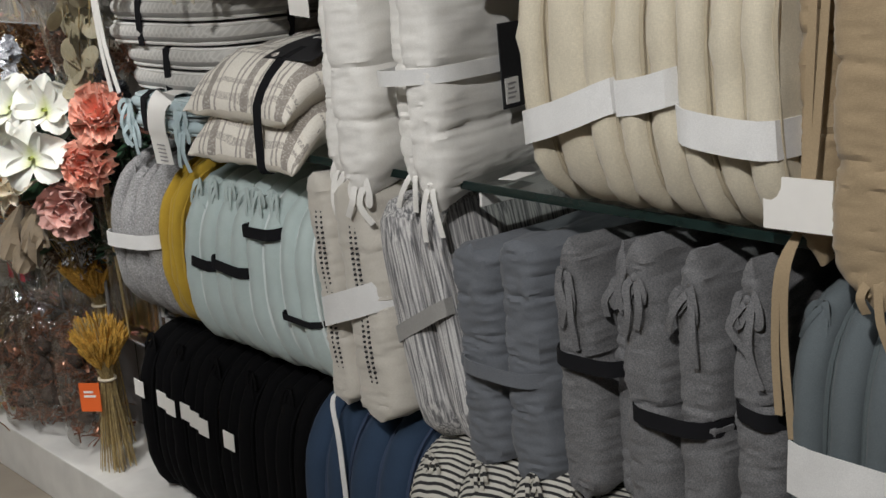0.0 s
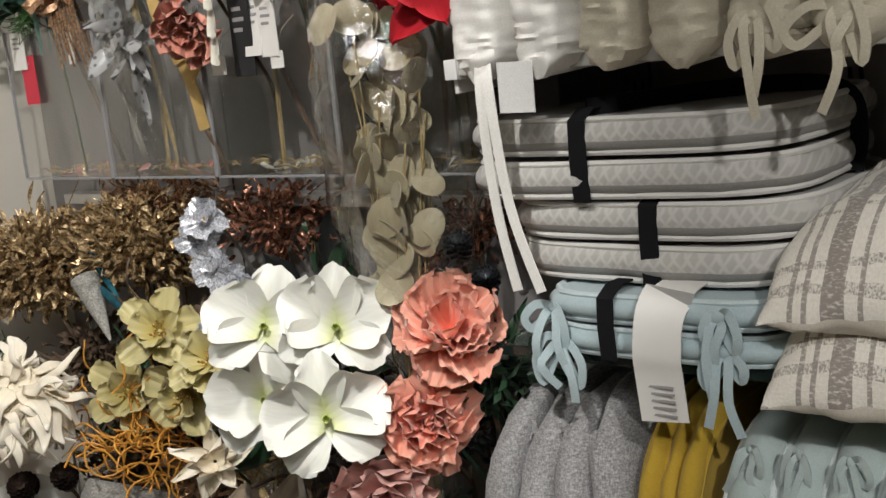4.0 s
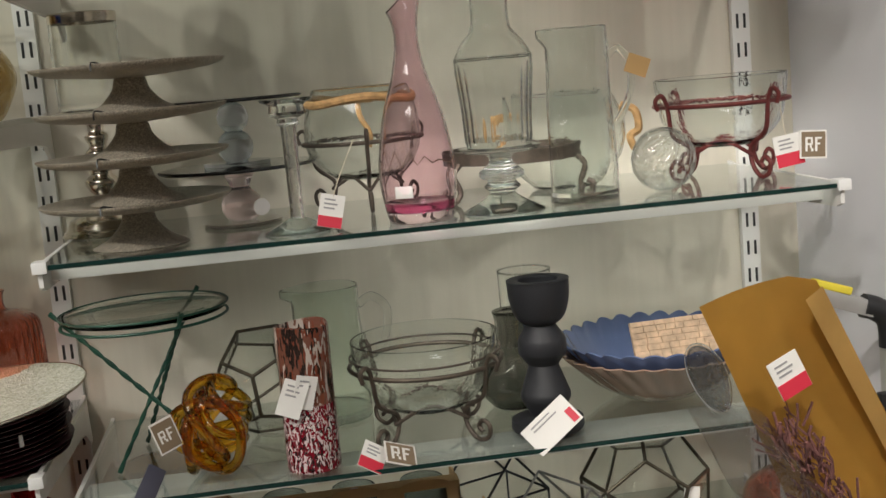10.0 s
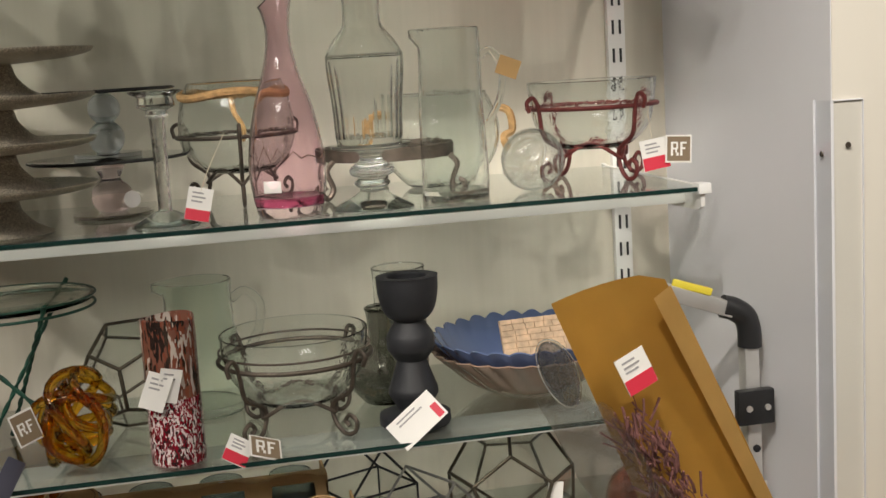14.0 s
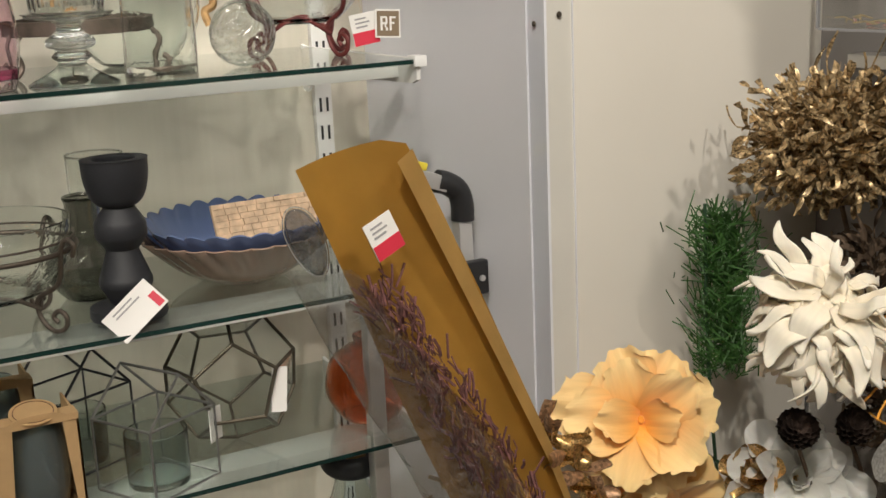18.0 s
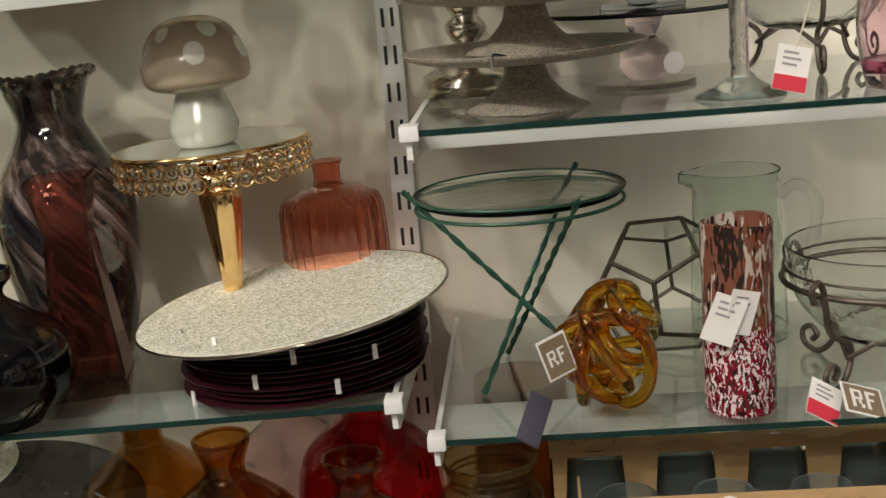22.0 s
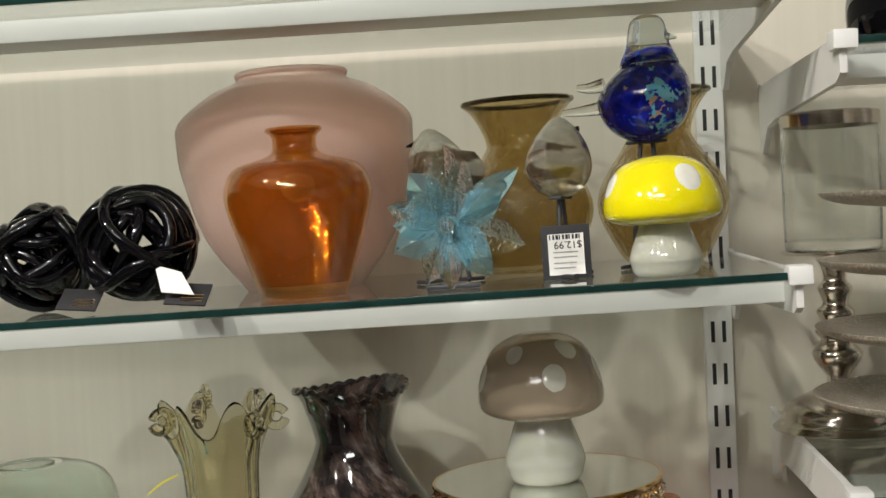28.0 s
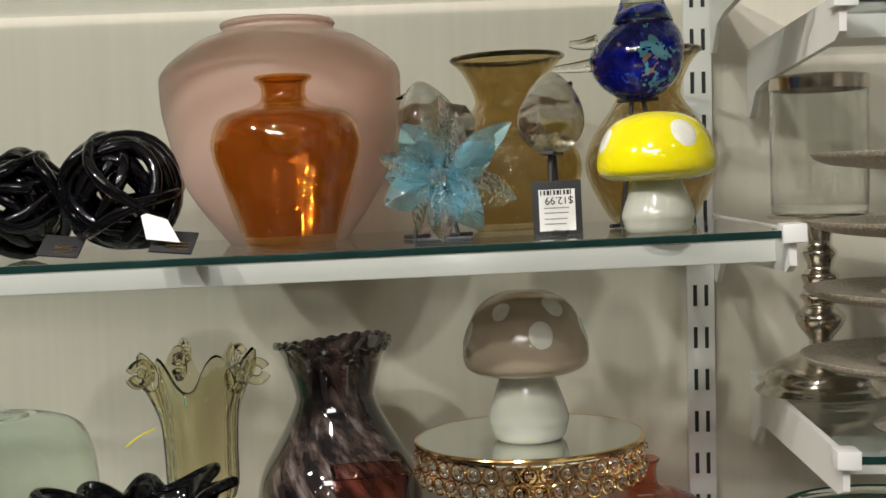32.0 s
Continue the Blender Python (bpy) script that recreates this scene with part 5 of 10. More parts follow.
# ---- the same bay, lower shelf ----
Z = ZB[1]
xt = thing("tripod_glass_dish", 0.168, -0.25, Z, "round glass dish on crossed dark green iron legs", "plate stand")
part("dish", solid([(0, 0.216), (0.10, 0.216), (0.118, 0.221), (0.122, 0.228), (0.119, 0.2285), (0.10, 0.222), (0, 0.222)], 60, smooth=False), G_GREEN, xt)
part("hoop", tube(ring_pts(0.121, 0.2135, 56), 0.0022, 8, True), M_GREENIRON, xt)
part("upper_hoop", tube(ring_pts(0.1225, 0.2285, 56), 0.0016, 8, True), M_GREENIRON, xt)
for i in range(3):
    a = radians(178 + 120 * i)
    b = a + radians(172)
    p0, p1 = Vector((0.136 * math.cos(a), 0.136 * math.sin(a), 0.234)), Vector((0.085 * math.cos(b), 0.085 * math.sin(b), 0.003))
    bm = bmesh.new()
    for ph in (0, math.pi):
        ax = (p1 - p0).normalized()
        u = ax.orthogonal().normalized()
        w = ax.cross(u)
        tube_into(bm, [p0.lerp(p1, k / 40) + (u * math.cos(k * 0.9 + ph) + w * math.sin(k * 0.9 + ph)) * 0.0017 for k in range(41)], 0.0022, 6)
    part("twisted_leg", bm, M_GREENIRON, xt)
ak = knot(0.256, -0.375, Z, 0.074, 0.0074, G_KNOT, "amber glass rope knot with a brown paper tag", 7, 35, spread=(0.62, 0.92), loose=0.26)
rf_tag(ak, pose(-0.058, -0.052, 0.082, -5, -16, 25), 0.034, 0.046)
bl = part("slate_tag", box(-0.013, 0.013, -0.002, 0.002, -0.033, 0.033, 0.002), plain("slate_leather", (0.06, 0.06, 0.085), 0.5), ak, "dark blue-grey leather tag")
bl.matrix_basis = pose(-0.085, -0.068, 0.020, -58, 32, 0)
mv = thing("mottled_vase", 0.393, -0.385, Z, "red, black and white flecked glass cylinder vase", "vase")
part("lower_body", vessel([(0.037, 0.001), (0.0385, 0.004), (0.0385, 0.045), (0.0380, 0.095)], 0.003, 40), M_MOTTLE, mv, "pink-red white-flecked lower glass")
part("upper_body", solid([(0.0381, 0.095), (0.0378, 0.15), (0.0385, 0.204), (0.0365, 0.206), (0.0355, 0.15), (0.0355, 0.095), (0.0381, 0.095)], 40, lambda a, r, z: (r, z + (0.002 * math.sin(2 * a) if z > 0.19 else 0)), smooth=False), M_MOTTLE2, mv, "amber and black streaked upper glass")
tag(mv, pose(-0.022, -0.046, 0.112, 0, 22, 0), 0.034, 0.052, 0, "white folded paper tag", bars=3)
tag(mv, pose(-0.004, -0.044, 0.118, 6, 14, 12), 0.03, 0.048, 0, "white folded paper tag", bars=2)
gp = thing("green_glass_pitcher", 0.436, -0.13, Z, "pale green glass pitcher with a clear handle", "pitcher")
part("body", vessel([(0.058, 0), (0.061, 0.005), (0.058, 0.10), (0.054, 0.17), (0.055, 0.210)], 0.0032, 48, lambda a, r, z: (r + (0.016 * max(0, math.cos(a - math.pi)) ** 20 if z > 0.195 else 0), z), base=0.012), G_GREEN, gp)
part("handle", tube(cr([(0.053, 0, 0.175), (0.075, -0.004, 0.188), (0.098, -0.006, 0.165), (0.092, -0.006, 0.125), (0.070, -0.003, 0.085), (0.056, 0, 0.075)], 6), 0.007, 10), G_CLEAR, gp)


def dodeca(R):
    ph = (1 + 5**0.5) / 2
    V = [Vector(p) for p in [(x, y, z) for x in (-1, 1) for y in (-1, 1) for z in (-1, 1)] + [(0, y / ph, z * ph) for y in (-1, 1) for z in (-1, 1)] + [(x / ph, y * ph, 0) for x in (-1, 1) for y in (-1, 1)] + [(x * ph, 0, z / ph) for x in (-1, 1) for z in (-1, 1)]]
    rot = Euler((radians(31.7), 0, 0)).to_matrix()
    V = [rot @ v * (R / 3**0.5) for v in V]
    L = min((V[0] - v).length for v in V[1:])
    E_ = [(i, j) for i in range(20) for j in range(i) if abs((V[i] - V[j]).length - L) < 1e-3 * R]
    bm = bmesh.new()
    for v in V:
        bm.verts.new(v)
    bmesh.ops.convex_hull(bm, input=bm.verts)
    bmesh.ops.dissolve_limit(bm, angle_limit=radians(4), verts=bm.verts, edges=bm.edges)
    faces = [[w.co.copy() for w in f.verts] for f in bm.faces]
    bm.free()
    return V, E_, faces


def terrarium(x, y, z, R, mat, label, rz=0, tilt=(0, 0), skip=1, front=None):
    o = thing("geometric_terrarium", x, y, z, label, "terrarium", rz)
    V, E_, faces = dodeca(R)
    M_ = Euler((radians(tilt[0]), radians(tilt[1]), 0)).to_matrix()
    if front:
        c = min((sum(f, Vector()) / len(f) for f in faces), key=lambda q: q.y)
        M_ = c.rotation_difference(Vector(front)).to_matrix()
    V = [M_ @ v for v in V]
    faces = [[M_ @ v for v in f] for f in faces]
    low = min(v.z for v in V) - 0.0025
    up = Vector((0, 0, -low))
    for i, j in E_:
        part("brass_edge", tube([V[i] + up, V[j] + up], 0.003, 6), mat, o)
    faces.sort(key=lambda f: sum(v.y for v in f) / len(f))
    for k, f in enumerate(faces):
        if k >= skip:
            c = sum(f, Vector()) / len(f)
            part("pane", slab([(v * 0.985 + up) for v in f], 0.0016), G_CLEAR, o, smooth=False)
    return o


terrarium(0.335, -0.20, Z, 0.088, M_BRASSK, "twelve-sided glass terrarium with dark brass edges", 20, (0, 12))
ib = thing("iron_stand_bowl", 0.572, -0.30, Z, "clear glass bowl in a scrolled dark iron cradle with tags", "bowl")
iron_cradle(ib, 0.114, 0.112, M_IRON, 4, 0.72, r=0.0035)
part("lower_band", tube(ring_pts(0.1125, 0.126, 48), 0.0017, 8, True), M_IRON, ib)
part("bowl", vessel([(0.03, 0.042), (0.06, 0.047), (0.092, 0.078), (0.106, 0.11), (0.1105, 0.150)], 0.003, 52), G_BUBBLE, ib)
tag(ib, pose(-0.098, -0.118, 0.012, -62, 30, -6), 0.036, 0.052, 0.4)
rf_tag(ib, pose(-0.060, -0.124, 0.013, -58, 20, 10), 0.047, 0.040)
bk = thing("black_candle_holder", 0.741, -0.345, Z, "matte black stacked-bead candle holder", "candle holder")
part("foot", solid([(0, 0), (0.052, 0), (0.054, 0.004), (0.053, 0.016), (0.030, 0.020), (0, 0.020)], 40, smooth=False), M_BLKMAT, bk)
part("lower_bead", solid([(0, 0.018), (0.0225, 0.020), (0.0355, 0.044), (0.037, 0.047), (0.037, 0.055), (0.0355, 0.058), (0.0215, 0.098), (0, 0.099)], 40, smooth=False), M_BLKMAT, bk)
part("upper_bead", solid([(0, 0.097), (0.023, 0.098), (0.034, 0.113), (0.0357, 0.116), (0.0357, 0.134), (0.034, 0.138), (0.0215, 0.157), (0, 0.158)], 40, smooth=False), M_BLKMAT, bk)
part("cup", solid([(0, 0.157), (0.020, 0.157), (0.036, 0.170), (0.044, 0.196), (0.0455, 0.222), (0.045, 0.224), (0.030, 0.224), (0.029, 0.212), (0, 0.212)], 44), M_BLKMAT, bk)
nt = tag(bk, pose(-0.012, -0.082, 0.028, -34, -36, 8), 0.080, 0.046, 0, "large bent white paper tag with a red corner", bars=2)
part("red_corner", box(0.026, 0.0366, -0.0015, -0.0009, -0.0196, 0.002), M_RED, nt, smooth=False)
vase("bulb_vase", 0.722, -0.205, Z, [(0.034, 0), (0.040, 0.004), (0.060, 0.030), (0.062, 0.052), (0.050, 0.082), (0.028, 0.102), (0.026, 0.130), (0.028, 0.150)], G_DSMOKE, "smoky bulb-shaped glass vase", t=0.005)
vase("hurricane_glass", 0.765, -0.12, Z, [(0.040, 0), (0.043, 0.004), (0.043, 0.1), (0.044, 0.20)], G_CLEAR, "tall plain clear glass cylinder", "vase")


def scallop(n, amp, z0, up=0.0):
    def f(a, r, z):
        k = max(0, min(1, (z - z0) / 0.07))
        return r * (1 + amp * k * abs(math.sin(n * a / 2 + 3.2 * k))), z + up * k * abs(math.sin(n * a / 2 + 3.2 * k))
    return f


M_ROW = [("brown_shell_bowl", 0.0, G_BROWNSH, "ribbed brown glass shell bowl under a blue one", 0.0), ("blue_shell_bowl", 0.012, G_SHELL, "ribbed blue glass shell bowl with a scalloped rim", 0.007)]
for nm, dz, mt, lab, up in M_ROW:
    o = thing(nm, 0.948, -0.24, Z + dz, lab, "bowl", 0, "stacked shell bowls")
    part("bowl", vessel([(0.05, 0), (0.06, 0.003), (0.10, 0.026), (0.132, 0.058), (0.148, 0.080 if up else 0.076)], 0.004, 168, scallop(28, 0.060, 0.006, up)), mt, o)
ms = thing("driftwood_mosaic_panel", 0.985, -0.262, Z + 0.088, "pale wooden mosaic strip wrapped over the shell bowl", "decor panel", 4, rx=-22)
part("backing", box(-0.085, 0.085, 0, 0.003, -0.034, 0.036), M_MOSAIC, ms, smooth=False)
rng = random.Random(9)
zc = -0.034
while zc < 0.032:
    hh = rng.uniform(0.008, 0.013)
    xc = -0.085
    while xc < 0.083:
        ww = min(rng.uniform(0.014, 0.03), 0.085 - xc)
        part("tile", box(xc + 0.0004, xc + ww - 0.0004, -0.002 - rng.uniform(0, 0.0015), 0, zc + 0.0004, min(zc + hh, 0.036) - 0.0004), M_MOSAIC, ms, smooth=False)
        xc += ww
    zc += hh

# ---- the same bay, bottom shelf ----
Z = ZB[0]


def glass_carton(x, y, z, n=4, rz=0.0, disc=3, spot_at=1):
    o = thing("boxed_tumblers", x, y, z, "brown cardboard carrier holding smoked glass tumblers", "boxed glasses", rz, "cartons of tumblers")
    W = 0.106 * n
    part("base_tray", box(-W / 2, W / 2, -0.052, 0.052, 0, 0.008), M_CARD, o, smooth=False)
    part("back_panel", box(-W / 2, W / 2, 0.049, 0.052, 0.008, 0.095), M_CARD, o, smooth=False)
    part("end_panel", box(W / 2 - 0.003, W / 2, -0.052, 0.0485, 0.008, 0.150), M_CARD, o, smooth=False)
    part("end_panel", box(-W / 2, -W / 2 + 0.003, -0.052, 0.0485, 0.008, 0.150), M_CARD, o, smooth=False)
    part("top_panel", box(-W / 2, W / 2, -0.052, -0.022, 0.1505, 0.1535), M_CARD, o, smooth=False)
    for i in range(n + 1):
        xx = -W / 2 + 0.106 * i
        x0, x1 = max(-W / 2, xx - 0.011), min(W / 2, xx + 0.011)
        u0, u1 = max(-W / 2, xx - 0.021), min(W / 2, xx + 0.021)
        part("front_post", slab([(x0, -0.052, 0.008), (x1, -0.052, 0.008), (u1, -0.052, 0.1445), (u0, -0.052, 0.1445)], -0.0025), M_CARD, o, smooth=False)
    part("front_strip", box(-W / 2, W / 2, -0.0535, -0.0522, 0.1445, 0.1535), M_CARD, o, smooth=False)
    for i in range(n):
        xx = -W / 2 + 0.053 + 0.106 * i
        g = part("tumbler", vessel([(0.0345, 0), (0.037, 0.004), (0.0435, 0.05), (0.041, 0.10), (0.034, 0.139)], 0.0028, 32, base=0.012), G_TUMB, o, "upturned smoked glass tumbler")
        g.matrix_basis = pose(xx, -0.004, 0.0085)
        arch = [(xx - 0.036, -0.0535, 0.1532)] + [(xx + 0.036 * math.cos(math.pi * (1 - q / 10)), -0.0535, 0.1532 + 0.0075 * math.sin(math.pi * q / 10)) for q in range(1, 10)] + [(xx + 0.036, -0.0535, 0.1532)]
        part("raised_arch", slab(arch, 0.0015), M_CARD, o, smooth=False)
        if i == disc:
            bm = bmesh.new()
            revolve(bm, [(0, 0), (0.031, 0), (0.031, 0.0012), (0, 0.0012)], 28)
            part("card_disc", bm, M_CARD, o, "round printed card lid", smooth=False).matrix_basis = pose(xx, -0.030, 0.1565, 14)
            part("printed_ring", tube(ring_pts(0.026, 0.0016, 28), 0.0006, 4, True), M_WOODB, o).matrix_basis = pose(xx, -0.030, 0.1565, 14)
        if i == spot_at:
            bm = bmesh.new()
            revolve(bm, [(0, 0), (0.009, 0), (0.009, 0.0006), (0, 0.0006)], 18)
            part("round_sticker", bm, M_TAG, o, smooth=False).matrix_basis = pose(xx, -0.044, 0.1542, 10)
    for k in range(7):
        part("printed_mark", box(W / 2 + 0.0002, W / 2 + 0.0008, -0.036, -0.026, 0.03 + k * 0.011, 0.037 + k * 0.011), M_WOODB, o, smooth=False)
    return o


glass_carton(0.425, -0.385, Z)
glass_carton(0.395, -0.245, Z + 0.012, disc=0, spot_at=2)
rs = thing("carton_riser", 0.395, -0.245, Z, "flat brown cardboard sheet under the carton", "cardboard")
part("sheet", box(-0.21, 0.21, -0.05, 0.05, 0, 0.0115), M_CARD, rs, smooth=False)
jr = vase("amber_jar", 0.112, -0.30, Z, [(0.056, 0), (0.062, 0.006), (0.064, 0.06), (0.062, 0.115), (0.050, 0.132), (0.050, 0.150), (0.056, 0.156), (0.057, 0.165)], G_OLIVE, "olive-amber glass jar with a ridged collar", "jar")
for zz in (0.138, 0.146):
    part("collar_ridge", tube(ring_pts(0.0515, zz, 40), 0.002, 6, True), G_OLIVE, jr)
sticker(jr, 0.034, -0.053, 0.10, 32, 0.02)
vase("amber_jar", 0.15, -0.13, Z, [(0.060, 0), (0.066, 0.006), (0.068, 0.08), (0.064, 0.15), (0.060, 0.20)], G_BROWN, "tall amber glass jar at the back of the shelf", "jar")
terrarium(0.898, -0.29, Z, 0.104, M_BRASSK, "large twelve-sided glass terrarium with dark brass edges", 0, (0, 0), 1, (-0.22, -0.95, 0.12))
tw = part("white_care_tag", box(-0.012, 0.012, -0.001, 0.001, -0.034, 0.034), M_TAG, bpy.data.objects["geometric_terrarium.001"], "white printed care tag", smooth=False)
tw.matrix_basis = pose(0.045, -0.085, 0.10, -8, 8, 0)


def house(x, y, z, W, D, H, mat, label, rz=0):
    o = thing("house_lantern", x, y, z, label, "lantern", rz)
    w, d = W / 2, D / 2
    e = H * 0.62
    P = {"a": (-w, -d, 0), "b": (w, -d, 0), "c": (w, d, 0), "d": (-w, d, 0), "e": (-w, -d, e), "f": (w, -d, e), "g": (w, d, e), "h": (-w, d, e), "i": (0, -d, H), "j": (0, d, H)}
    P = {k: Vector(v) + Vector((0, 0, 0.002)) for k, v in P.items()}
    for s in ("ab", "bc", "cd", "da", "ae", "bf", "cg", "dh", "ef", "fg", "gh", "he", "ei", "fi", "gj", "hj", "ij"):
        part("wire_edge", tube([P[s[0]], P[s[1]]], 0.0021, 6), mat, o)
    for s in ("abfe", "bcgf", "dcgh", "adhe", "abcd"):
        part("pane", slab([P[k] for k in s], 0.0015), G_CLEAR, o, smooth=False)
    part("candle_cup", vessel([(0.040, 0.004), (0.044, 0.008), (0.045, 0.08)], 0.0025, 36), G_SMOKE, o, "clear glass candle cup")
    return o


house(0.752, -0.375, Z, 0.125, 0.115, 0.17, M_SILVERW, "silver-edged glass house lantern", 28)
house(0.672, -0.225, Z, 0.125, 0.115, 0.185, M_BLKMAT, "black-edged glass house lantern", 24)
tag(bpy.data.objects["house_lantern"], pose(0.085, -0.035, 0.065, 0, 0, 10), 0.03, 0.05, 0, "white paper tag", bars=0)
vase("orange_bulb_vase", 1.118, -0.315, Z, [(0.036, 0), (0.046, 0.003), (0.067, 0.035), (0.070, 0.065), (0.060, 0.098), (0.036, 0.118), (0.022, 0.126), (0.022, 0.135)], G_BULB, "round orange-red glass vase", t=0.004)

# ---- the same bay, upper shelf ----
Z = ZB[3]
cd = thing("glass_candlestick", 0.772, -0.385, Z, "slim clear glass candlestick", "candle holder")
part("stem", solid([(0, 0), (0.032, 0), (0.030, 0.005), (0.010, 0.018), (0.008, 0.06), (0.015, 0.075), (0.009, 0.09), (0.016, 0.12), (0.018, 0.135), (0, 0.134)], 24), G_CLEAR, cd)
vase("stemless_glass", 0.871, -0.385, Z, [(0.028, 0), (0.033, 0.004), (0.041, 0.04), (0.040, 0.075), (0.034, 0.108)], G_CLEAR, "clear stemless glass with an etched block", "glass", t=0.002)
vase("red_bottle_vase", 0.925, -0.22, Z, [(0.062, 0), (0.064, 0.01), (0.045, 0.06), (0.028, 0.11), (0.018, 0.16), (0.016, 0.21)], G_RUBY, "ruby red flared glass bottle", seg=36)
vase("pink_cylinder_vase", 1.045, -0.30, Z, [(0.046, 0), (0.050, 0.005), (0.051, 0.1), (0.052, 0.24)], plain("coral_ribbed_glass", (0.78, 0.36, 0.28), 0.15, vary=0.1, coat=0.5), "coral pink ribbed glass cylinder vase", fn=lambda a, r, z: (r * (1 + 0.01 * math.sin(36 * a)), z), seg=144)
dh = vase("glass_dish", 0.93, -0.395, Z, [(0.03, 0), (0.035, 0.002), (0.044, 0.012), (0.047, 0.014)], G_CLEAR, "small shallow clear glass dish", "dish", base=0.004)
for i, (sx, mt) in enumerate(((0.16, M_BLKGL), (0.30, M_SILVER), (0.46, G_GREEN), (0.62, G_CLEAR))):
    vase("upper_shelf_vase", sx, -0.30, Z, [(0.05, 0), (0.058, 0.01), (0.06, 0.05), (0.045, 0.09), (0.04, 0.14)], mt, ["glossy black glass bowl vase", "low silver metal vase", "pale green glass vase", "tall clear glass vase"][i])

# ---- cushion shelves ----
C_GREYPAD = cloth("grey_slub_cotton", (0.33, 0.322, 0.305), 700)
C_PIPE = cloth("off_white_piping", (0.74, 0.73, 0.69), 1200)
C_WHITE = cloth("white_cotton", (0.83, 0.81, 0.765), 1100)
C_CREAM = cloth("cream_slub", (0.65, 0.59, 0.46), 600)
C_BEIGE = cloth("tan_cotton", (0.36, 0.275, 0.17), 800)
C_MINT = cloth("mint_cotton", (0.48, 0.56, 0.545), 1300)
C_BLUE = cloth("pale_blue_cotton", (0.47, 0.575, 0.60), 1000)
C_MUSTARD = cloth("mustard_cotton", (0.47, 0.31, 0.035), 900)
C_JUTE = cloth("grey_marl", (0.27, 0.265, 0.265), 520, 0.35, second=(0.48, 0.475, 0.475))
C_LINEN = cloth("linen", (0.60, 0.565, 0.50), 1000)
C_DARK = cloth("dark_grey_cotton", (0.150, 0.160, 0.178), 800)
C_DARKMARL = cloth("dark_grey_marl", (0.14, 0.14, 0.145), 900, 0.25, second=(0.25, 0.248, 0.252))
C_TEAL = cloth("slate_teal_cotton", (0.125, 0.145, 0.155), 900)
C_BLACK = cloth("black_velvet", (0.0025, 0.0025, 0.003), 900)
C_NAVY = cloth("navy_cotton", (0.034, 0.056, 0.098), 900)
C_BAND = cloth("black_elastic", (0.012, 0.012, 0.014), 1500)
C_WBAND = cloth("white_fabric_band", (0.79, 0.785, 0.77), 1200)


def lattice_mat():
    """Off-white cotton with a thin crossed lattice print."""
    n = Nodes("off_white_lattice_cotton")
    r = []
    for sg in (-1, 1):
        mp = n.coord((1, 1, 1))
        mp.inputs["Rotation"].default_value = (radians(42 * sg), 0, radians(20 * sg))
        w = n.add("ShaderNodeTexWave", Scale=26.0, Distortion=2.5, Detail=3.0)
        w.bands_direction = "Y"
        n.link(mp, 0, w, "Vector")
        r.append(w)
    mx = n.add("ShaderNodeMath")
    mx.operation = "MAXIMUM"
    n.link(r[0], "Fac", mx, 0), n.link(r[1], "Fac", mx, 1)
    c = n.ramp([(0.60, (0.46, 0.448, 0.42)), (0.98, (0.56, 0.548, 0.515))])
    n.link(mx, 0, c, "Fac"), n.link(c, "Color", n.b, "Base Color")
    n.bump(mx, 0, 0.3, 0.002)
    return n.set(Roughness=0.9, Sheen_Weight=0.2)


C_STRIP = lattice_mat()


def striped_mat(name, stops, scale, axis_scale, rough=0.95):
    """Cloth with woven stripes across one of its own axes."""
    n = Nodes(name)
    mp = n.coord(axis_scale)
    w = n.add("ShaderNodeTexNoise", Scale=scale, Detail=1.0)
    n.link(mp, 0, w, "Vector")
    r = n.ramp(stops)
    n.link(w, "Fac", r, "Fac")
    th = n.add("ShaderNodeTexNoise", Scale=500.0, Detail=2.0)
    n.link(n.coord((1, 0.2, 1)), 0, th, "Vector")
    mix = n.t.nodes.new("ShaderNodeMix")
    mix.data_type, mix.blend_type = "RGBA", "MULTIPLY"
    mix.inputs["Factor"].default_value = 0.45
    g = n.ramp([(0.3, (0.6, 0.6, 0.6)), (0.7, (1, 1, 1))])
    n.link(th, "Fac", g, "Fac"), n.link(r, "Color", mix, "A"), n.link(g, "Color", mix, "B"), n.link(mix, "Result", n.b, "Base Color")
    n.bump(th, "Fac", 0.5, 0.002)
    return n.set(Roughness=rough, Sheen_Weight=0.2)


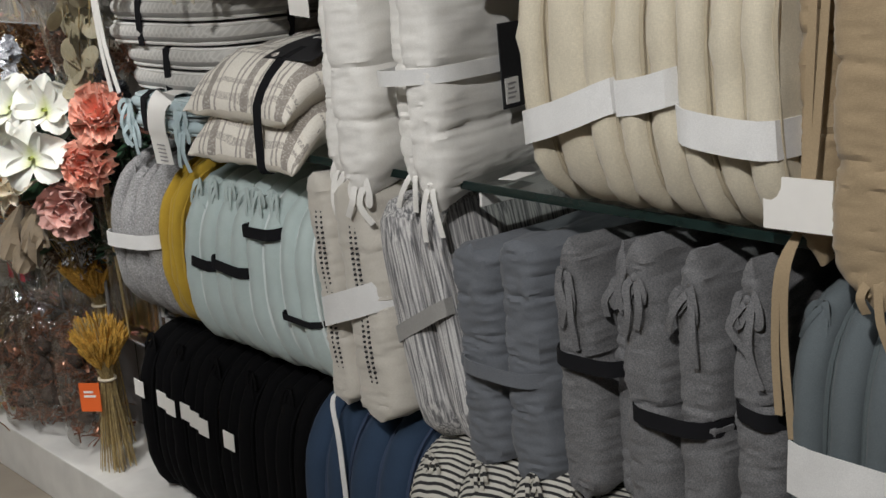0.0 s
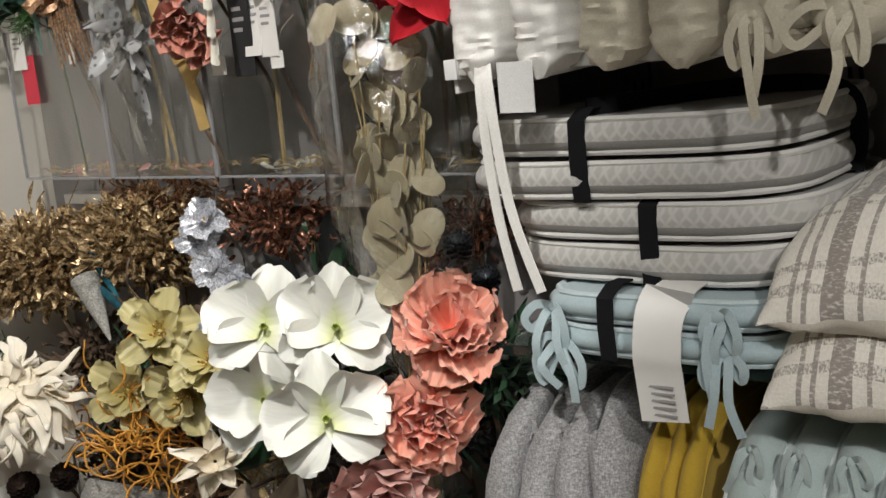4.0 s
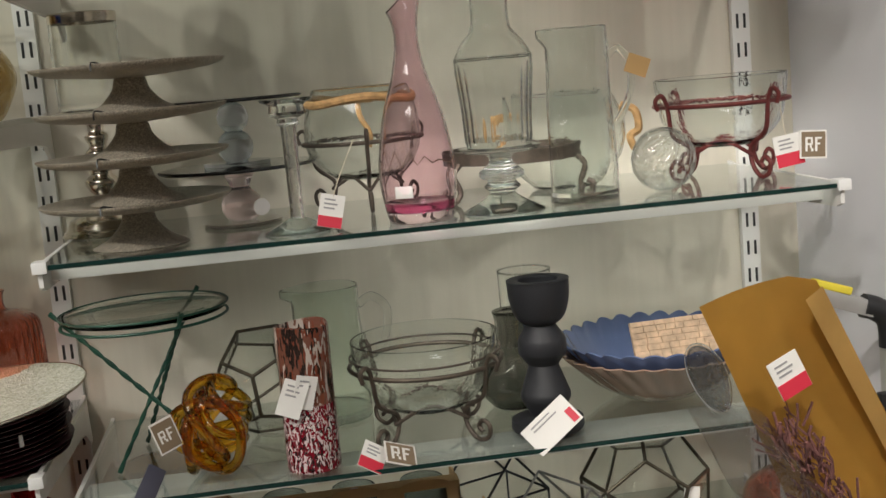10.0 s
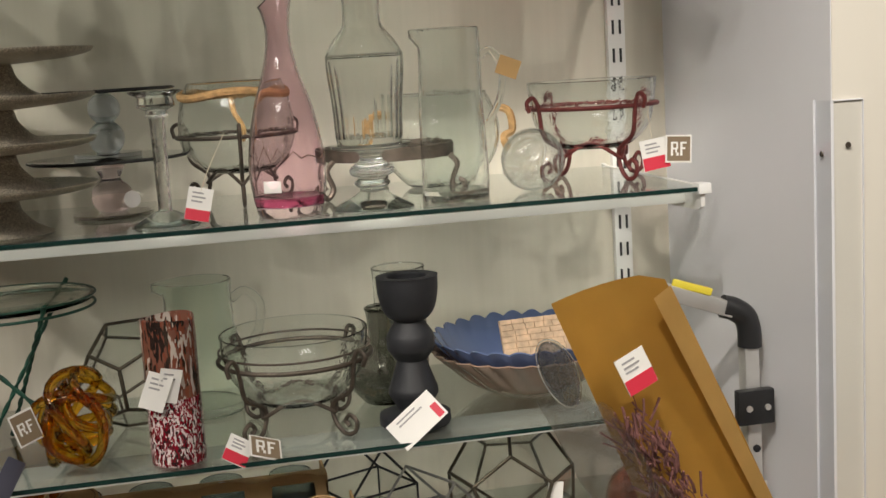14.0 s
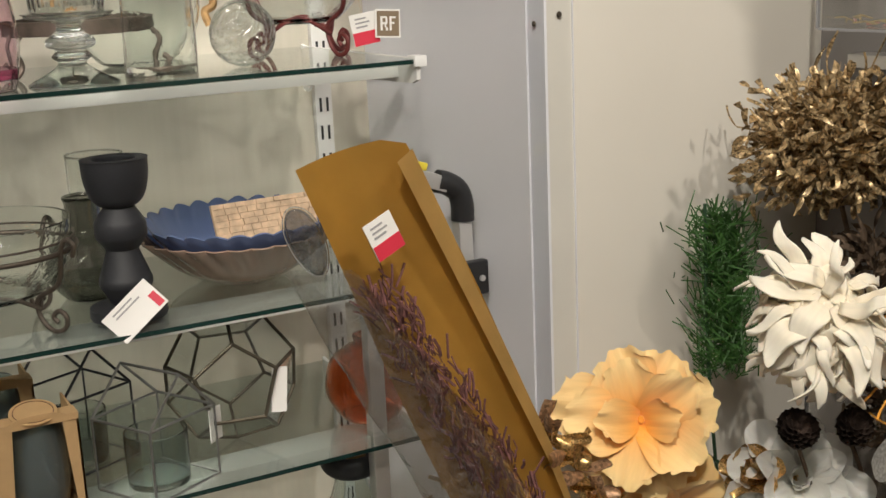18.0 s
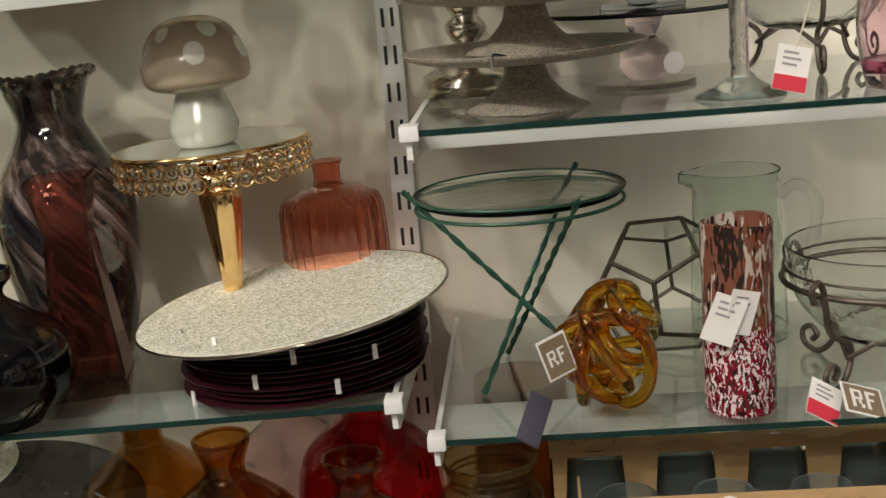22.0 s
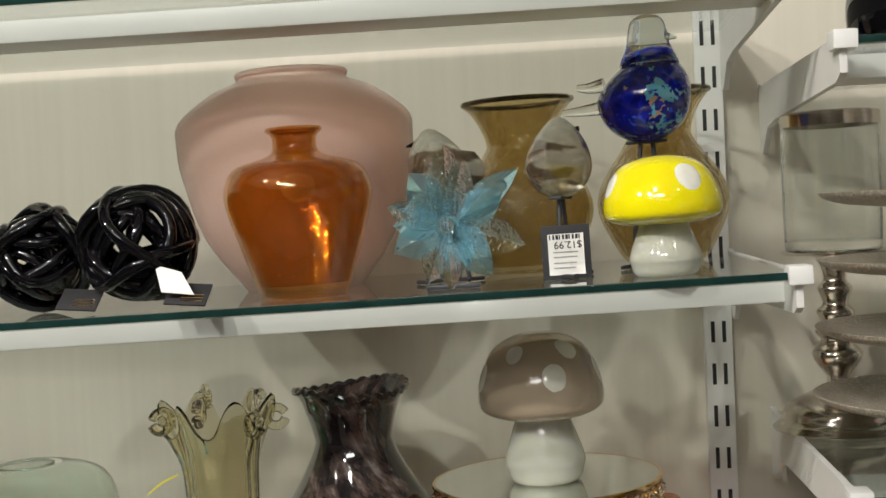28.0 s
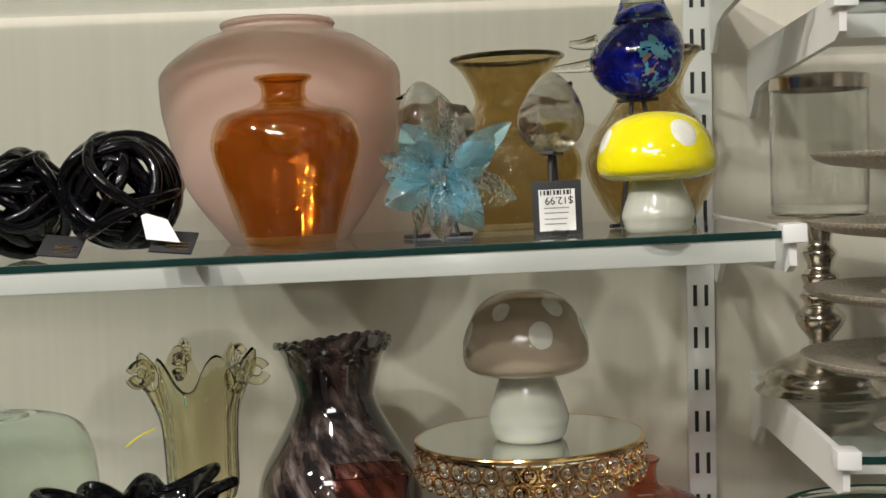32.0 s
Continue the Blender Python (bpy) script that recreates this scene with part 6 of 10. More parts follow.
def plaid_mat():
    """Cream slub cloth with broad and narrow grey-brown bands both ways."""
    n = Nodes("oatmeal_plaid")
    c = n.t.nodes.new("ShaderNodeTexCoord")
    sp = n.t.nodes.new("ShaderNodeSeparateXYZ")
    n.link(c, "Object", sp, "Vector")
    th = n.add("ShaderNodeTexNoise", Scale=1.0, Detail=2.0)
    n.link(n.coord((420, 150, 300)), 0, th, "Vector")
    th2 = n.add("ShaderNodeTexNoise", Scale=1.0, Detail=2.0)
    n.link(n.coord((150, 420, 300)), 0, th2, "Vector")
    base = n.ramp([(0.3, (0.79, 0.74, 0.65)), (0.62, (0.88, 0.84, 0.755))])
    n.link(th2, "Fac", base, "Fac")
    last = base
    for ax, noise_, lo, hi, period, shift in (("Y", th, 0.22, 0.50, 0.128, 0.30), ("X", th2, 0.40, 0.62, 0.150, 0.55)):
        m1 = n.add("ShaderNodeMath")
        m1.operation, m1.inputs[1].default_value, m1.inputs[2].default_value = "MULTIPLY_ADD", 1 / period, shift
        n.link(sp, ax, m1, 0)
        m2 = n.t.nodes.new("ShaderNodeMath")
        m2.operation = "FRACT"
        n.link(m1, 0, m2, 0)
        r = n.ramp([(0.0, (1, 1, 1)), (0.19, (0, 0, 0)), (0.30, (0.9, 0.9, 0.9)), (0.345, (0, 0, 0)), (0.42, (0.9, 0.9, 0.9)), (0.465, (0, 0, 0)), (0.84, (0.9, 0.9, 0.9)), (0.885, (0, 0, 0))])
        r.color_ramp.interpolation = "CONSTANT"
        n.link(m2, 0, r, "Fac")
        gt = n.add("ShaderNodeMapRange", From_Min=lo, From_Max=hi)
        n.link(noise_, "Fac", gt, 0)
        ml = n.add("ShaderNodeMath")
        ml.operation = "MULTIPLY"
        n.link(r, "Color", ml, 0), n.link(gt, 0, ml, 1)
        mix = n.t.nodes.new("ShaderNodeMix")
        mix.data_type = "RGBA"
        for sck in mix.inputs:
            if sck.type == "RGBA" and sck.name == "B":
                sck.default_value = (0.33, 0.295, 0.26, 1)
        n.link(ml, 0, mix, "Factor"), n.link(last, "Color" if last is base else "Result", mix, "A")
        last = mix
    n.link(last, "Result", n.b, "Base Color")
    n.bump(th, "Fac", 0.5, 0.002)
    return n.set(Roughness=0.95, Sheen_Weight=0.2)


C_PLAID = plaid_mat()
C_RUG = striped_mat("grey_striped_weave", [(0.36, (0.16, 0.16, 0.165)), (0.5, (0.40, 0.39, 0.39)), (0.64, (0.66, 0.65, 0.63))], 1.0, (250, 250, 9))


def ticking_mat():
    """Cream cloth with narrow dark bands."""
    n = Nodes("black_white_ticking")
    mp = n.coord()
    mp.inputs["Rotation"].default_value = (radians(20), radians(35), 0)
    w = n.add("ShaderNodeTexWave", Scale=27.0, Distortion=0.6, Detail=2.0)
    n.link(mp, 0, w, "Vector")
    r = n.ramp([(0.30, (0.025, 0.025, 0.026)), (0.48, (0.56, 0.54, 0.48))])
    n.link(w, "Fac", r, "Fac"), n.link(r, "Color", n.b, "Base Color")
    n.bump(w, "Fac", 0.5, 0.002)
    return n.set(Roughness=0.95)


C_TICK = ticking_mat()


def wrinkle(bm, amp, f=26.0, seed=0.0):
    bm.normal_update()
    for v in bm.verts:
        p = v.co * f + Vector((seed, seed * 1.7, 0))
        v.co += v.normal * (noise.noise(p) * amp + noise.noise(p * 2.7) * amp * 0.4)


def superpad(D, H, T, e=5.0, puff=0.5, nu=44, nv=12):
    """A pad: a rounded outline of D by H in x and z, T thick along y, puffed towards its middle."""
    bm = bmesh.new()
    rows = []
    for j in range(nv + 1):
        t = -1 + 2 * j / nv
        s = 1 - 0.085 * abs(t) ** 3
        yy = T / 2 * math.sin(t * math.pi / 2)
        row = []
        for i in range(nu):
            a = 2 * math.pi * i / nu
            ca, sa = math.cos(a), math.sin(a)
            k = (abs(ca) ** e + abs(sa) ** e) ** (-1 / e)
            ed = 0.015 * math.cos(t * math.pi / 2) ** 1.3
            row.append(bm.verts.new(((D / 2 * s + ed) * k * ca, yy, (H / 2 * s + ed) * k * sa)))
        rows.append(row)
    for p, q in zip(rows, rows[1:]):
        for i in range(nu):
            bm.faces.new((p[i], q[i], q[(i + 1) % nu], p[(i + 1) % nu]))
    for row, sg in ((rows[0], -1), (rows[-1], 1)):
        prev = row
        for k in (0.8, 0.55, 0.25):
            cur = [bm.verts.new((v.co.x * k, v.co.y + sg * T * 0.16 * puff * (1 - k), v.co.z * k)) for v in row]
            for i in range(nu):
                f = (prev[i], prev[(i + 1) % nu], cur[(i + 1) % nu], cur[i])
                bm.faces.new(f if sg < 0 else f[::-1])
            prev = cur
        bm.faces.new(prev if sg < 0 else prev[::-1])
    bmesh.ops.recalc_face_normals(bm, faces=bm.faces)
    return bm


def outline(D, H, e, s, y, n=44):
    out = []
    for i in range(n):
        a = 2 * math.pi * i / n
        ca, sa = math.cos(a), math.sin(a)
        k = (abs(ca) ** e + abs(sa) ** e) ** (-1 / e)
        out.append((D / 2 * s * k * ca, y, H / 2 * s * k * sa))
    return out


def ribbon(pts, w=0.008, t=0.0009, n=5):
    """A flat fabric tie along a smooth line."""
    P = [Vector(p) for p in cr(pts, n)]
    bm = bmesh.new()
    rows = []
    for i, p in enumerate(P):
        d = (P[min(i + 1, len(P) - 1)] - P[max(i - 1, 0)]).normalized()
        side = d.cross(Vector((1, 0.15, 0))).normalized() if abs(d.x) < 0.95 else Vector((0, 1, 0))
        nn = d.cross(side).normalized()
        rows.append([bm.verts.new(p + side * sx * w / 2 + nn * sn * t) for sx, sn in ((-1, -1), (1, -1), (1, 1), (-1, 1))])
    for a, b in zip(rows, rows[1:]):
        for i in range(4):
            bm.faces.new((a[i], a[(i + 1) % 4], b[(i + 1) % 4], b[i]))
    bm.faces.new(rows[0][::-1]), bm.faces.new(rows[-1])
    return bm


def bow(o, x, y, z, mat, s=1.0, seed=0, w=0.007, spread=1.0):
    """Flat ties knotted into a loose drooping bow, no two alike."""
    rng = random.Random(seed)
    w *= 1.1
    for sg in (-1, 1):
        a, dr = rng.uniform(0.010, 0.028) * s * spread, rng.uniform(0.024, 0.052) * s
        up = rng.uniform(-0.004, 0.012) * s
        part("tie_loop", ribbon([(x, y, z), (x - 0.010, y + sg * a * 0.55, z + up), (x - 0.013, y + sg * a, z - dr * 0.5), (x - 0.010, y + sg * a * 0.8, z - dr), (x - 0.006, y + sg * a * 0.35, z - dr * 0.55), (x - 0.002, y, z - 0.003)], w), mat, o)
        L, k1, k2 = rng.uniform(0.05, 0.11) * s, rng.uniform(-0.3, 1.0), rng.uniform(-0.2, 1.2)
        part("tie_tail", ribbon([(x - 0.002, y, z), (x - 0.012, y + sg * 0.008 * s, z - 0.010 * s), (x - 0.016 - rng.uniform(0, 0.006), y + sg * 0.020 * k1 * s, z - L * 0.55), (x - 0.012, y + sg * 0.026 * k2 * s, z - L)], w), mat, o)
    bm = bmesh.new()
    bmesh.ops.create_uvsphere(bm, u_segments=10, v_segments=8, radius=0.0055 * s, matrix=pose(x - 0.005, y, z) @ Matrix.Diagonal((0.7, 0.9, 1.2, 1)))
    wrinkle(bm, 0.002, 160, seed)
    part("tie_knot", bm, mat, o)


def ties(o, x, y, z, mat, L, seed=0, w=0.010):
    """Two cotton ties that hang straight down from a knot."""
    rng = random.Random(seed)
    for k in range(2):
        q, l2 = rng.uniform(-0.02, 0.02), L * rng.uniform(0.7, 1.1)
        part("tie_tail", ribbon([(x + 0.02, y, z), (x - 0.012, y + 0.01 * (k - 0.5), z - 0.004), (x - 0.022, y + 0.03 * (k - 0.5) + q * 0.4, z - l2 * 0.5), (x - 0.018, y + 0.04 * (k - 0.5) + q, z - l2)], w), mat, o)
    bm = bmesh.new()
    bmesh.ops.create_uvsphere(bm, u_segments=10, v_segments=8, radius=0.008, matrix=pose(x - 0.010, y, z) @ Matrix.Diagonal((0.8, 1.0, 0.9, 1)))
    wrinkle(bm, 0.003, 160, seed)
    part("tie_knot", bm, mat, o)


def band(o, y0, y1, x0, x1, z, h, mat, tilt=0.0, name="strap", sag=0.0, e=5.5):
    """A flat band wrapped round a bundle."""
    ya, yb = (y0 + y1) / 2, abs(y1 - y0) / 2
    x0 -= 0.013
    xa, xb = (x0 + x1) / 2, abs(x1 - x0) / 2
    bm = bmesh.new()
    n = 40
    rings = []
    for sx, zz in ((0.0, -h / 2), (0.0022, -h / 2), (0.0022, h / 2), (0.0, h / 2)):
        row = []
        for i in range(n):
            a = 2 * math.pi * i / n
            ca, sa = math.cos(a), math.sin(a)
            k = (abs(ca) ** e + abs(sa) ** e) ** (-1 / e)
            yy = (yb + sx) * k * sa
            row.append(bm.verts.new((xa + (xb + sx) * k * ca, ya + yy, z + zz + tilt * yy - sag * (1 - (yy / yb) ** 2))))
        rings.append(row)
    for j in range(4):
        p, q = rings[j], rings[(j + 1) % 4]
        for i in range(n):
            bm.faces.new((p[i], p[(i + 1) % n], q[(i + 1) % n], q[i]))
    bmesh.ops.recalc_face_normals(bm, faces=bm.faces)
    return part(name, bm, mat, o, smooth=True)


PIPES = {"pale_blue_cotton": cloth("pale_blue_piping", (0.60, 0.70, 0.72), 1300), "mint_cotton": cloth("pale_mint_piping", (0.68, 0.74, 0.73), 1300), "cream_slub": cloth("deep_cream_piping", (0.46, 0.40, 0.29), 1200), "slate_teal_cotton": cloth("slate_piping", (0.11, 0.13, 0.135), 1200), "navy_cotton": cloth("navy_piping", (0.05, 0.07, 0.12), 1200)}


def seat_pad(y, z, D, H, T, mat, label, lean=0.0, xf=1.60, turn=0.0, pipe=None, e=5.0, group="", seed=0, bows=True, name="seat_pad", amp=0.004):
    """A seat pad standing on edge, its thin side to the aisle."""
    o = thing(name, xf + D / 2, y, z, label, "cushion", turn, group, rx=lean)
    bm = superpad(D, H, T, e)
    bmesh.ops.translate(bm, verts=bm.verts, vec=(0, 0, H / 2))
    wrinkle(bm, amp, 24, seed)
    part("pad", bm, mat, o)
    for sg in (-1, 1):
        part("piping", tube([(a, b, c + H / 2) for a, b, c in outline(D, H, e, 0.985, sg * T * 0.46)], 0.0042, 6, True), pipe or PIPES.get(mat.name, mat), o)
    if bows:
        bow(o, -D / 2 + 0.035, 0, H - 0.015, mat, 0.9, seed)
    return o


def roll(y, z, W, H, D, mat, label, xf=1.60, lean=0.0, pinch=(0.33, 0.66), group="", seed=0, name="cushion", turn=0.0, ears=True, amp=0.005, soft=0.0, crease=0.4, deep=1.0, neck=0.0):
    """A tufted box cushion standing on edge, drawn in at its quilting lines, with seamed ends."""
    o = thing(name, xf + D / 2, y, z, label, "cushion", turn, group, rx=lean)
    bm = bmesh.new()
    nz, nu = 92, 52
    rows = []
    for j in range(nz + 1):
        t = j / nz
        g = sum(math.exp(-(((t - p) / 0.013) ** 2)) for p in pinch)
        b = sum(math.exp(-(((t - p) / 0.075) ** 2)) for p in pinch)
        s = (1 - deep * (0.07 * g + (0.06 + 0.05 * soft) * b)) * (1 - neck * max(0.0, (t - 0.55) / 0.45) ** 2)
        e0 = 0.055 + 0.145 * soft * (t < 0.5)
        q = min(1.0, t / e0 if t < 0.5 else (1 - t) / e0)
        end = (1 - (1 - q) ** 2.2) ** 0.5
        sw, sd = s * (0.20 + 0.80 * end), 1 - (0.05 + 0.12 * soft * (t < 0.5)) * (1 - end) - deep * 0.012 * g
        row = []
        for i in range(nu):
            a = 2 * math.pi * i / nu
            ca, sa = math.cos(a), math.sin(a)
            k = (abs(ca) ** 4.4 + abs(sa) ** 4.4) ** (-1 / 4.4)
            zz = H * t
            if ears and end < 1:
                zz += (1 if t > 0.5 else -1) * (0.012 + 0.030 * soft * (t < 0.5)) * (1 - end) * max(0, -ca)
            row.append(bm.verts.new((D / 2 * sd * k * ca, W / 2 * sw * k * sa, zz)))
        rows.append(row)
    for p, q in zip(rows, rows[1:]):
        for i in range(nu):
            bm.faces.new((p[i], p[(i + 1) % nu], q[(i + 1) % nu], q[i]))
    bm.faces.new(rows[0][::-1]), bm.faces.new(rows[-1])
    wrinkle(bm, amp * 0.9, 20, seed + 3.3)
    bm.normal_update()
    for v in bm.verts:
        t = v.co.z / H
        near = max([math.exp(-(((t - p) / 0.06) ** 2)) for p in pinch] + [math.exp(-((t / 0.10) ** 2)), math.exp(-(((1 - t) / 0.08) ** 2))])
        fold = abs(noise.noise(Vector((v.co.x * 22 + seed, v.co.y * 22, v.co.z * 85))))
        fine = abs(noise.noise(Vector((v.co.x * 60, v.co.y * 60 + seed, v.co.z * 120))))
        gather = noise.noise(Vector((v.co.x * 95, v.co.y * 95 + seed, v.co.z * 18)))
        v.co += v.normal * amp * ((0.45 - 1.6 * fold) * (0.25 + crease + 0.6 * near) - 0.35 * fine + 0.8 * gather * near)
    part("cover", bm, mat, o)
    return o


# White steel greyed: the shade on the metal shelves is put into its colour.
M_STEELW = plain("shaded_white_steel", (0.50, 0.49, 0.46), 0.5, vary=0.12, scale=20)
M_EDGE2 = plain("glass_edge_dark", (0.010, 0.022, 0.020), 0.2, vary=0.2, scale=30, bump=0.0)
structure("plinth_flowers", box(1.55, XF - 0.002, -1.70, YG - 0.002, 0.0, 0.15, 0.004), plain("plinth_white", (0.66, 0.65, 0.62), 0.45, vary=0.08, scale=12), "low white base deck under the flowers")
structure("plinth_cushions", box(1.53, XC - 0.002, -5.4, -1.704, 0.0, 0.17, 0.004), MATS["plinth_white"], "low white base deck under the cushion shelves")
for zz, lab in ((1.105, "glass shelf under the white cushions"), (0.62, "glass shelf under the standing seat pads"), (1.475, "white metal shelf under hanging pillows"), (1.92, "white metal shelf above the cushions")):
    s = thing("cushion_shelf", 1.64, 0, zz, lab, "shelf", group="cushion shelves")
    metal = zz > 1.4
    back = 0.075 if zz == 0.62 else 0.0
    part("board", box(back, XC - 1.642, -5.4, -1.80, -0.012 if not metal else -0.018, 0.0, 0.002), M_STEELW if metal else M_PLATE, s, smooth=False)
    part("front_edge", box(back - 0.004, back - 0.0005, -5.4, -1.80, -0.014 if not metal else -0.017, 0.001, 0.001), M_EDGE2 if not metal else M_STEELW, s)
    for by in (-1.80, -3.04, -4.28):
        br = part("bracket", box(back, XC - 1.642, by - 0.003, by + 0.003, -0.04, -0.0125 if not metal else -0.0185, 0.001), M_WHITE, s, smooth=False)
        if by == -1.80:
            part("end_clip", box(back - 0.010, back + 0.012, by - 0.010, by + 0.010, -0.022, 0.004, 0.002), M_CAP, br)
for by in (-1.845, -3.04, -4.28):
    up = thing("shelf_standard", XC - 0.001, by, 0.25, "white double-slotted steel shelf standard on the grey panel", "shelf upright", group="shelf standards")
    part("rail", box(-0.013, 0.0, -0.016, 0.016, 0, 2.4, 0.001), M_SLAT, up)
    for k in range(18, 30):
        bm = bmesh.new()
        for sy in (-0.0065, 0.0065):
            box_into(bm, -0.0136, -0.011, sy - 0.0022, sy + 0.0022, 0.05 * k - 0.0125, 0.05 * k + 0.0125)
        part("slot", bm, M_SLOT, up)
up = thing("shelf_slots", XC - 0.001, -2.17, 1.395, "pair of dark slots in the grey back panel", "shelf slot")
bm = bmesh.new()
for sy in (-0.0075, 0.0075):
    box_into(bm, -0.003, 0.0, sy - 0.0025, sy + 0.0025, -0.016, 0.016)
part("slot_pair", bm, M_SLOT, up)

# middle shelf: stacks
Z = 1.106


def flat_pad(x, y, z, D, L, T, mat, label, e=6.0, seed=0, pipe=None, group="", rz=0.0, strip=None):
    """A seat pad lying flat; D runs back from the aisle, L along the shelf."""
    o = thing("seat_pad", x + D / 2, y, z, label, "cushion", rz, group)
    bm = superpad(D, L, T, e, puff=0.7)
    bmesh.ops.rotate(bm, verts=bm.verts, cent=(0, 0, 0), matrix=Matrix.Rotation(radians(90), 3, "X"))
    bmesh.ops.translate(bm, verts=bm.verts, vec=(0, 0, T / 2))
    wrinkle(bm, 0.0025, 22, seed)
    lo = min(v.co.z for v in bm.verts)
    for v in bm.verts:
        v.co.z -= lo
    if strip:
        for f in bm.faces:
            f.material_index = int(abs(f.normal.z) < 0.93 and f.calc_center_median().z > T * 0.52)
    pd = part("pad", bm, mat, o)
    if strip:
        pd.data.materials.append(strip)
    for sg in (-1, 1):
        part("piping", tube([(a, c, T / 2 - lo + sg * T * 0.44) for a, b, c in outline(D, L, e, 1.022, 0)], 0.0042, 6, True), pipe or mat, o)
    return o


def xband(o, y, hw, x0, x1, z0, z1, mat, name="strap"):
    """A strap round a stack, from front to back over the top."""
    bm = bmesh.new()
    x0 -= 0.011
    pts = [(x0 - 0.003, z0), (x0 - 0.006, (z0 + z1) / 2), (x0 - 0.003, z1 - 0.008), (x0 + 0.02, z1 + 0.003), (x1, z1 + 0.003)]
    rows = [[bm.verts.new((px_ - d * 0.002 * (i < 3), y + sy * hw, pz + d * 0.002 * (i >= 3))) for sy, d in ((-1, 0), (1, 0), (1, 1), (-1, 1))] for i, (px_, pz) in enumerate(pts)]
    for a, b in zip(rows, rows[1:]):
        for i in range(4):
            bm.faces.new((a[i], a[(i + 1) % 4], b[(i + 1) % 4], b[i]))
    bm.faces.new(rows[0][::-1]), bm.faces.new(rows[-1])
    bmesh.ops.recalc_face_normals(bm, faces=bm.faces)
    return part(name, bm, mat, o)


zz = Z
for i in range(2):
    p = flat_pad(1.625, -2.075 + 0.006 * i, zz, 0.37, 0.31, 0.034, C_BLUE, "pale blue cotton seat pad in a strapped pair", seed=i, group="pale blue seat pads", pipe=PIPES["pale_blue_cotton"])
    for k, yy in enumerate((0.135, -0.088)):
        bow(p, -0.190, yy, 0.02, C_BLUE, 1.15 - 0.25 * k, 40 + 3 * i + k, 0.010, 1.7)
    zz += 0.041
xband(p, 0.052, 0.011, -0.19, 0.15, -0.038, 0.046, C_BAND)
wb = part("paper_wrap", ribbon([(-0.04, -0.03, 0.049), (-0.13, -0.03, 0.052), (-0.19, -0.03, 0.047), (-0.216, -0.026, 0.025), (-0.222, -0.022, -0.02), (-0.216, -0.02, -0.05), (-0.209, -0.02, -0.105)], 0.058), M_TAG, p, "white paper wrap label folded over the pads")
for k in range(5):
    part("printed_line", box(-0.2175 + 0.0012 * k, -0.2160 + 0.0012 * k, -0.038, 0.0 - 0.008 * (k % 2), -0.062 - 0.009 * k, -0.059 - 0.009 * k), M_INKG, wb, smooth=False)
for i in range(4):
    pair = i // 2
    p = flat_pad(1.664 - 0.010 * pair, -1.995 - (0.035 if pair == 0 else 0.0), zz, 0.37, 0.44 - 0.04 * (1 - pair), 0.045, C_GREYPAD, "grey slub seat pad with white piping in a strapped stack", seed=5 + i, pipe=C_PIPE, group="grey seat pads", e=4.2, strip=C_STRIP, rz=(-3, 2, 4, 0)[i])
    zz += 0.0525
    if i % 2:
        xband(p, 0.02 if pair else -0.02, 0.012, -0.183, 0.0, -0.052, 0.056, C_BAND)
        if pair:
            part("strap", ribbon([(-0.17, 0.02, 0.061), (-0.06, -0.08, 0.065), (0.02, -0.175, 0.062), (0.030, -0.228, 0.045), (0.031, -0.238, 0.0), (0.031, -0.230, -0.05)], 0.022), C_BAND, p)


def throw(x, y, z, D, L, T, mat, label, seed=0, droop=0.04):
    """A square scatter cushion lying flat, plump in the middle with pinched corners."""
    o = thing("scatter_cushion", x + D / 2, y, z, label, "cushion", group="plaid cushions")
    bm = bmesh.new()
    n = 32
    grid = {}
    for sg in (1, -1):
        for i in range(n + 1):
            for j in range(n + 1):
                u, v = (math.copysign(1 - (1 - abs(q)) ** 1.9, q) for q in (-1 + 2 * i / n, -1 + 2 * j / n))
                edge = i in (0, n) or j in (0, n)
                if edge and sg < 0:
                    grid[sg, i, j] = grid[1, i, j]
                    continue
                hgt = ((1 - abs(u) ** 4.5) * (1 - abs(v) ** 4.5)) ** 0.5
                grid[sg, i, j] = bm.verts.new((u * D / 2 * (1 - 0.07 * (1 - v * v) * abs(u)), v * L / 2 * (1 - 0.07 * (1 - u * u) * abs(v)), sg * T / 2 * hgt))
    for sg in (1, -1):
        for i in range(n):
            for j in range(n):
                f = [grid[sg, i, j], grid[sg, i + 1, j], grid[sg, i + 1, j + 1], grid[sg, i, j + 1]]
                bm.faces.new(f if sg > 0 else f[::-1]).material_index = int(sg < 0)
    wrinkle(bm, 0.006, 14, seed)
    wrinkle(bm, 0.0035, 34, seed + 2)
    wrinkle(bm, 0.0015, 80, seed + 4)
    lo = min(v.co.z for v in bm.verts if v.co.x > -0.05)
    for v in bm.verts:
        v.co.z -= lo + droop * max(0.0, (-0.08 - v.co.x) / 0.13) ** 1.5
    part("cover", bm, mat, o).data.materials.append(C_BACK)
    return o


C_BACK = cloth("oatmeal_backing", (0.72, 0.67, 0.57), 700)
t1 = throw(1.580, -2.405, Z, 0.41, 0.375, 0.112, C_PLAID, "oatmeal plaid scatter cushion in a strapped pair", 1, 0.075)
t1.matrix_world = pose(1.785, -2.405, Z + 0.004, 0, -6, 0)
t2 = throw(1.580, -2.40, Z + 0.090, 0.41, 0.365, 0.112, C_PLAID, "oatmeal plaid scatter cushion in a strapped pair", 7, 0.06)
t2.matrix_world = pose(1.785, -2.40, Z + 0.084, 0, -6, 0)


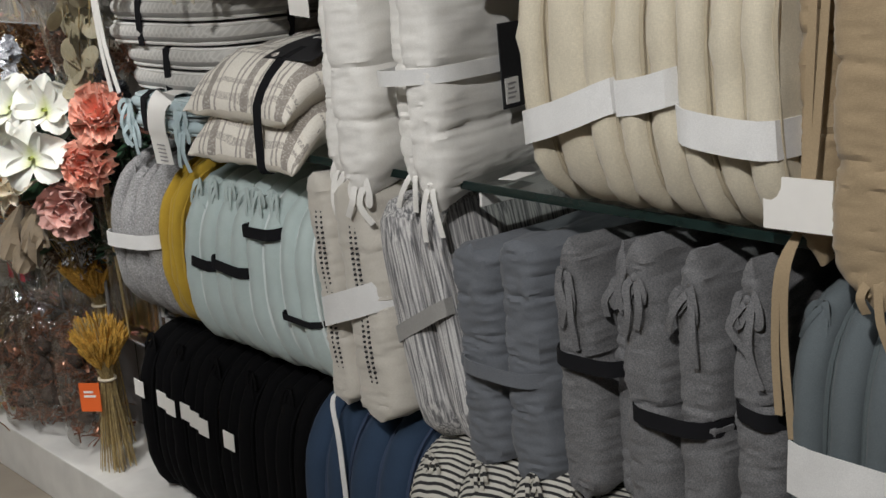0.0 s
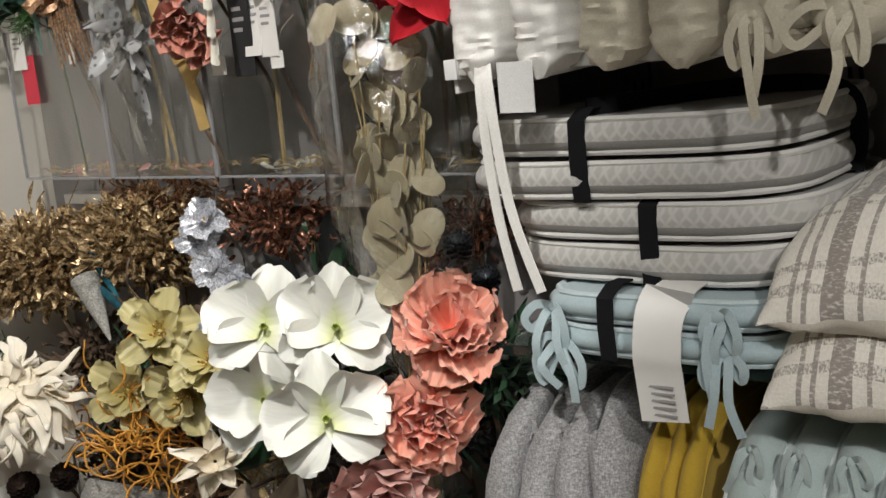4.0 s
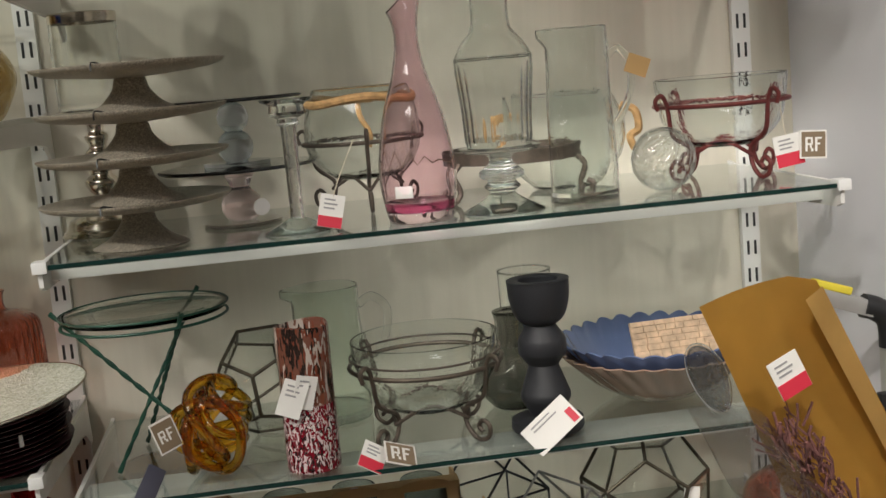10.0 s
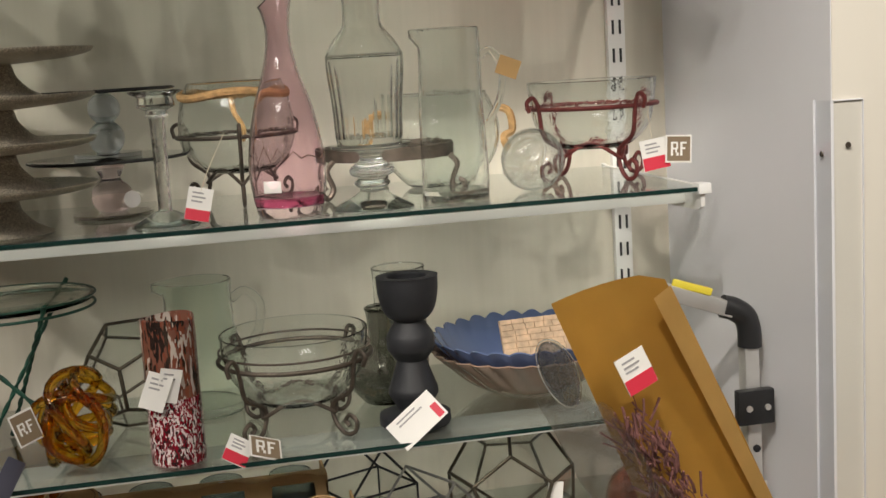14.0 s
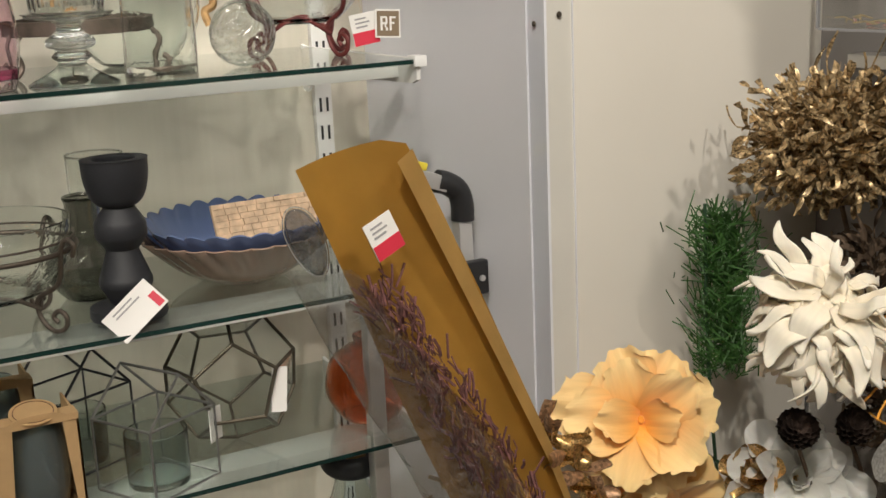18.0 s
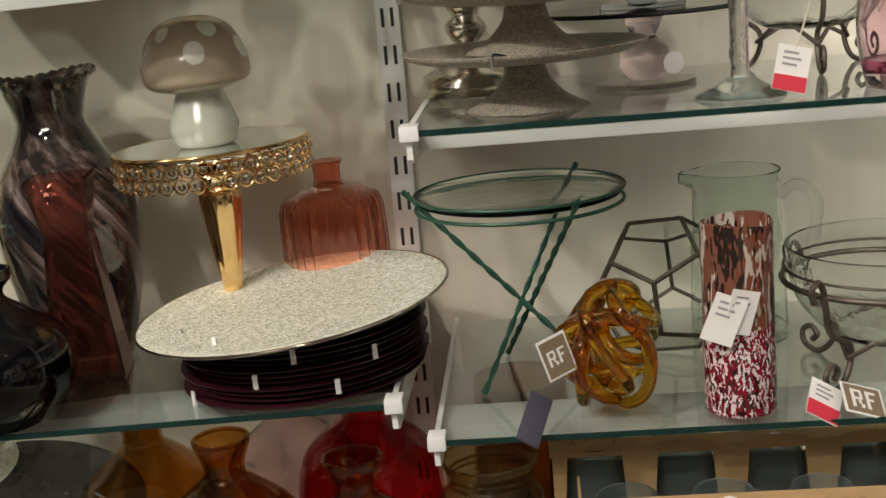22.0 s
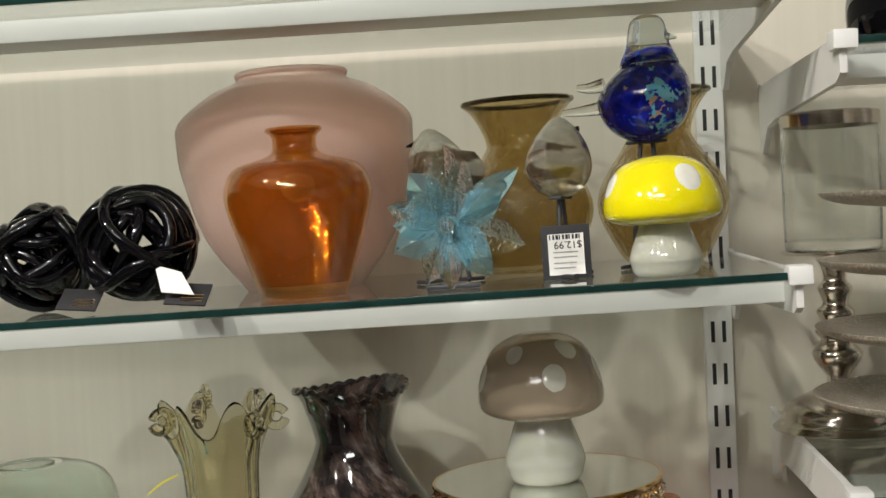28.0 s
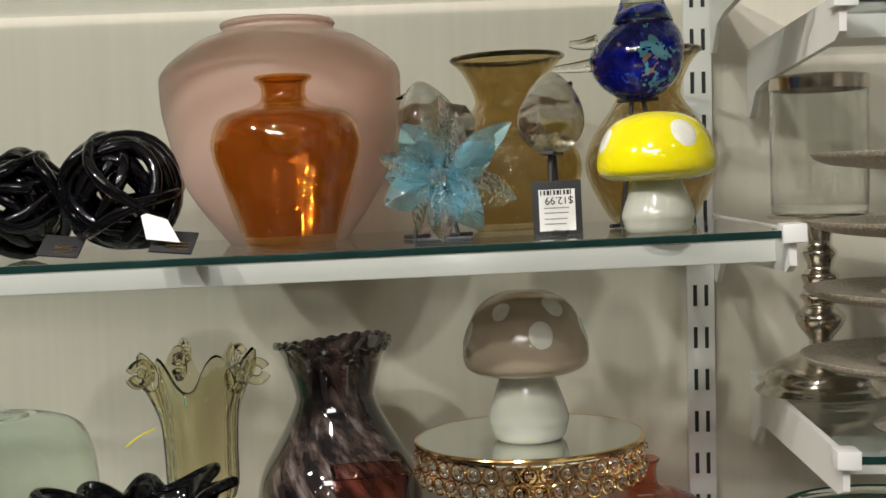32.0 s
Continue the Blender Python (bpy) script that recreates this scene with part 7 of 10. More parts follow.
def hug(covers, o, yw, w, mat):
    """A strap drawn tight round stacked cushions in the plane y = yw, from the top over the front and down."""
    P = sorted({(round(q.x, 4), round(q.z, 4)) for c, t in covers for q in (t.matrix_world @ v.co for v in c.data.vertices) if abs(q.y - yw) < 0.016})

    def half(pts):
        out = []
        for p in pts:
            while len(out) > 1 and (out[-1][0] - out[-2][0]) * (p[1] - out[-2][1]) - (out[-1][1] - out[-2][1]) * (p[0] - out[-2][0]) <= 0:
                out.pop()
            out.append(p)
        return out

    lower, upper = half(P), half(P[::-1])
    line = upper + [p for p in lower[1:] if p[0] < P[0][0] + 0.06]
    inv_ = o.matrix_world.inverted()
    c = (sum(p[0] for p in line) / len(line) + 0.08, sum(p[1] for p in line) / len(line))
    pts = []
    for x, z in line:
        d = Vector((x - c[0], 0, z - c[1])).normalized() * 0.003
        q = inv_ @ Vector((x + d.x, yw, z + d.z))
        if not pts or (q - pts[-1]).length > 0.012:
            pts.append(q)
    return part("strap", ribbon(pts, w, 0.0012, 3), mat, o)


bpy.context.view_layer.update()
hug([(t1.children[0], t1), (t2.children[0], t2)], t2, -2.482, 0.021, C_BAND)
hd = part("header_card", ribbon([(-0.115, -0.095, 0.106), (-0.05, -0.095, 0.120), (0.02, -0.095, 0.124), (0.10, -0.095, 0.116)], 0.155), M_BLKP2, t2, "folded black card header with white print")
sk = part("white_sticker", box(-0.062, -0.030, -0.115, -0.060, -0.0005, 0.0005), M_TAG, hd, "white price sticker", smooth=False)
sk.matrix_basis = pose(0, 0, 0.1222, 0, -4, 0) @ pose(0, 0, 0)
for k in range(4):
    part("printed_line", box(-0.010, 0.004, -0.060 - 0.017 * k, -0.050 - 0.017 * k, 0.1255, 0.1262), M_TAG, hd, smooth=False)
t3 = throw(1.72, -2.43, Z + 0.195, 0.20, 0.30, 0.062, C_PLAID, "oatmeal plaid scatter cushion on top of the pair", 11, 0.0)
t3.matrix_world = pose(1.935, -2.40, Z + 0.135, 0, 10, 0)

# upright white cushions
for yy, W, xf, zb, ln, tn, sd in ((-2.668, 0.062, 1.592, 1.092, 0, 12, 3), (-2.746, 0.118, 1.566, 1.082, -2, 14, 1), (-2.868, 0.070, 1.612, 1.098, -2, 8, 2), (-2.946, 0.100, 1.576, 1.090, -3, 9, 4)):
    p = roll(yy, zb, W, 0.42, 0.40, C_WHITE, "white cotton tufted cushion standing folded on the shelf", xf, lean=ln, pinch=(0.25 + 0.03 * (sd % 2), 0.52 - 0.02 * (sd % 3), 0.79), seed=sd, group="white cushions", amp=0.0048, soft=0.75, crease=0.18, deep=1.15, turn=tn)
    if sd in (1, 3):
        bow(p, -0.178, 0.0, 0.010, C_WHITE, 1.15, 60 + sd, 0.011)
    else:
        ties(p, -0.178, 0.0, 0.012, C_WHITE, 0.09, 60 + sd)
band(p, -0.058, 0.115, -0.190, 0.17, 0.195, 0.026, C_WBAND, -0.03, "white_strap", e=4)
bt = part("swing_tag", box(-0.055, 0.085, -0.0668, -0.0648, 0.120, 0.265, 0.0006), M_BLKP2, p, "black card tag with a white label", smooth=False)
part("white_label", box(-0.048, -0.008, -0.0682, -0.0672, 0.128, 0.172), M_TAG, bt, smooth=False)
for k in range(4):
    part("printed_line", box(-0.042, -0.022 + 0.005 * (k % 2), -0.0690, -0.0685, 0.137 + 0.008 * k, 0.140 + 0.008 * k), M_INKG, bt, smooth=False)
part("paper_tag", box(-0.135, -0.075, -0.135, -0.100, 0.016, 0.0175), M_TAG, p, "crumpled white care label on the shelf", smooth=False)
wt = part("paper_tag", ribbon([(0, 0, 0.07), (-0.004, 0.004, 0.03), (0.0, 0.0, -0.02), (0.006, 0.004, -0.05)], 0.042), M_TAG, bpy.data.objects["cushion"], "white paper tag")
wt.matrix_basis = pose(-0.205, 0.055, 0.335, 0, 0, 0)
# cream pads in bundles
yy, k = -3.222, 0
for b, Ts in ((0, (0.045, 0.078, 0.050)), (1, (0.050, 0.054)), (2, (0.046, 0.052, 0.050))):
    y0 = yy
    for i, T in enumerate(Ts):
        p = seat_pad(yy - T / 2, Z + 0.004, 0.37, 0.385, T, C_CREAM, "cream slub seat pad in a banded bundle", lean=-5, xf=1.578 + 0.007 * (i % 2), seed=20 + k, group="cream seat pads", name="seat_pad", e=3.4, amp=0.006)
        yy -= T + 0.001
        k += 1
    band(p, (y0 - p.location.y) + 0.004, (yy - p.location.y) - 0.002, -0.194, 0.19, (0.150, 0.185, 0.145)[b], 0.050, C_WBAND, (-0.26, -0.14, 0.16)[b], "white_band", 0.004, e=9)
for i, (yy, W, xf, zb) in enumerate(((-3.672, 0.075, 1.615, 1.10), (-3.782, 0.150, 1.555, 1.075), (-3.93, 0.14, 1.57, 1.08))):
    p = roll(yy, zb, W, 0.44, 0.36, C_BEIGE, "tan cotton tufted cushion standing on the shelf", xf, -2, (0.34, 0.62, 0.86), seed=30 + i, group="tan cushions", soft=0.4, amp=0.004)
    if i == 0:
        for s_ in (0, 1):
            part("long_tie", ribbon([(-0.195, -0.012 - 0.02 * s_, 0.42), (-0.205, -0.012 - 0.016 * s_, 0.28), (-0.206, -0.006 - 0.012 * s_, 0.16), (-0.212, -0.006 - 0.008 * s_, 0.09)], 0.011), C_BEIGE, p)
        part("paper_label", box(-0.216, -0.213, -0.046, 0.052, 0.030, 0.098), M_TAG, p, "white printed paper label", smooth=False)
        for s_ in (0, 1):
            part("long_tie", ribbon([(-0.185, 0.02, 0.02), (-0.207, 0.026 + 0.01 * s_, -0.03), (-0.205, 0.030 + 0.014 * s_, -0.13), (-0.201, 0.022 + 0.020 * s_, -0.26 + 0.03 * s_)], 0.011), C_BEIGE, p)
    else:
        bow(p, -0.165, 0, 0.02, C_BEIGE, 0.9, 70 + i, 0.010)

# standing pads on the shelf below
Z = 0.622
jb = thing("cushion_bundle", 1.77, -1.905, Z, "grey marl bundle of cushions tied with a white band", "cushion", rx=1)
for k in range(4):
    bm = superpad(0.33, 0.385, 0.058, 2.5)
    wrinkle(bm, 0.007, 26, 41 + k)
    wrinkle(bm, 0.003, 70, 44 + k)
    for v in bm.verts:
        v.co.z += 0.200
        v.co.y += -0.0825 + 0.055 * k
        up = max(0.0, (v.co.z - 0.27) / 0.12)
        v.co.y *= 1 - 0.30 * min(1.0, up) ** 1.5
        v.co.z += 0.012 * math.sin(2.3 * k + 1) * min(1.0, up)
    lo = min(v.co.z for v in bm.verts)
    for v in bm.verts:
        v.co.z -= lo - 0.002
    part("fold", bm, C_JUTE, jb)
band(jb, -0.126, 0.126, -0.186, 0.17, 0.222, 0.034, C_WBAND, -0.10, "white_band", e=5)
for k in range(3):
    bow(jb, -0.115, -0.055 + 0.055 * k, 0.375, C_JUTE, 0.9, 180 + k, 0.007)
for i, yy in enumerate((-2.045, -2.070, -2.096)):
    seat_pad(yy, Z + 0.02, 0.35, 0.39, 0.028, C_MUSTARD, "mustard yellow cotton seat pad standing on edge", 1, 1.605 + 0.006 * (i % 2), seed=45 + i, group="mustard seat pads", bows=False, e=2.6, amp=0.007)
for b, (yl, T, ln, bz, tilt) in enumerate(((-2.130, 0.0575, 3, 0.212, 0.02), (-2.247, 0.066, 2, 0.220, 0.03), (-2.399, 0.054, -3, 0.315, 0.02), (-2.528, 0.058, -8, 0.160, 0.16))):
    for i in range(2):
        p = seat_pad(yl - T * (i + 0.5), Z + 0.004, 0.36, 0.40, T * 0.98, C_MINT, "mint green cotton seat pad standing in a strapped pair", ln, 1.598 + 0.005 * ((i + b) % 2), seed=50 + 2 * b + i, group="mint seat pads", e=2.7, bows=b < 3)
    band(p, -T * 0.5 - 0.002, T * 1.5 + 0.002, -0.1835, 0.17, bz, 0.024 if b < 3 else 0.013, C_BAND, tilt, e=9)
part("white_tie", ribbon([(-0.15, -0.02, 0.012), (-0.185, -0.03, -0.004), (-0.196, -0.045, -0.09), (-0.190, -0.02, -0.30)], 0.013), C_WBAND, p)
for i, (yy, W) in enumerate(((-2.672, 0.092), (-2.788, 0.145))):
    p = roll(yy, Z + 0.012, W, 0.44, 0.35, C_LINEN, "natural linen cushion with a dotted stitched stripe", 1.60 - 0.012 * i, -6, (0.30, 0.50, 0.72), seed=61 + i, group="linen cushions", amp=0.004, crease=0.25, deep=0.6)
    for k in range(40):
        for sy in (-0.0075, 0.0075):
            t_ = k / 39
            part("stitch", box(-0.0025, 0.0025, -0.0016, 0.0016, -0.0021, 0.0021), M_INK, p, smooth=False).matrix_basis = pose(-0.1785 + 0.020 * abs(2 * t_ - 1) ** 5 + 0.006 * math.exp(-((t_ - 0.48) / 0.10) ** 2), sy - 0.006, 0.030 + 0.0099 * k)
    if i:
        band(p, -0.074, 0.160, -0.172, 0.17, 0.215, 0.058, C_WBAND, -0.26, "white_band", e=3.6)
for i, (yy, T) in enumerate(((-2.945, 0.088), (-3.022, 0.06))):
    p = seat_pad(yy, Z + 0.012, 0.38, 0.43, T, C_RUG, "grey and white striped woven mat, folded and leaning", -14, 1.602 + 0.012 * i, seed=65 + i, group="striped mats", bows=False, e=7, name="woven_mat", amp=0.003)
    if i == 0:
        band(p, -0.105, 0.047, -0.192, 0.18, 0.215, 0.030, C_GREYPAD, -0.30, "grey_band", e=12)
        part("barcode_label", box(0.03, 0.11, -T / 2 - 0.014, -T / 2 - 0.012, 0.24, 0.33), M_TAG, p, "white printed label with red marks", smooth=False)
DK = ((-3.072, 0.118, 1.588, 0.375), (-3.186, 0.112, 1.582, 0.395), (-3.284, 0.102, 1.598, 0.405), (-3.362, 0.072, 1.632, 0.40), (-3.424, 0.104, 1.588, 0.42), (-3.514, 0.090, 1.592, 0.41), (-3.604, 0.088, 1.60, 0.41))
for i, (yy, W, xf, H) in enumerate(DK):
    p = roll(yy, Z + 0.008 + 0.004 * i, W, H, 0.34, C_DARK if i < 2 else C_DARKMARL, "dark grey cotton cushion standing folded in a strapped pair" if i < 2 else "dark grey marl cushion standing in a strapped pair", xf, -3, (0.30, 0.56, 0.80) if i < 2 else ((0.55, 0.55, 0.55, 0.55, 0.42, 0.42, 0.52)[i],), seed=90 + i, group="dark grey cushions", amp=0.005, crease=0.35, deep=0.7 if i < 2 else 1.3, neck=0.0 if i < 2 else 0.62)
    if i in (1, 3, 5):
        band(p, -W * 0.46, W * 0.5 + (0.105, 0.095, 0.088)[i // 2], -0.172 - (0.034 if i == 3 else 0), 0.17, (0.178, 0.225, 0.165)[i // 2], 0.025, C_BAND if i > 1 else C_DARK, 0.03, e=4)
    elif i == 6:
        band(p, -0.042, 0.04, -0.165, 0.17, 0.20, 0.024, C_BAND, 0.25, e=3.5)
    if i > 1:
        bow(p, -0.168, 0.0, H - 0.045, C_DARKMARL, 1.15, 95 + i, 0.010)
for i in range(6):
    p = seat_pad(-3.678 - 0.052 * i, Z + 0.004, 0.36, 0.41, 0.05, C_TEAL, "slate teal cotton seat pad standing in a banded bundle", 0, 1.60 + 0.004 * (i % 2), seed=100 + i, group="slate teal seat pads", e=3.2, bows=i % 2 == 0)
band(p, -0.03, 0.29, -0.190, 0.18, 0.175, 0.075, C_WBAND, 0.0, "white_band", e=12)

# bottom row on the deck
Z = 0.172
for i in range(14):
    p = seat_pad(-1.868 - 0.0475 * i, Z, 0.36, 0.43, 0.046, C_BLACK, "black velvet seat pad standing on the base deck", 1.5, 1.60 + 0.006 * ((i * 5) % 3), seed=110 + i, group="black seat pads", e=3.2, bows=i % 3 == 0)
    if i in (0, 2, 3, 4, 5, 6, 8):
        part("white_label", box(-0.2005, -0.1985, -0.021, 0.021, 0.270 - 0.004 * i, 0.312 - 0.004 * i, 0.0005), M_TAG, p, smooth=False)
for i, (yy, T) in enumerate(((-2.562, 0.072), (-2.636, 0.072), (-2.716, 0.084), (-2.803, 0.084), (-2.888, 0.080))):
    p = seat_pad(yy, Z, 0.37, 0.44 + 0.012 * (i % 2), T, C_NAVY, "navy blue cotton seat pad standing on the base deck", 0, 1.595, seed=130 + i, group="navy seat pads", e=2.4, bows=False)
    part("white_label", box(-0.203, -0.201, -0.03, 0.03, 0.02, 0.11, 0.0005), C_WBAND, p, smooth=False)
for i in range(5):
    p = seat_pad(-2.985 - 0.125 * i, Z, 0.40, 0.45 + 0.02 * (i % 3), 0.118, C_TICK, "black and white ticking stripe cushion on the base deck", -4, 1.545, seed=140 + i, group="ticking cushions", e=3, amp=0.008)

# hanging pillows on the shelf above
Z = 1.477
for i in range(6):
    yy = -1.868 - 0.091 * i
    p = roll(yy, Z - 0.014, 0.091, 0.40, 0.39, C_WHITE if i < 2 else cloth("ivory_cotton", (0.60, 0.55, 0.43), 800) if i == 2 else MATS["ivory_cotton"], "ivory cotton pillow standing on the upper shelf", 1.585, 1, (0.45, 0.8), seed=150 + i, group="ivory pillows")
    if i == 0:
        for s_ in (0, 1):
            part("long_tie", ribbon([(-0.17, -0.01, 0.03), (-0.196, -0.012 - 0.012 * s_, -0.01), (-0.194, -0.02 - 0.02 * s_, -0.16), (-0.19, -0.04 - 0.035 * s_, -0.27)], 0.013), C_WHITE, p)
        part("care_label", box(-0.197, -0.195, -0.09, -0.04, -0.05, 0.01), C_WBAND, p, smooth=False)
    if i > 3:
        bow(p, -0.186, 0.0, 0.035, MATS["ivory_cotton"], 1.05, 160 + i, 0.009, 2.4)
for i in range(12):
    yy = -2.46 - 0.12 * i
    roll(yy, Z, 0.115, 0.38, 0.37, (C_WHITE, C_CREAM, C_WHITE)[i % 3], "pale cotton pillow standing on the upper shelf", 1.62, 1, (0.45, 0.8), seed=170 + i, group="ivory pillows")

# ---- the flower wall ----
def petal_mat(name, inner, outer, length, rough=0.75, sheen=0.3, vein=0.0, trans=0.0):
    """A petal shaded from its base to its tip, with fine veins along it."""
    n = Nodes(name)
    c = n.t.nodes.new("ShaderNodeTexCoord")
    sp = n.t.nodes.new("ShaderNodeSeparateXYZ")
    n.link(c, "Object", sp, "Vector")
    mr = n.add("ShaderNodeMapRange", From_Min=0.0, From_Max=length)
    n.link(sp, "X", mr, "Value")
    mid = [(a + b) / 2 for a, b in zip(inner, outer)]
    r = n.ramp([(0.1, inner), (0.45, mid), (0.85, outer)])
    n.link(mr, 0, r, "Fac")
    mp = n.coord((14, 170, 60))
    v = n.add("ShaderNodeTexNoise", Scale=1.0, Detail=3.0)
    n.link(mp, 0, v, "Vector")
    mix = n.t.nodes.new("ShaderNodeMix")
    mix.data_type, mix.blend_type, mix.inputs["Factor"].default_value = "RGBA", "MULTIPLY", 0.25 + vein
    g = n.ramp([(0.35, (0.72, 0.72, 0.72)), (0.65, (1, 1, 1))])
    n.link(v, "Fac", g, "Fac"), n.link(r, "Color", mix, "A"), n.link(g, "Color", mix, "B"), n.link(mix, "Result", n.b, "Base Color")
    n.bump(v, "Fac", 0.35, 0.002)
    return n.set(Roughness=rough, Sheen_Weight=sheen, Subsurface_Weight=0.15, Subsurface_Radius=(0.01, 0.008, 0.006), Transmission_Weight=trans)


M_ACRYL = film_mat("acrylic_sheet", (0.955, 0.955, 0.952), 0.075, 0.16, 0.05, 9)
M_ACEDGE = plain("acrylic_edge", (0.30, 0.30, 0.31), 0.2, vary=0.1, bump=0.0)
M_CELLO = film_mat("cellophane", (0.975, 0.975, 0.97), 0.15, 0.06, 1.0, 34)
M_FELT = petal_mat("cream_felt", (0.86, 0.77, 0.60), (0.93, 0.88, 0.76), 0.10, 0.95, 0.1)
M_PEACH = petal_mat("peach_silk", (0.95, 0.40, 0.04), (0.97, 0.70, 0.32), 0.10, 0.7, 0.4)
M_ORCHID = petal_mat("white_orchid_silk", (0.72, 0.76, 0.42), (0.84, 0.84, 0.77), 0.030, 0.6, 0.2)
M_CORAL = petal_mat("coral_silk", (0.78, 0.20, 0.12), (0.88, 0.44, 0.32), 0.07, 0.7, 0.4)
M_PINKS = petal_mat("dusty_pink_silk", (0.60, 0.26, 0.22), (0.72, 0.42, 0.36), 0.07, 0.75, 0.4)
M_POIN = petal_mat("red_velvet_petal", (0.30, 0.002, 0.008), (0.46, 0.004, 0.014), 0.09, 0.95, 0.1)
M_RUST = petal_mat("rust_glitter_petal", (0.42, 0.12, 0.07), (0.58, 0.24, 0.17), 0.05, 0.55, 0.3)
M_WHITEP = petal_mat("sheer_white_petal", (0.72, 0.70, 0.60), (0.82, 0.81, 0.76), 0.06, 0.4, 0.2, trans=0.25)
M_GOLDP = glitter("gold_glitter_leaf", (0.62, 0.40, 0.16))
M_BUSH = glitter("antique_gold_foil", (0.50, 0.36, 0.19), 0.30, 260, 0.5, 0.4)
M_OLIVEP = petal_mat("olive_gold_petal", (0.42, 0.34, 0.07), (0.56, 0.50, 0.24), 0.05, 0.45, 0.3)
M_SILVP = glitter("silver_glitter_petal", (0.74, 0.76, 0.82), 0.5, 420, 0.5, 0.35)
M_SILVC = glitter("dark_silver_cone", (0.20, 0.21, 0.23), 0.3, 300)
M_BROWNL = glitter("rose_gold_leaf", (0.42, 0.25, 0.14), 0.45, 260, 0.55, 0.42)
M_BROWNS = plain("brown_dried_stem", (0.12, 0.08, 0.05), 0.8, vary=0.35, scale=60)
M_COPPER = glitter("copper_glitter_twig", (0.34, 0.16, 0.10), 0.2, 300, 0.6, 0.35)
M_LEAFG = petal_mat("dark_green_leaf", (0.02, 0.06, 0.025), (0.03, 0.085, 0.045), 0.12, 0.45, 0.1, 0.3)
M_LEAFB = petal_mat("black_green_leaf", (0.010, 0.012, 0.012), (0.018, 0.022, 0.024), 0.12, 0.35, 0.1, 0.3)
M_BLUEG = petal_mat("blue_green_leaf", (0.05, 0.13, 0.10), (0.14, 0.26, 0.22), 0.10, 0.6, 0.2, 0.2)
M_OLIVEL = petal_mat("olive_green_leaf", (0.07, 0.085, 0.025), (0.14, 0.16, 0.05), 0.10, 0.6, 0.2, 0.2)
M_EUC = petal_mat("eucalyptus_leaf", (0.05, 0.13, 0.07), (0.12, 0.22, 0.15), 0.04, 0.6, 0.2, 0.2)
M_NEEDLE = plain("pine_needle", (0.030, 0.095, 0.014), 0.6, vary=0.3, scale=80, bump=0)
M_PATCH = dotted("grey_patched_leaf", (0.34, 0.34, 0.335), (0.10, 0.10, 0.105), 60.0, 0.30, 0.7)
M_COIN = petal_mat("dried_coin_pod", (0.52, 0.46, 0.30), (0.66, 0.61, 0.42), 0.04, 0.55, 0.2, 0.2, 0.15)
M_STEM = plain("straw_stem", (0.40, 0.30, 0.13), 0.75, vary=0.3, scale=90)
M_WHEAT = plain("dyed_wheat", (0.50, 0.29, 0.045), 0.8, vary=0.35, scale=140, bump=0.3)
M_CURL = plain("orange_wood_curl", (0.62, 0.29, 0.04), 0.6, vary=0.25, scale=60)
M_CONE = plain("pine_cone_scale", (0.055, 0.035, 0.025), 0.7, vary=0.4, scale=80)
M_BURLAP = cloth("grey_burlap", (0.34, 0.33, 0.30), 420, 0.4)
M_RIBBON = plain("gold_satin_ribbon", (0.62, 0.42, 0.14), 0.35, metal=0.3, vary=0.15, scale=40, sheen=0.4)
M_FEATH = plain("teal_feather", (0.012, 0.10, 0.14), 0.6, vary=0.3, scale=60)
M_DRIED = plain("dried_mauve_flower", (0.16, 0.065, 0.058), 0.9, vary=0.45, scale=70, bump=0.3)
M_BEIGEL = petal_mat("beige_dried_leaf", (0.26, 0.20, 0.13), (0.40, 0.33, 0.24), 0.14, 0.7, 0.3, 0.3)
M_ORTAG = plain("orange_card", (0.75, 0.13, 0.02), 0.6, vary=0.05)
RNG = random.Random(71)


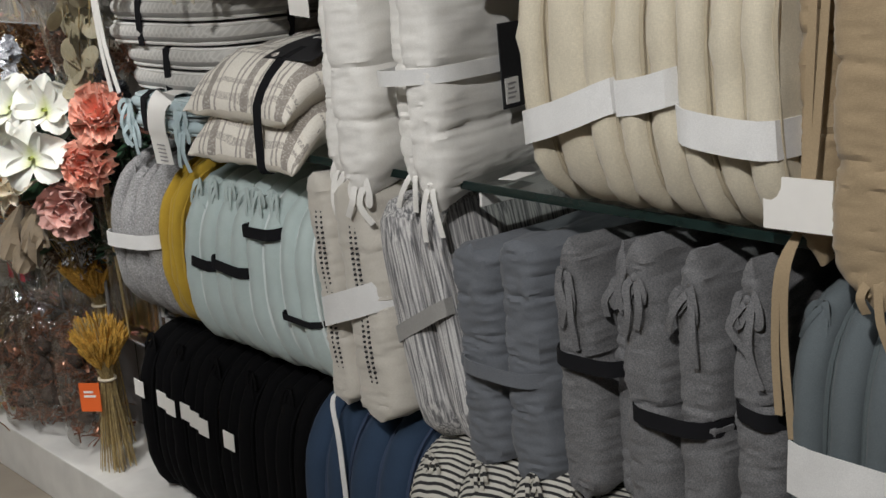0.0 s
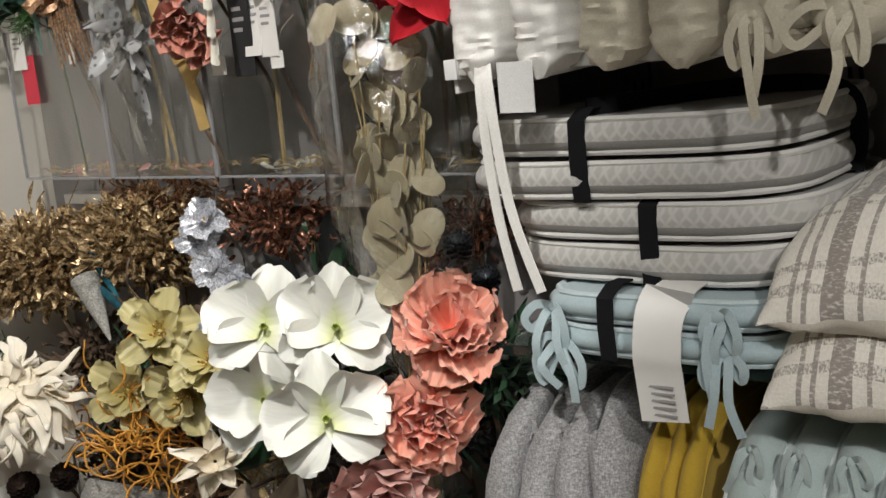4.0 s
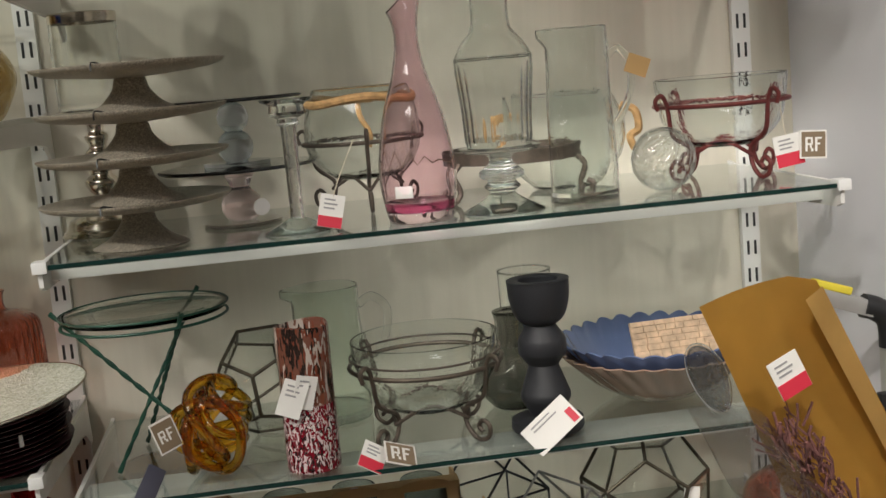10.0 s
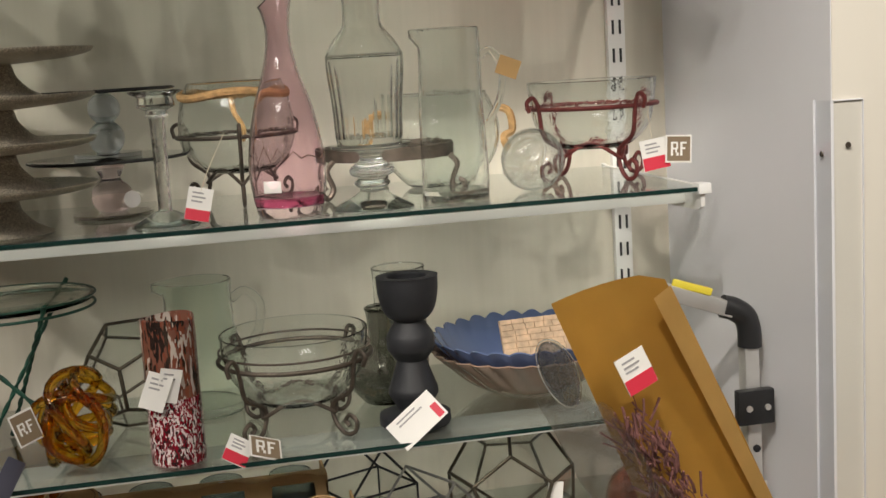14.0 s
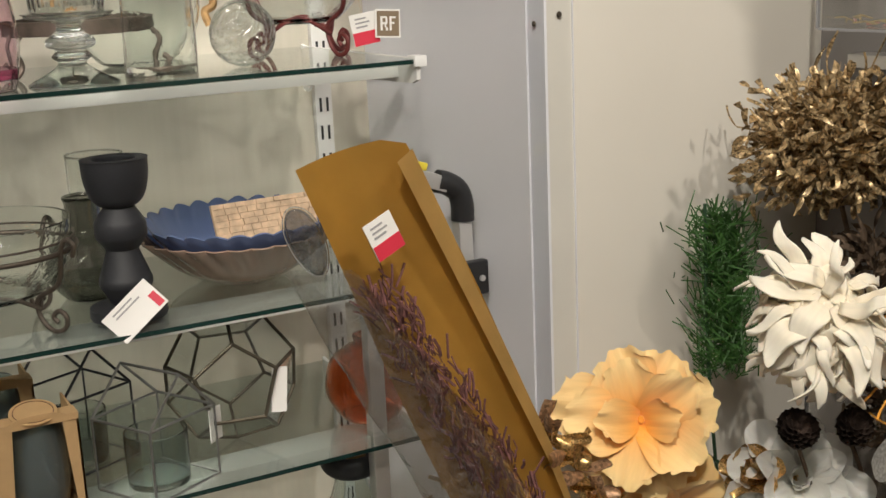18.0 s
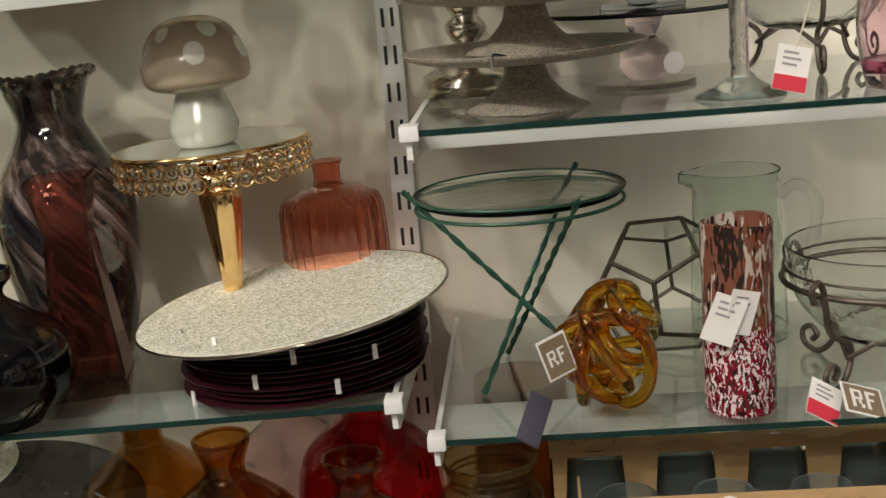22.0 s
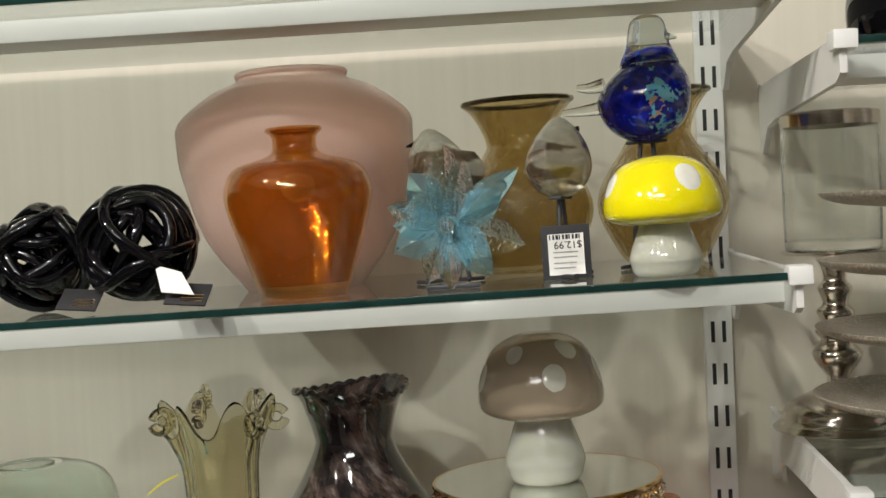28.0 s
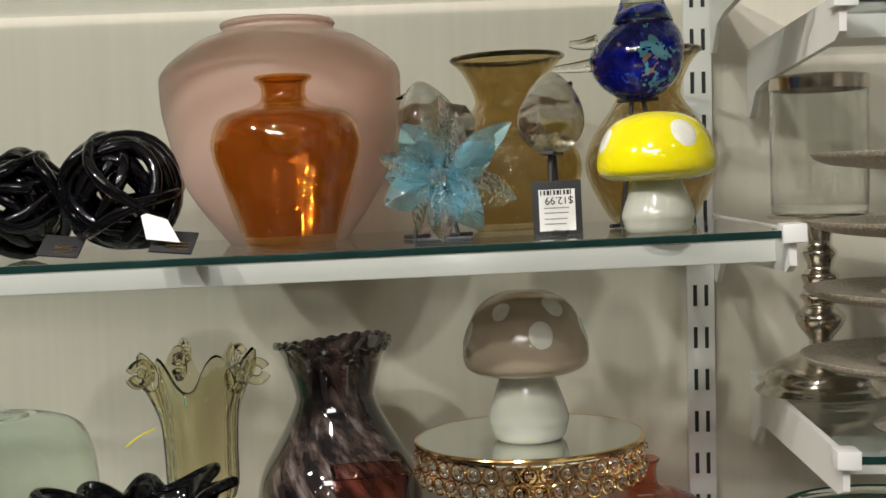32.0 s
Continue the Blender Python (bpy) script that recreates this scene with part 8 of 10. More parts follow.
def petal_into(bm, m, L, W, cup=0.3, curl=0.2, ruffle=0.0, tip=0.5, nl=6, nw=4, waves=3, seed=0.0, point=False, sway=0.0, bend=0.0, notch=0.0):
    """A leaf or petal from the origin along +x of m, with its inner side towards +z."""
    grid = []
    for i in range(nl + 1):
        u = i / nl
        w = W * 0.5 * (math.sin(math.pi * min(1.0, (0.06 + 0.94 * u) ** (0.9 if point else tip))) if not point else math.sin(math.pi * min(1, 0.05 + u * 0.95)) ** 0.8 * (1 - 0.25 * u))
        if point == "blade":
            w = W * 0.5 * (0.45 + 0.55 * math.sin(math.pi * min(1, 0.12 + 0.75 * u))) * (1 - 0.35 * u**4)
        elif not point:
            w = W * 0.5 * ((0.16 + u) ** 0.6) * max(0.0, 1 - u**6) ** 0.45
        if i == nl:
            w = W * 0.2 if point == "blade" else 0.0008 if point else W * 0.36
        row = []
        for j in range(nw + 1):
            v = -1 + 2 * j / nw
            x = L * u - abs(v) ** 2 * L * (0.08 if point else 0.14) * u * u - notch * L * u**4 * (math.sin(waves * math.pi * v * 1.9 + seed) + 0.6 * math.sin(waves * math.pi * v * 3.3 + 2 * seed))
            z = cup * W * 0.5 * v * v * (0.3 + u) + curl * L * u * u + bend * L * u**3 + ruffle * L * u * u * (math.sin(waves * math.pi * v + seed + 2.0 * u) + 0.3 * math.sin(2.1 * waves * math.pi * v + 2 * seed)) + (0.07 * L * math.sin(7 * u + seed * 3) if point == "blade" else 0)
            row.append(bm.verts.new(m @ Vector((x, w * v + sway * L * u * u, z))))
        grid.append(row)
    for p, q in zip(grid, grid[1:]):
        for j in range(nw):
            bm.faces.new((p[j], q[j], q[j + 1], p[j + 1]))
    return bm


def face_to(pos, d, twist=0.0):
    return Matrix.Translation(Vector(pos)) @ Vector(d).to_track_quat("Z", "Y").to_matrix().to_4x4() @ Matrix.Rotation(twist, 4, "Z")


def along(pos, d, twist=0.0):
    """A frame at pos whose x runs along d."""
    return Matrix.Translation(Vector(pos)) @ Vector(d).to_track_quat("X", "Z").to_matrix().to_4x4() @ Matrix.Rotation(twist, 4, "X")


def bloom(o, local, d, rings, mat, seed, twist=0.0, heart=None, name="petal"):
    """A blossom under o: rings of (count, length, width, opening in degrees, cup, curl, ruffle, point)."""
    base = face_to(local, d, twist)
    rr = random.Random(seed)
    for k, (n, L, W, op, cup, curl, ruf, pt) in enumerate(rings):
        meshes = []
        for q in range(4):
            bm = bmesh.new()
            wild = 1.0 if ruf > 0.035 else 0.3
            petal_into(bm, Matrix(), L * (1 - 0.07 * q * wild), W * (1 + 0.06 * q), cup, curl, ruf, seed=seed + 2.3 * q + k, point=pt, nl=10 if ruf else 6, nw=30 if ruf > 0.07 else 12, waves=(1.6, 1.2, 2.0, 1.4)[q] * (1.8 if ruf > 0.07 else 1.0), sway=rr.uniform(-0.3, 0.3) * wild * (1.8 if pt else 0.6), bend=rr.uniform(-0.4, 0.4) * wild * (1.0 if pt else 0.5))
            if pt == "blade":
                bmesh.ops.smooth_vert(bm, verts=bm.verts, factor=0.5, use_axis_x=True, use_axis_y=True, use_axis_z=True)
            me = bpy.data.meshes.new(name)
            bm.to_mesh(me), bm.free()
            me.materials.append(mat)
            me.polygons.foreach_set("use_smooth", [True] * len(me.polygons))
            meshes.append(me)
        for i in range(n):
            a = 2 * math.pi * (i + 0.5 * (k % 2)) / n + rr.uniform(-0.14, 0.14)
            p = new(name, meshes[(i * 3 + i // 4) % 4])
            p.parent = o
            p.matrix_basis = base @ Matrix.Rotation(a, 4, "Z") @ Matrix.Translation((0.003, 0, 0.002 * k)) @ Matrix.Rotation(-radians(op) + rr.uniform(-1, 1) * (0.28 if pt == "blade" else 0.10), 4, "Y") @ Matrix.Rotation(rr.uniform(-1, 1) * (0.5 if pt == "blade" else 0.14), 4, "X")
    if heart:
        hm, hr = heart
        bm = bmesh.new()
        for i in range(14):
            a, r = i * 2.4, hr * (i / 14) ** 0.5
            bmesh.ops.create_icosphere(bm, subdivisions=1, radius=hr * 0.26, matrix=base @ Matrix.Translation((r * math.cos(a), r * math.sin(a), hr * (0.9 - 0.5 * i / 14))))
        tagged(part("heart", bm, hm, o), kind="stuff")


def stem(o, pts, r=0.003, mat=None, name="stem"):
    return part(name, tube(cr(pts, 6), r, 6), mat or M_LEAFG, o)


def to_local(o, pts):
    inv = o.matrix_world.inverted()
    return [inv @ Vector(p) for p in pts]


def flower(name, x, y, z, d, rings, mat, label, seed, heart=None, foot=None, twist=0.0, stem_mat=None, category="artificial flower", group=""):
    o = thing(name, x, y, z, label, category, group=group)
    bloom(o, (0, 0, 0), d, rings, mat, seed, twist, heart)
    f = foot or (1.765, y - 0.02, 0.505)
    dn = Vector(d).normalized()
    stem(o, to_local(o, [(x, y, z), Vector((x, y, z)) - dn * 0.035, ((x + f[0]) / 2 + 0.02, (y + f[1]) / 2, z - 0.12), (f[0], f[1], min(z - 0.2, f[2] + 0.35)), f]), 0.003, stem_mat)
    return o


def spray(o, local, dirs, L, W, mat, seed, n, spread, name="leaf_spray", cup=0.3, curl=0.25, point=True, ruffle=0.0, jl=0.35):
    """Many leaves scattered round a point, pointing outwards, in one part."""
    rr = random.Random(seed)
    bm = bmesh.new()
    for i in range(n):
        p = Vector(local) + Vector([rr.gauss(0, s) for s in spread])
        d = (Vector(dirs) + Vector((rr.gauss(0, 0.55), rr.gauss(0, 0.55), rr.gauss(0, 0.55)))).normalized()
        petal_into(bm, along(p, d, rr.uniform(0, 6.28)), L * rr.uniform(1 - jl, 1 + jl), W * rr.uniform(0.75, 1.2), cup, curl * rr.uniform(-0.5, 1.5), ruffle, nl=4, nw=2, point=point, seed=i)
    return tagged(part(name, bm, mat, o), kind="stuff")


def silk(name, x, y, z, d, seed, layers, foot, label, mat, notch=0.035, flute=0.0022, group="", cup=0.42, wave=0.030):
    """A silk flower of broad fluted petals with a notched, wavy edge, no two alike."""
    o = thing(name, x, y, z, label, "artificial flower", group=group)
    base, rr = face_to((0, 0, 0), d), random.Random(seed)
    for k, (n, L, W, op, cl) in enumerate(layers):
        for i in range(n):
            bm = bmesh.new()
            petal_into(bm, Matrix(), L * rr.uniform(0.88, 1.08), W * rr.uniform(0.85, 1.15), cup, cl * rr.uniform(0.5, 1.5), wave, nl=14, nw=18, waves=1.5, seed=rr.uniform(0, 6), notch=notch, sway=rr.uniform(-0.1, 0.1))
            bm.normal_update()
            for v in bm.verts:
                v.co.z += flute * math.sin(v.co.y * 420 + seed + i) * min(1, v.co.x / 0.04)
            p = part("petal", bm, mat, o)
            a = 2 * math.pi * (i + 0.5 * (k % 2)) / n + rr.uniform(-0.16, 0.16)
            p.matrix_basis = base @ Matrix.Rotation(a, 4, "Z") @ Matrix.Translation((0.003, 0, 0.003 * k)) @ Matrix.Rotation(-radians(op + rr.uniform(-9, 9)), 4, "Y") @ Matrix.Rotation(rr.uniform(-0.3, 0.3), 4, "X")
    bm = bmesh.new()
    bmesh.ops.create_icosphere(bm, subdivisions=2, radius=0.007, matrix=base @ Matrix.Translation((0, 0, 0.004)))
    wrinkle(bm, 0.002, 200, seed)
    part("heart", bm, mat, o)
    stem(o, to_local(o, [Vector((x, y, z)) - Vector(d).normalized() * 0.012, Vector((x, y, z)) - Vector(d).normalized() * 0.035, ((x + foot[0]) / 2 + 0.02, (y + foot[1]) / 2, z - 0.12), (foot[0], foot[1], z - 0.3), foot]), 0.003)
    return o


# acrylic pockets in rows
def pocket(y0, y1, z0, z1, x0=1.70, x1=1.826):
    o = thing("acrylic_pocket", x1, (y0 + y1) / 2, z0, "clear acrylic display pocket with stem scraps at its bottom", "display pocket", group="acrylic pockets")
    w, d, hh = (y0 - y1) / 2 - 0.002, x1 - x0, z1 - z0
    part("front_sheet", box(-d, -d + 0.003, -w, w, 0, hh), M_ACRYL, o, smooth=False)
    part("bottom_sheet", box(-d + 0.004, 0, -w, w, 0, 0.003), M_ACRYL, o, smooth=False)
    for s in (-1, 1):
        part("side_sheet", box(-d + 0.004, 0, s * w - 0.0015, s * w + 0.0015, 0.004, hh), M_ACRYL, o, smooth=False)
        part("polished_edge", box(-d - 0.001, -d + 0.004, s * w - 0.002, s * w + 0.002, 0.0, hh), M_ACEDGE, o, smooth=False)
    part("polished_edge", box(-d - 0.0012, -d + 0.0035, -w + 0.003, w - 0.003, -0.002, 0.002), M_ACEDGE, o, smooth=False)
    bm = bmesh.new()
    for i in range(26):
        p = Vector((RNG.uniform(-d + 0.012, -0.03), RNG.uniform(-w * 0.85, w * 0.85), RNG.uniform(0.006, 0.018)))
        q = p + Vector((RNG.uniform(-0.01, 0.01), RNG.uniform(-0.045, 0.045), RNG.uniform(-0.002, 0.006)))
        tube_into(bm, [p, (p + q) / 2 + Vector((0, 0, 0.003)), q], RNG.uniform(0.0008, 0.0022), 5)
    part("stem_scraps", bm, M_STEM, o)
    bm = bmesh.new()
    for i in range(16):
        petal_into(bm, along((RNG.uniform(-d + 0.012, -0.03), RNG.uniform(-w * 0.9, w * 0.9), 0.008), (RNG.uniform(-1, 1), RNG.uniform(-1, 1), 0.2), RNG.uniform(0, 6)), RNG.uniform(0.012, 0.025), 0.01, nl=3, nw=2)
    part("petal_scraps", bm, M_WHITEP if RNG.random() < 0.6 else M_PINKS, o)
    return o


YP = (-0.690, -0.965, -1.243, -1.523, -1.80)
for ya, yb in zip(YP, YP[1:]):
    pocket(ya, yb, 1.322, 1.598)
    pocket(ya, yb, 0.50, 0.776)
for zr in (1.258, 0.436):
    rl = thing("pocket_rail", 1.80, -1.24, zr, "grey metal rail fixed under the acrylic pockets", "rail")
    part("rail", box(-0.012, 0.029, -0.55, 0.57, 0, 0.02, 0.002), M_ALU, rl)
for gy in (-0.86, -1.13, -1.40, -1.67):
    sm = thing("panel_seam", XF - 0.0005, gy, 0.2, "thin dark seam in the grey wall panel", "panel seam", group="panel seams")
    part("seam", box(-0.001, 0.0, -0.0015, 0.0015, 0, 2.6), M_SLOT, sm, smooth=False)

# tags on the pockets
def hung_tag(x, y, z, w, h, mat, label, rz=90, split=0, bars=3, rx=0):
    o = thing("swing_tag", x, y, z, label, "price tag")
    tag(o, pose(0, 0, 0, rx, 0, -rz), w, h, split, label, mat, bars)
    part("tag_loop", tube(cr([(0.003, 0, h / 2 - 0.004), (0.02, 0.004, h / 2 + 0.03), (0.045, 0.0, h / 2 + 0.05)], 4), 0.0007, 5), M_STRING, o)
    return o


hung_tag(1.688, -0.752, 1.560, 0.042, 0.068, M_TAG, "white paper price tag hanging on the pocket")
hung_tag(1.692, -0.770, 1.506, 0.041, 0.088, M_RED, "red paper price tag hanging on the pocket", bars=1)
hung_tag(1.688, -1.357, 1.540, 0.046, 0.122, M_BLKP2, "black card swing tag with pale print")
hung_tag(1.692, -1.381, 1.552, 0.036, 0.088, M_TAG, "white paper tag behind the black tag", rx=-8)
hung_tag(1.690, -1.414, 1.548, 0.037, 0.086, M_TAG, "white paper price tag hanging on the pocket")
hung_tag(1.692, -1.424, 1.500, 0.027, 0.026, M_TAG, "white paper stub hanging on the pocket", bars=0)
hung_tag(1.689, -1.295, 1.498, 0.032, 0.028, M_TAG, "white paper stub hanging under the rust flower", bars=0)
hung_tag(1.694, -0.905, 1.555, 0.016, 0.056, M_TAG, "narrow white paper tag", bars=2)
for yy in (-0.93, -1.01):
    hung_tag(1.692, yy, 0.575, 0.032, 0.05, M_RED, "red paper price tag on the lower pocket", bars=0)

# stems that stand in the upper pockets
for i, (ya, yb, mt) in enumerate(((-0.80, -0.93, M_BROWNS), (-1.03, -1.08, M_STEM), (-1.10, -1.20, M_BROWNS), (-1.30, -1.44, M_BROWNS), (-1.44, -1.43, M_BROWNS), (-1.36, -1.34, M_STEM), (-1.60, -1.58, M_BROWNS), (-1.70, -1.68, M_BROWNS))):
    o = thing("dried_stem", 1.76, yb, 1.326, "bare dried stem standing in an acrylic pocket", "stem", group="dried stems")
    part("stem", tube([(0, 0, 0), (-0.005, (ya - yb) * 0.5, 0.15), (-0.012, ya - yb, 0.30)], 0.0042, 6), mt, o)

# foliage above the pockets
o = thing("eucalyptus_spray", 1.735, -0.84, 1.33, "blue-green and olive long-leaved artificial foliage in a pocket", "foliage")
stem(o, [(0, 0, 0), (-0.01, 0.01, 0.2), (-0.03, 0.03, 0.33)], 0.0024)
for k, (mt, dx, dz, n) in enumerate(((M_BLUEG, -0.055, 0.335, 46), (M_OLIVEL, -0.02, 0.39, 30), (M_BLUEG, 0.0, 0.43, 30), (M_LEAFG, -0.03, 0.36, 20), (M_BLUEG, -0.02, 0.38, 30))):
    spray(o, (dx, 0.035 + 0.008 * k, dz), (-0.45, 0.75, -0.05 + 0.25 * (k % 3)), 0.105, 0.016, mt, 300 + k, n, (0.022, 0.025, 0.03), curl=0.1)
bm = bmesh.new()
for i in range(90):
    d = Vector((RNG.gauss(-0.3, 0.5), RNG.gauss(0.2, 0.5), RNG.gauss(-0.25, 0.5))).normalized()
    p = Vector((-0.055 + RNG.gauss(0, 0.008), 0.035 + RNG.gauss(0, 0.008), 0.285 + RNG.gauss(0, 0.012)))
    tube_into(bm, [p, p + d * 0.028], 0.0007, 3)
part("needle_tuft", bm, M_NEEDLE, o)
o = thing("magnolia_leaf_bunch", 1.745, -0.90, 1.33, "rose-gold magnolia leaf bunch standing in an acrylic pocket", "foliage")
stem(o, [(0, 0, 0), (0, 0, 0.2), (-0.03, 0.0, 0.32)], 0.004, M_BROWNS)
for k in range(4):
    spray(o, (-0.045, 0.045 - 0.028 * k, 0.345 + 0.02 * (k % 2)), (-0.3, 0.15 - 0.1 * k, 0.9), 0.075, 0.034, M_BROWNL, 320 + k, 13, (0.016, 0.012, 0.02), cup=0.5, curl=0.15)
spray(o, (-0.055, 0.0, 0.31), (-0.7, 0.2, -0.1), 0.042, 0.032, M_BROWNL, 329, 14, (0.012, 0.035, 0.015), cup=0.5)
for k in range(9):
    part("hanging_ribbon", tube(cr([(-0.06, 0.02 - 0.008 * k, 0.31), (-0.062, 0.018 - 0.009 * k, 0.26), (-0.054, 0.022 - 0.012 * k, 0.19 + 0.012 * (k % 3))], 4), 0.002, 5), M_BROWNL, o)
o = thing("patched_leaf_spray", 1.75, -1.06, 1.33, "grey and white patched leaves wrapped in clear film", "foliage")
stem(o, [(0, 0, 0), (0, 0, 0.15), (-0.03, 0.0, 0.28)], 0.004, M_STEM)
for k in range(4):
    spray(o, (-0.05 - 0.008 * k, 0.03 - 0.03 * k, 0.22 + 0.055 * (k + 1)), (-0.35, -0.1, 0.85 if k else -0.9), 0.07, 0.03, M_PATCH, 340 + k, 14, (0.012, 0.014, 0.03), cup=0.2)
spray(o, (-0.05, -0.02, 0.22), (-0.2, -0.2, -0.9), 0.06, 0.028, M_PATCH, 345, 12, (0.01, 0.016, 0.03))
part("film_wrap", solid([(0.012, 0.02), (0.03, 0.12), (0.055, 0.26), (0.085, 0.40)], 24, lambda a, r, z: (r * (1 + 0.14 * math.sin(5 * a + z * 40) + 0.08 * math.sin(11 * a)), z), cx=-0.035), M_CELLO, o)
o = thing("silver_bauble_spray", 1.72, -1.13, 1.33, "polished silver bauble on a stem among grey leaves", "ornament")
stem(o, [(0, 0, 0), (0.0, 0.01, 0.2), (-0.05, 0.0, 0.37)], 0.003, M_SILVERW)
bm = bmesh.new()
bmesh.ops.create_uvsphere(bm, u_segments=20, v_segments=12, radius=0.027, matrix=Matrix.Translation((-0.05, 0.01, 0.39)))
part("bauble", bm, M_SILVER, o)
spray(o, (-0.03, 0.0, 0.40), (-0.2, 0.1, 0.8), 0.07, 0.026, M_PATCH, 350, 30, (0.02, 0.05, 0.02))
o = thing("gold_ribbon_bow", 1.69, -1.15, 1.65, "hanging gold satin ribbon tied on a flower stem", "ribbon")
for s, pts in enumerate((((0.0, 0.0, 0.0), (-0.006, -0.02, -0.07), (0.0, -0.066, -0.16), (0.004, -0.085, -0.25)), ((0.004, -0.11, -0.10), (0.0, -0.09, -0.15), (-0.004, -0.072, -0.17)), ((-0.012, -0.01, 0.0), (-0.014, -0.03, -0.06), (-0.008, -0.06, -0.14)))):
    part("tail", ribbon(cr(pts, 5), 0.022 if s != 1 else 0.016), M_RIBBON, o)
stem(o, [(0.004, -0.088, -0.25), (0.02, -0.10, -0.30), (0.03, -0.10, -0.327)], 0.004, M_BROWNS)
RUST = [(6, 0.062, 0.07, 15, 0.3, 0.1, 0.16, False), (5, 0.05, 0.06, 45, 0.3, 0.05, 0.16, False), (4, 0.034, 0.04, 72, 0.4, 0.0, 0.12, False)]
o = flower("rust_glitter_flower", 1.635, -1.327, 1.650, (-0.75, -0.5, 0.1), RUST, M_RUST, "rust glittered ruffled flower pair above the pockets", 11, foot=(1.765, -1.33, 1.326), stem_mat=M_BROWNS)
bloom(o, (0.0, 0.028, -0.085), (-0.75, -0.3, -0.5), RUST, M_RUST, 12)
for k in range(3):
    petal = bmesh.new()
    petal_into(petal, along((-0.02, -0.05, -0.02 - 0.04 * k), (-0.1, -0.25, -0.6), 1.3), 0.055, 0.03, 0.3, 0.1)
    part("pale_leaf", petal, M_WHITEP, o)
o = thing("eucalyptus_spray", 1.74, -1.45, 1.33, "green round-leaved eucalyptus spray in an acrylic pocket", "foliage")
stem(o, [(0, 0, 0), (0, 0, 0.2), (-0.03, 0.0, 0.30)], 0.0024)
for k in range(4):
    spray(o, (-0.055, 0.09 - 0.05 * k, 0.31 + 0.018 * (k % 2)), (-0.5, 0.2 - 0.15 * k, 0.5), 0.040, 0.036, (M_EUC, M_LEAFG)[k == 2], 360 + k, 20, (0.016, 0.022, 0.02), point=False, curl=0.1)
bm = bmesh.new()
for i in range(140):
    d = Vector((RNG.gauss(-0.4, 0.5), RNG.gauss(0, 0.6), RNG.gauss(0.1, 0.6))).normalized()
    p = Vector((-0.06 + RNG.gauss(0, 0.012), -0.02 + RNG.gauss(0, 0.03), 0.285 + RNG.gauss(0, 0.016)))
    tube_into(bm, [p, p + d * 0.022], 0.0007, 3)
part("needle_tuft", bm, M_NEEDLE, o)
POIN = [(6, 0.085, 0.066, 6, 0.25, -0.45, 0.04, True), (5, 0.062, 0.05, 26, 0.3, -0.2, 0.04, True)]
o = flower("red_poinsettia", 1.62, -1.735, 1.622, (-0.8, -0.35, 0.15), POIN, M_POIN, "red velvet poinsettia pair above the coin-leaf bag", 21, (M_POIN, 0.010), foot=(1.765, -1.70, 1.326))
bloom(o, (-0.03, -0.075, -0.045), (-0.75, -0.4, -0.15), POIN, M_POIN, 22, 0.4, (M_GOLDP, 0.009))
o = thing("leafy_sprig", 1.72, -1.625, 1.33, "small bright green leaf sprig beside the poinsettia", "foliage")
stem(o, [(0, 0, 0), (0, 0, 0.2), (-0.05, 0.0, 0.30)], 0.003)
spray(o, (-0.06, -0.01, 0.30), (-0.3, 0.0, 0.6), 0.028, 0.016, petal_mat("fresh_green_leaf", (0.06, 0.17, 0.03), (0.14, 0.28, 0.06), 0.03), 370, 36, (0.012, 0.014, 0.04))
o = thing("black_wrapped_bouquet", 1.74, -1.575, 1.33, "black paper wrap with clear film in an acrylic pocket", "bouquet")
part("wrap", solid([(0.01, 0.0), (0.02, 0.12), (0.05, 0.25), (0.095, 0.42)], 40, lambda a, r, z: (r * (1 + 0.10 * math.sin(4 * a) + 0.05 * math.sin(11 * a + z * 20)), z), cx=-0.02), M_BLACKP, o)
part("tie_cord", tube(ring_pts(0.024, 0.115, 24, -0.02, 0), 0.002, 5, True), M_STRING, o)

# coin-leaf branch in a clear bag
o = thing("coin_leaf_bag", 1.66, -1.665, 1.0, "dried coin-leaf branch in a clear cellophane bag", "dried flowers")
rr = random.Random(5)
for k in range(86):
    zz = 0.17 + 0.38 * (k / 86) + rr.uniform(-0.01, 0.01)
    wd = 0.040 + 0.012 * math.sin(k * 0.4)
    r = rr.uniform(0.017, 0.026)
    bm = bmesh.new()
    m = along((rr.gauss(0, 0.025) - 0.02, max(-0.075, min(0.05, rr.gauss(-0.012, wd * 0.55))), zz), (rr.uniform(-0.4, 0.2), rr.uniform(-1, 1), rr.uniform(-0.8, 0.8)), rr.uniform(-0.9, 0.9) + 1.57)
    revolve(bm, [(0, 0.0012), (r * 0.6, 0.0008), (r * 0.95, 0.0012), (r, 0.0), (r * 0.95, -0.0008), (0, -0.0006)], 18)
    for v in bm.verts:
        v.co.z += 3.0 * v.co.x * v.co.y * (1 if k % 2 else -1)
        v.co.y *= 1.25
    bmesh.ops.transform(bm, matrix=m, verts=bm.verts)
    part("coin_pod", bm, M_COIN, o)
for k in range(16):
    a = k * 2.4
    part("stem", tube(cr([(0.02, 0.0, -0.48), (0.012 * math.cos(a), 0.012 * math.sin(a), 0.0), (0.03 * math.cos(a) - 0.01, -0.01 + 0.035 * math.sin(a), 0.2), (0.03 * math.cos(a + 1) - 0.015, -0.012 + 0.05 * math.sin(a + 0.5), 0.30 + 0.016 * k)], 5), 0.0015, 5), M_STEM, o)
bm = bmesh.new()
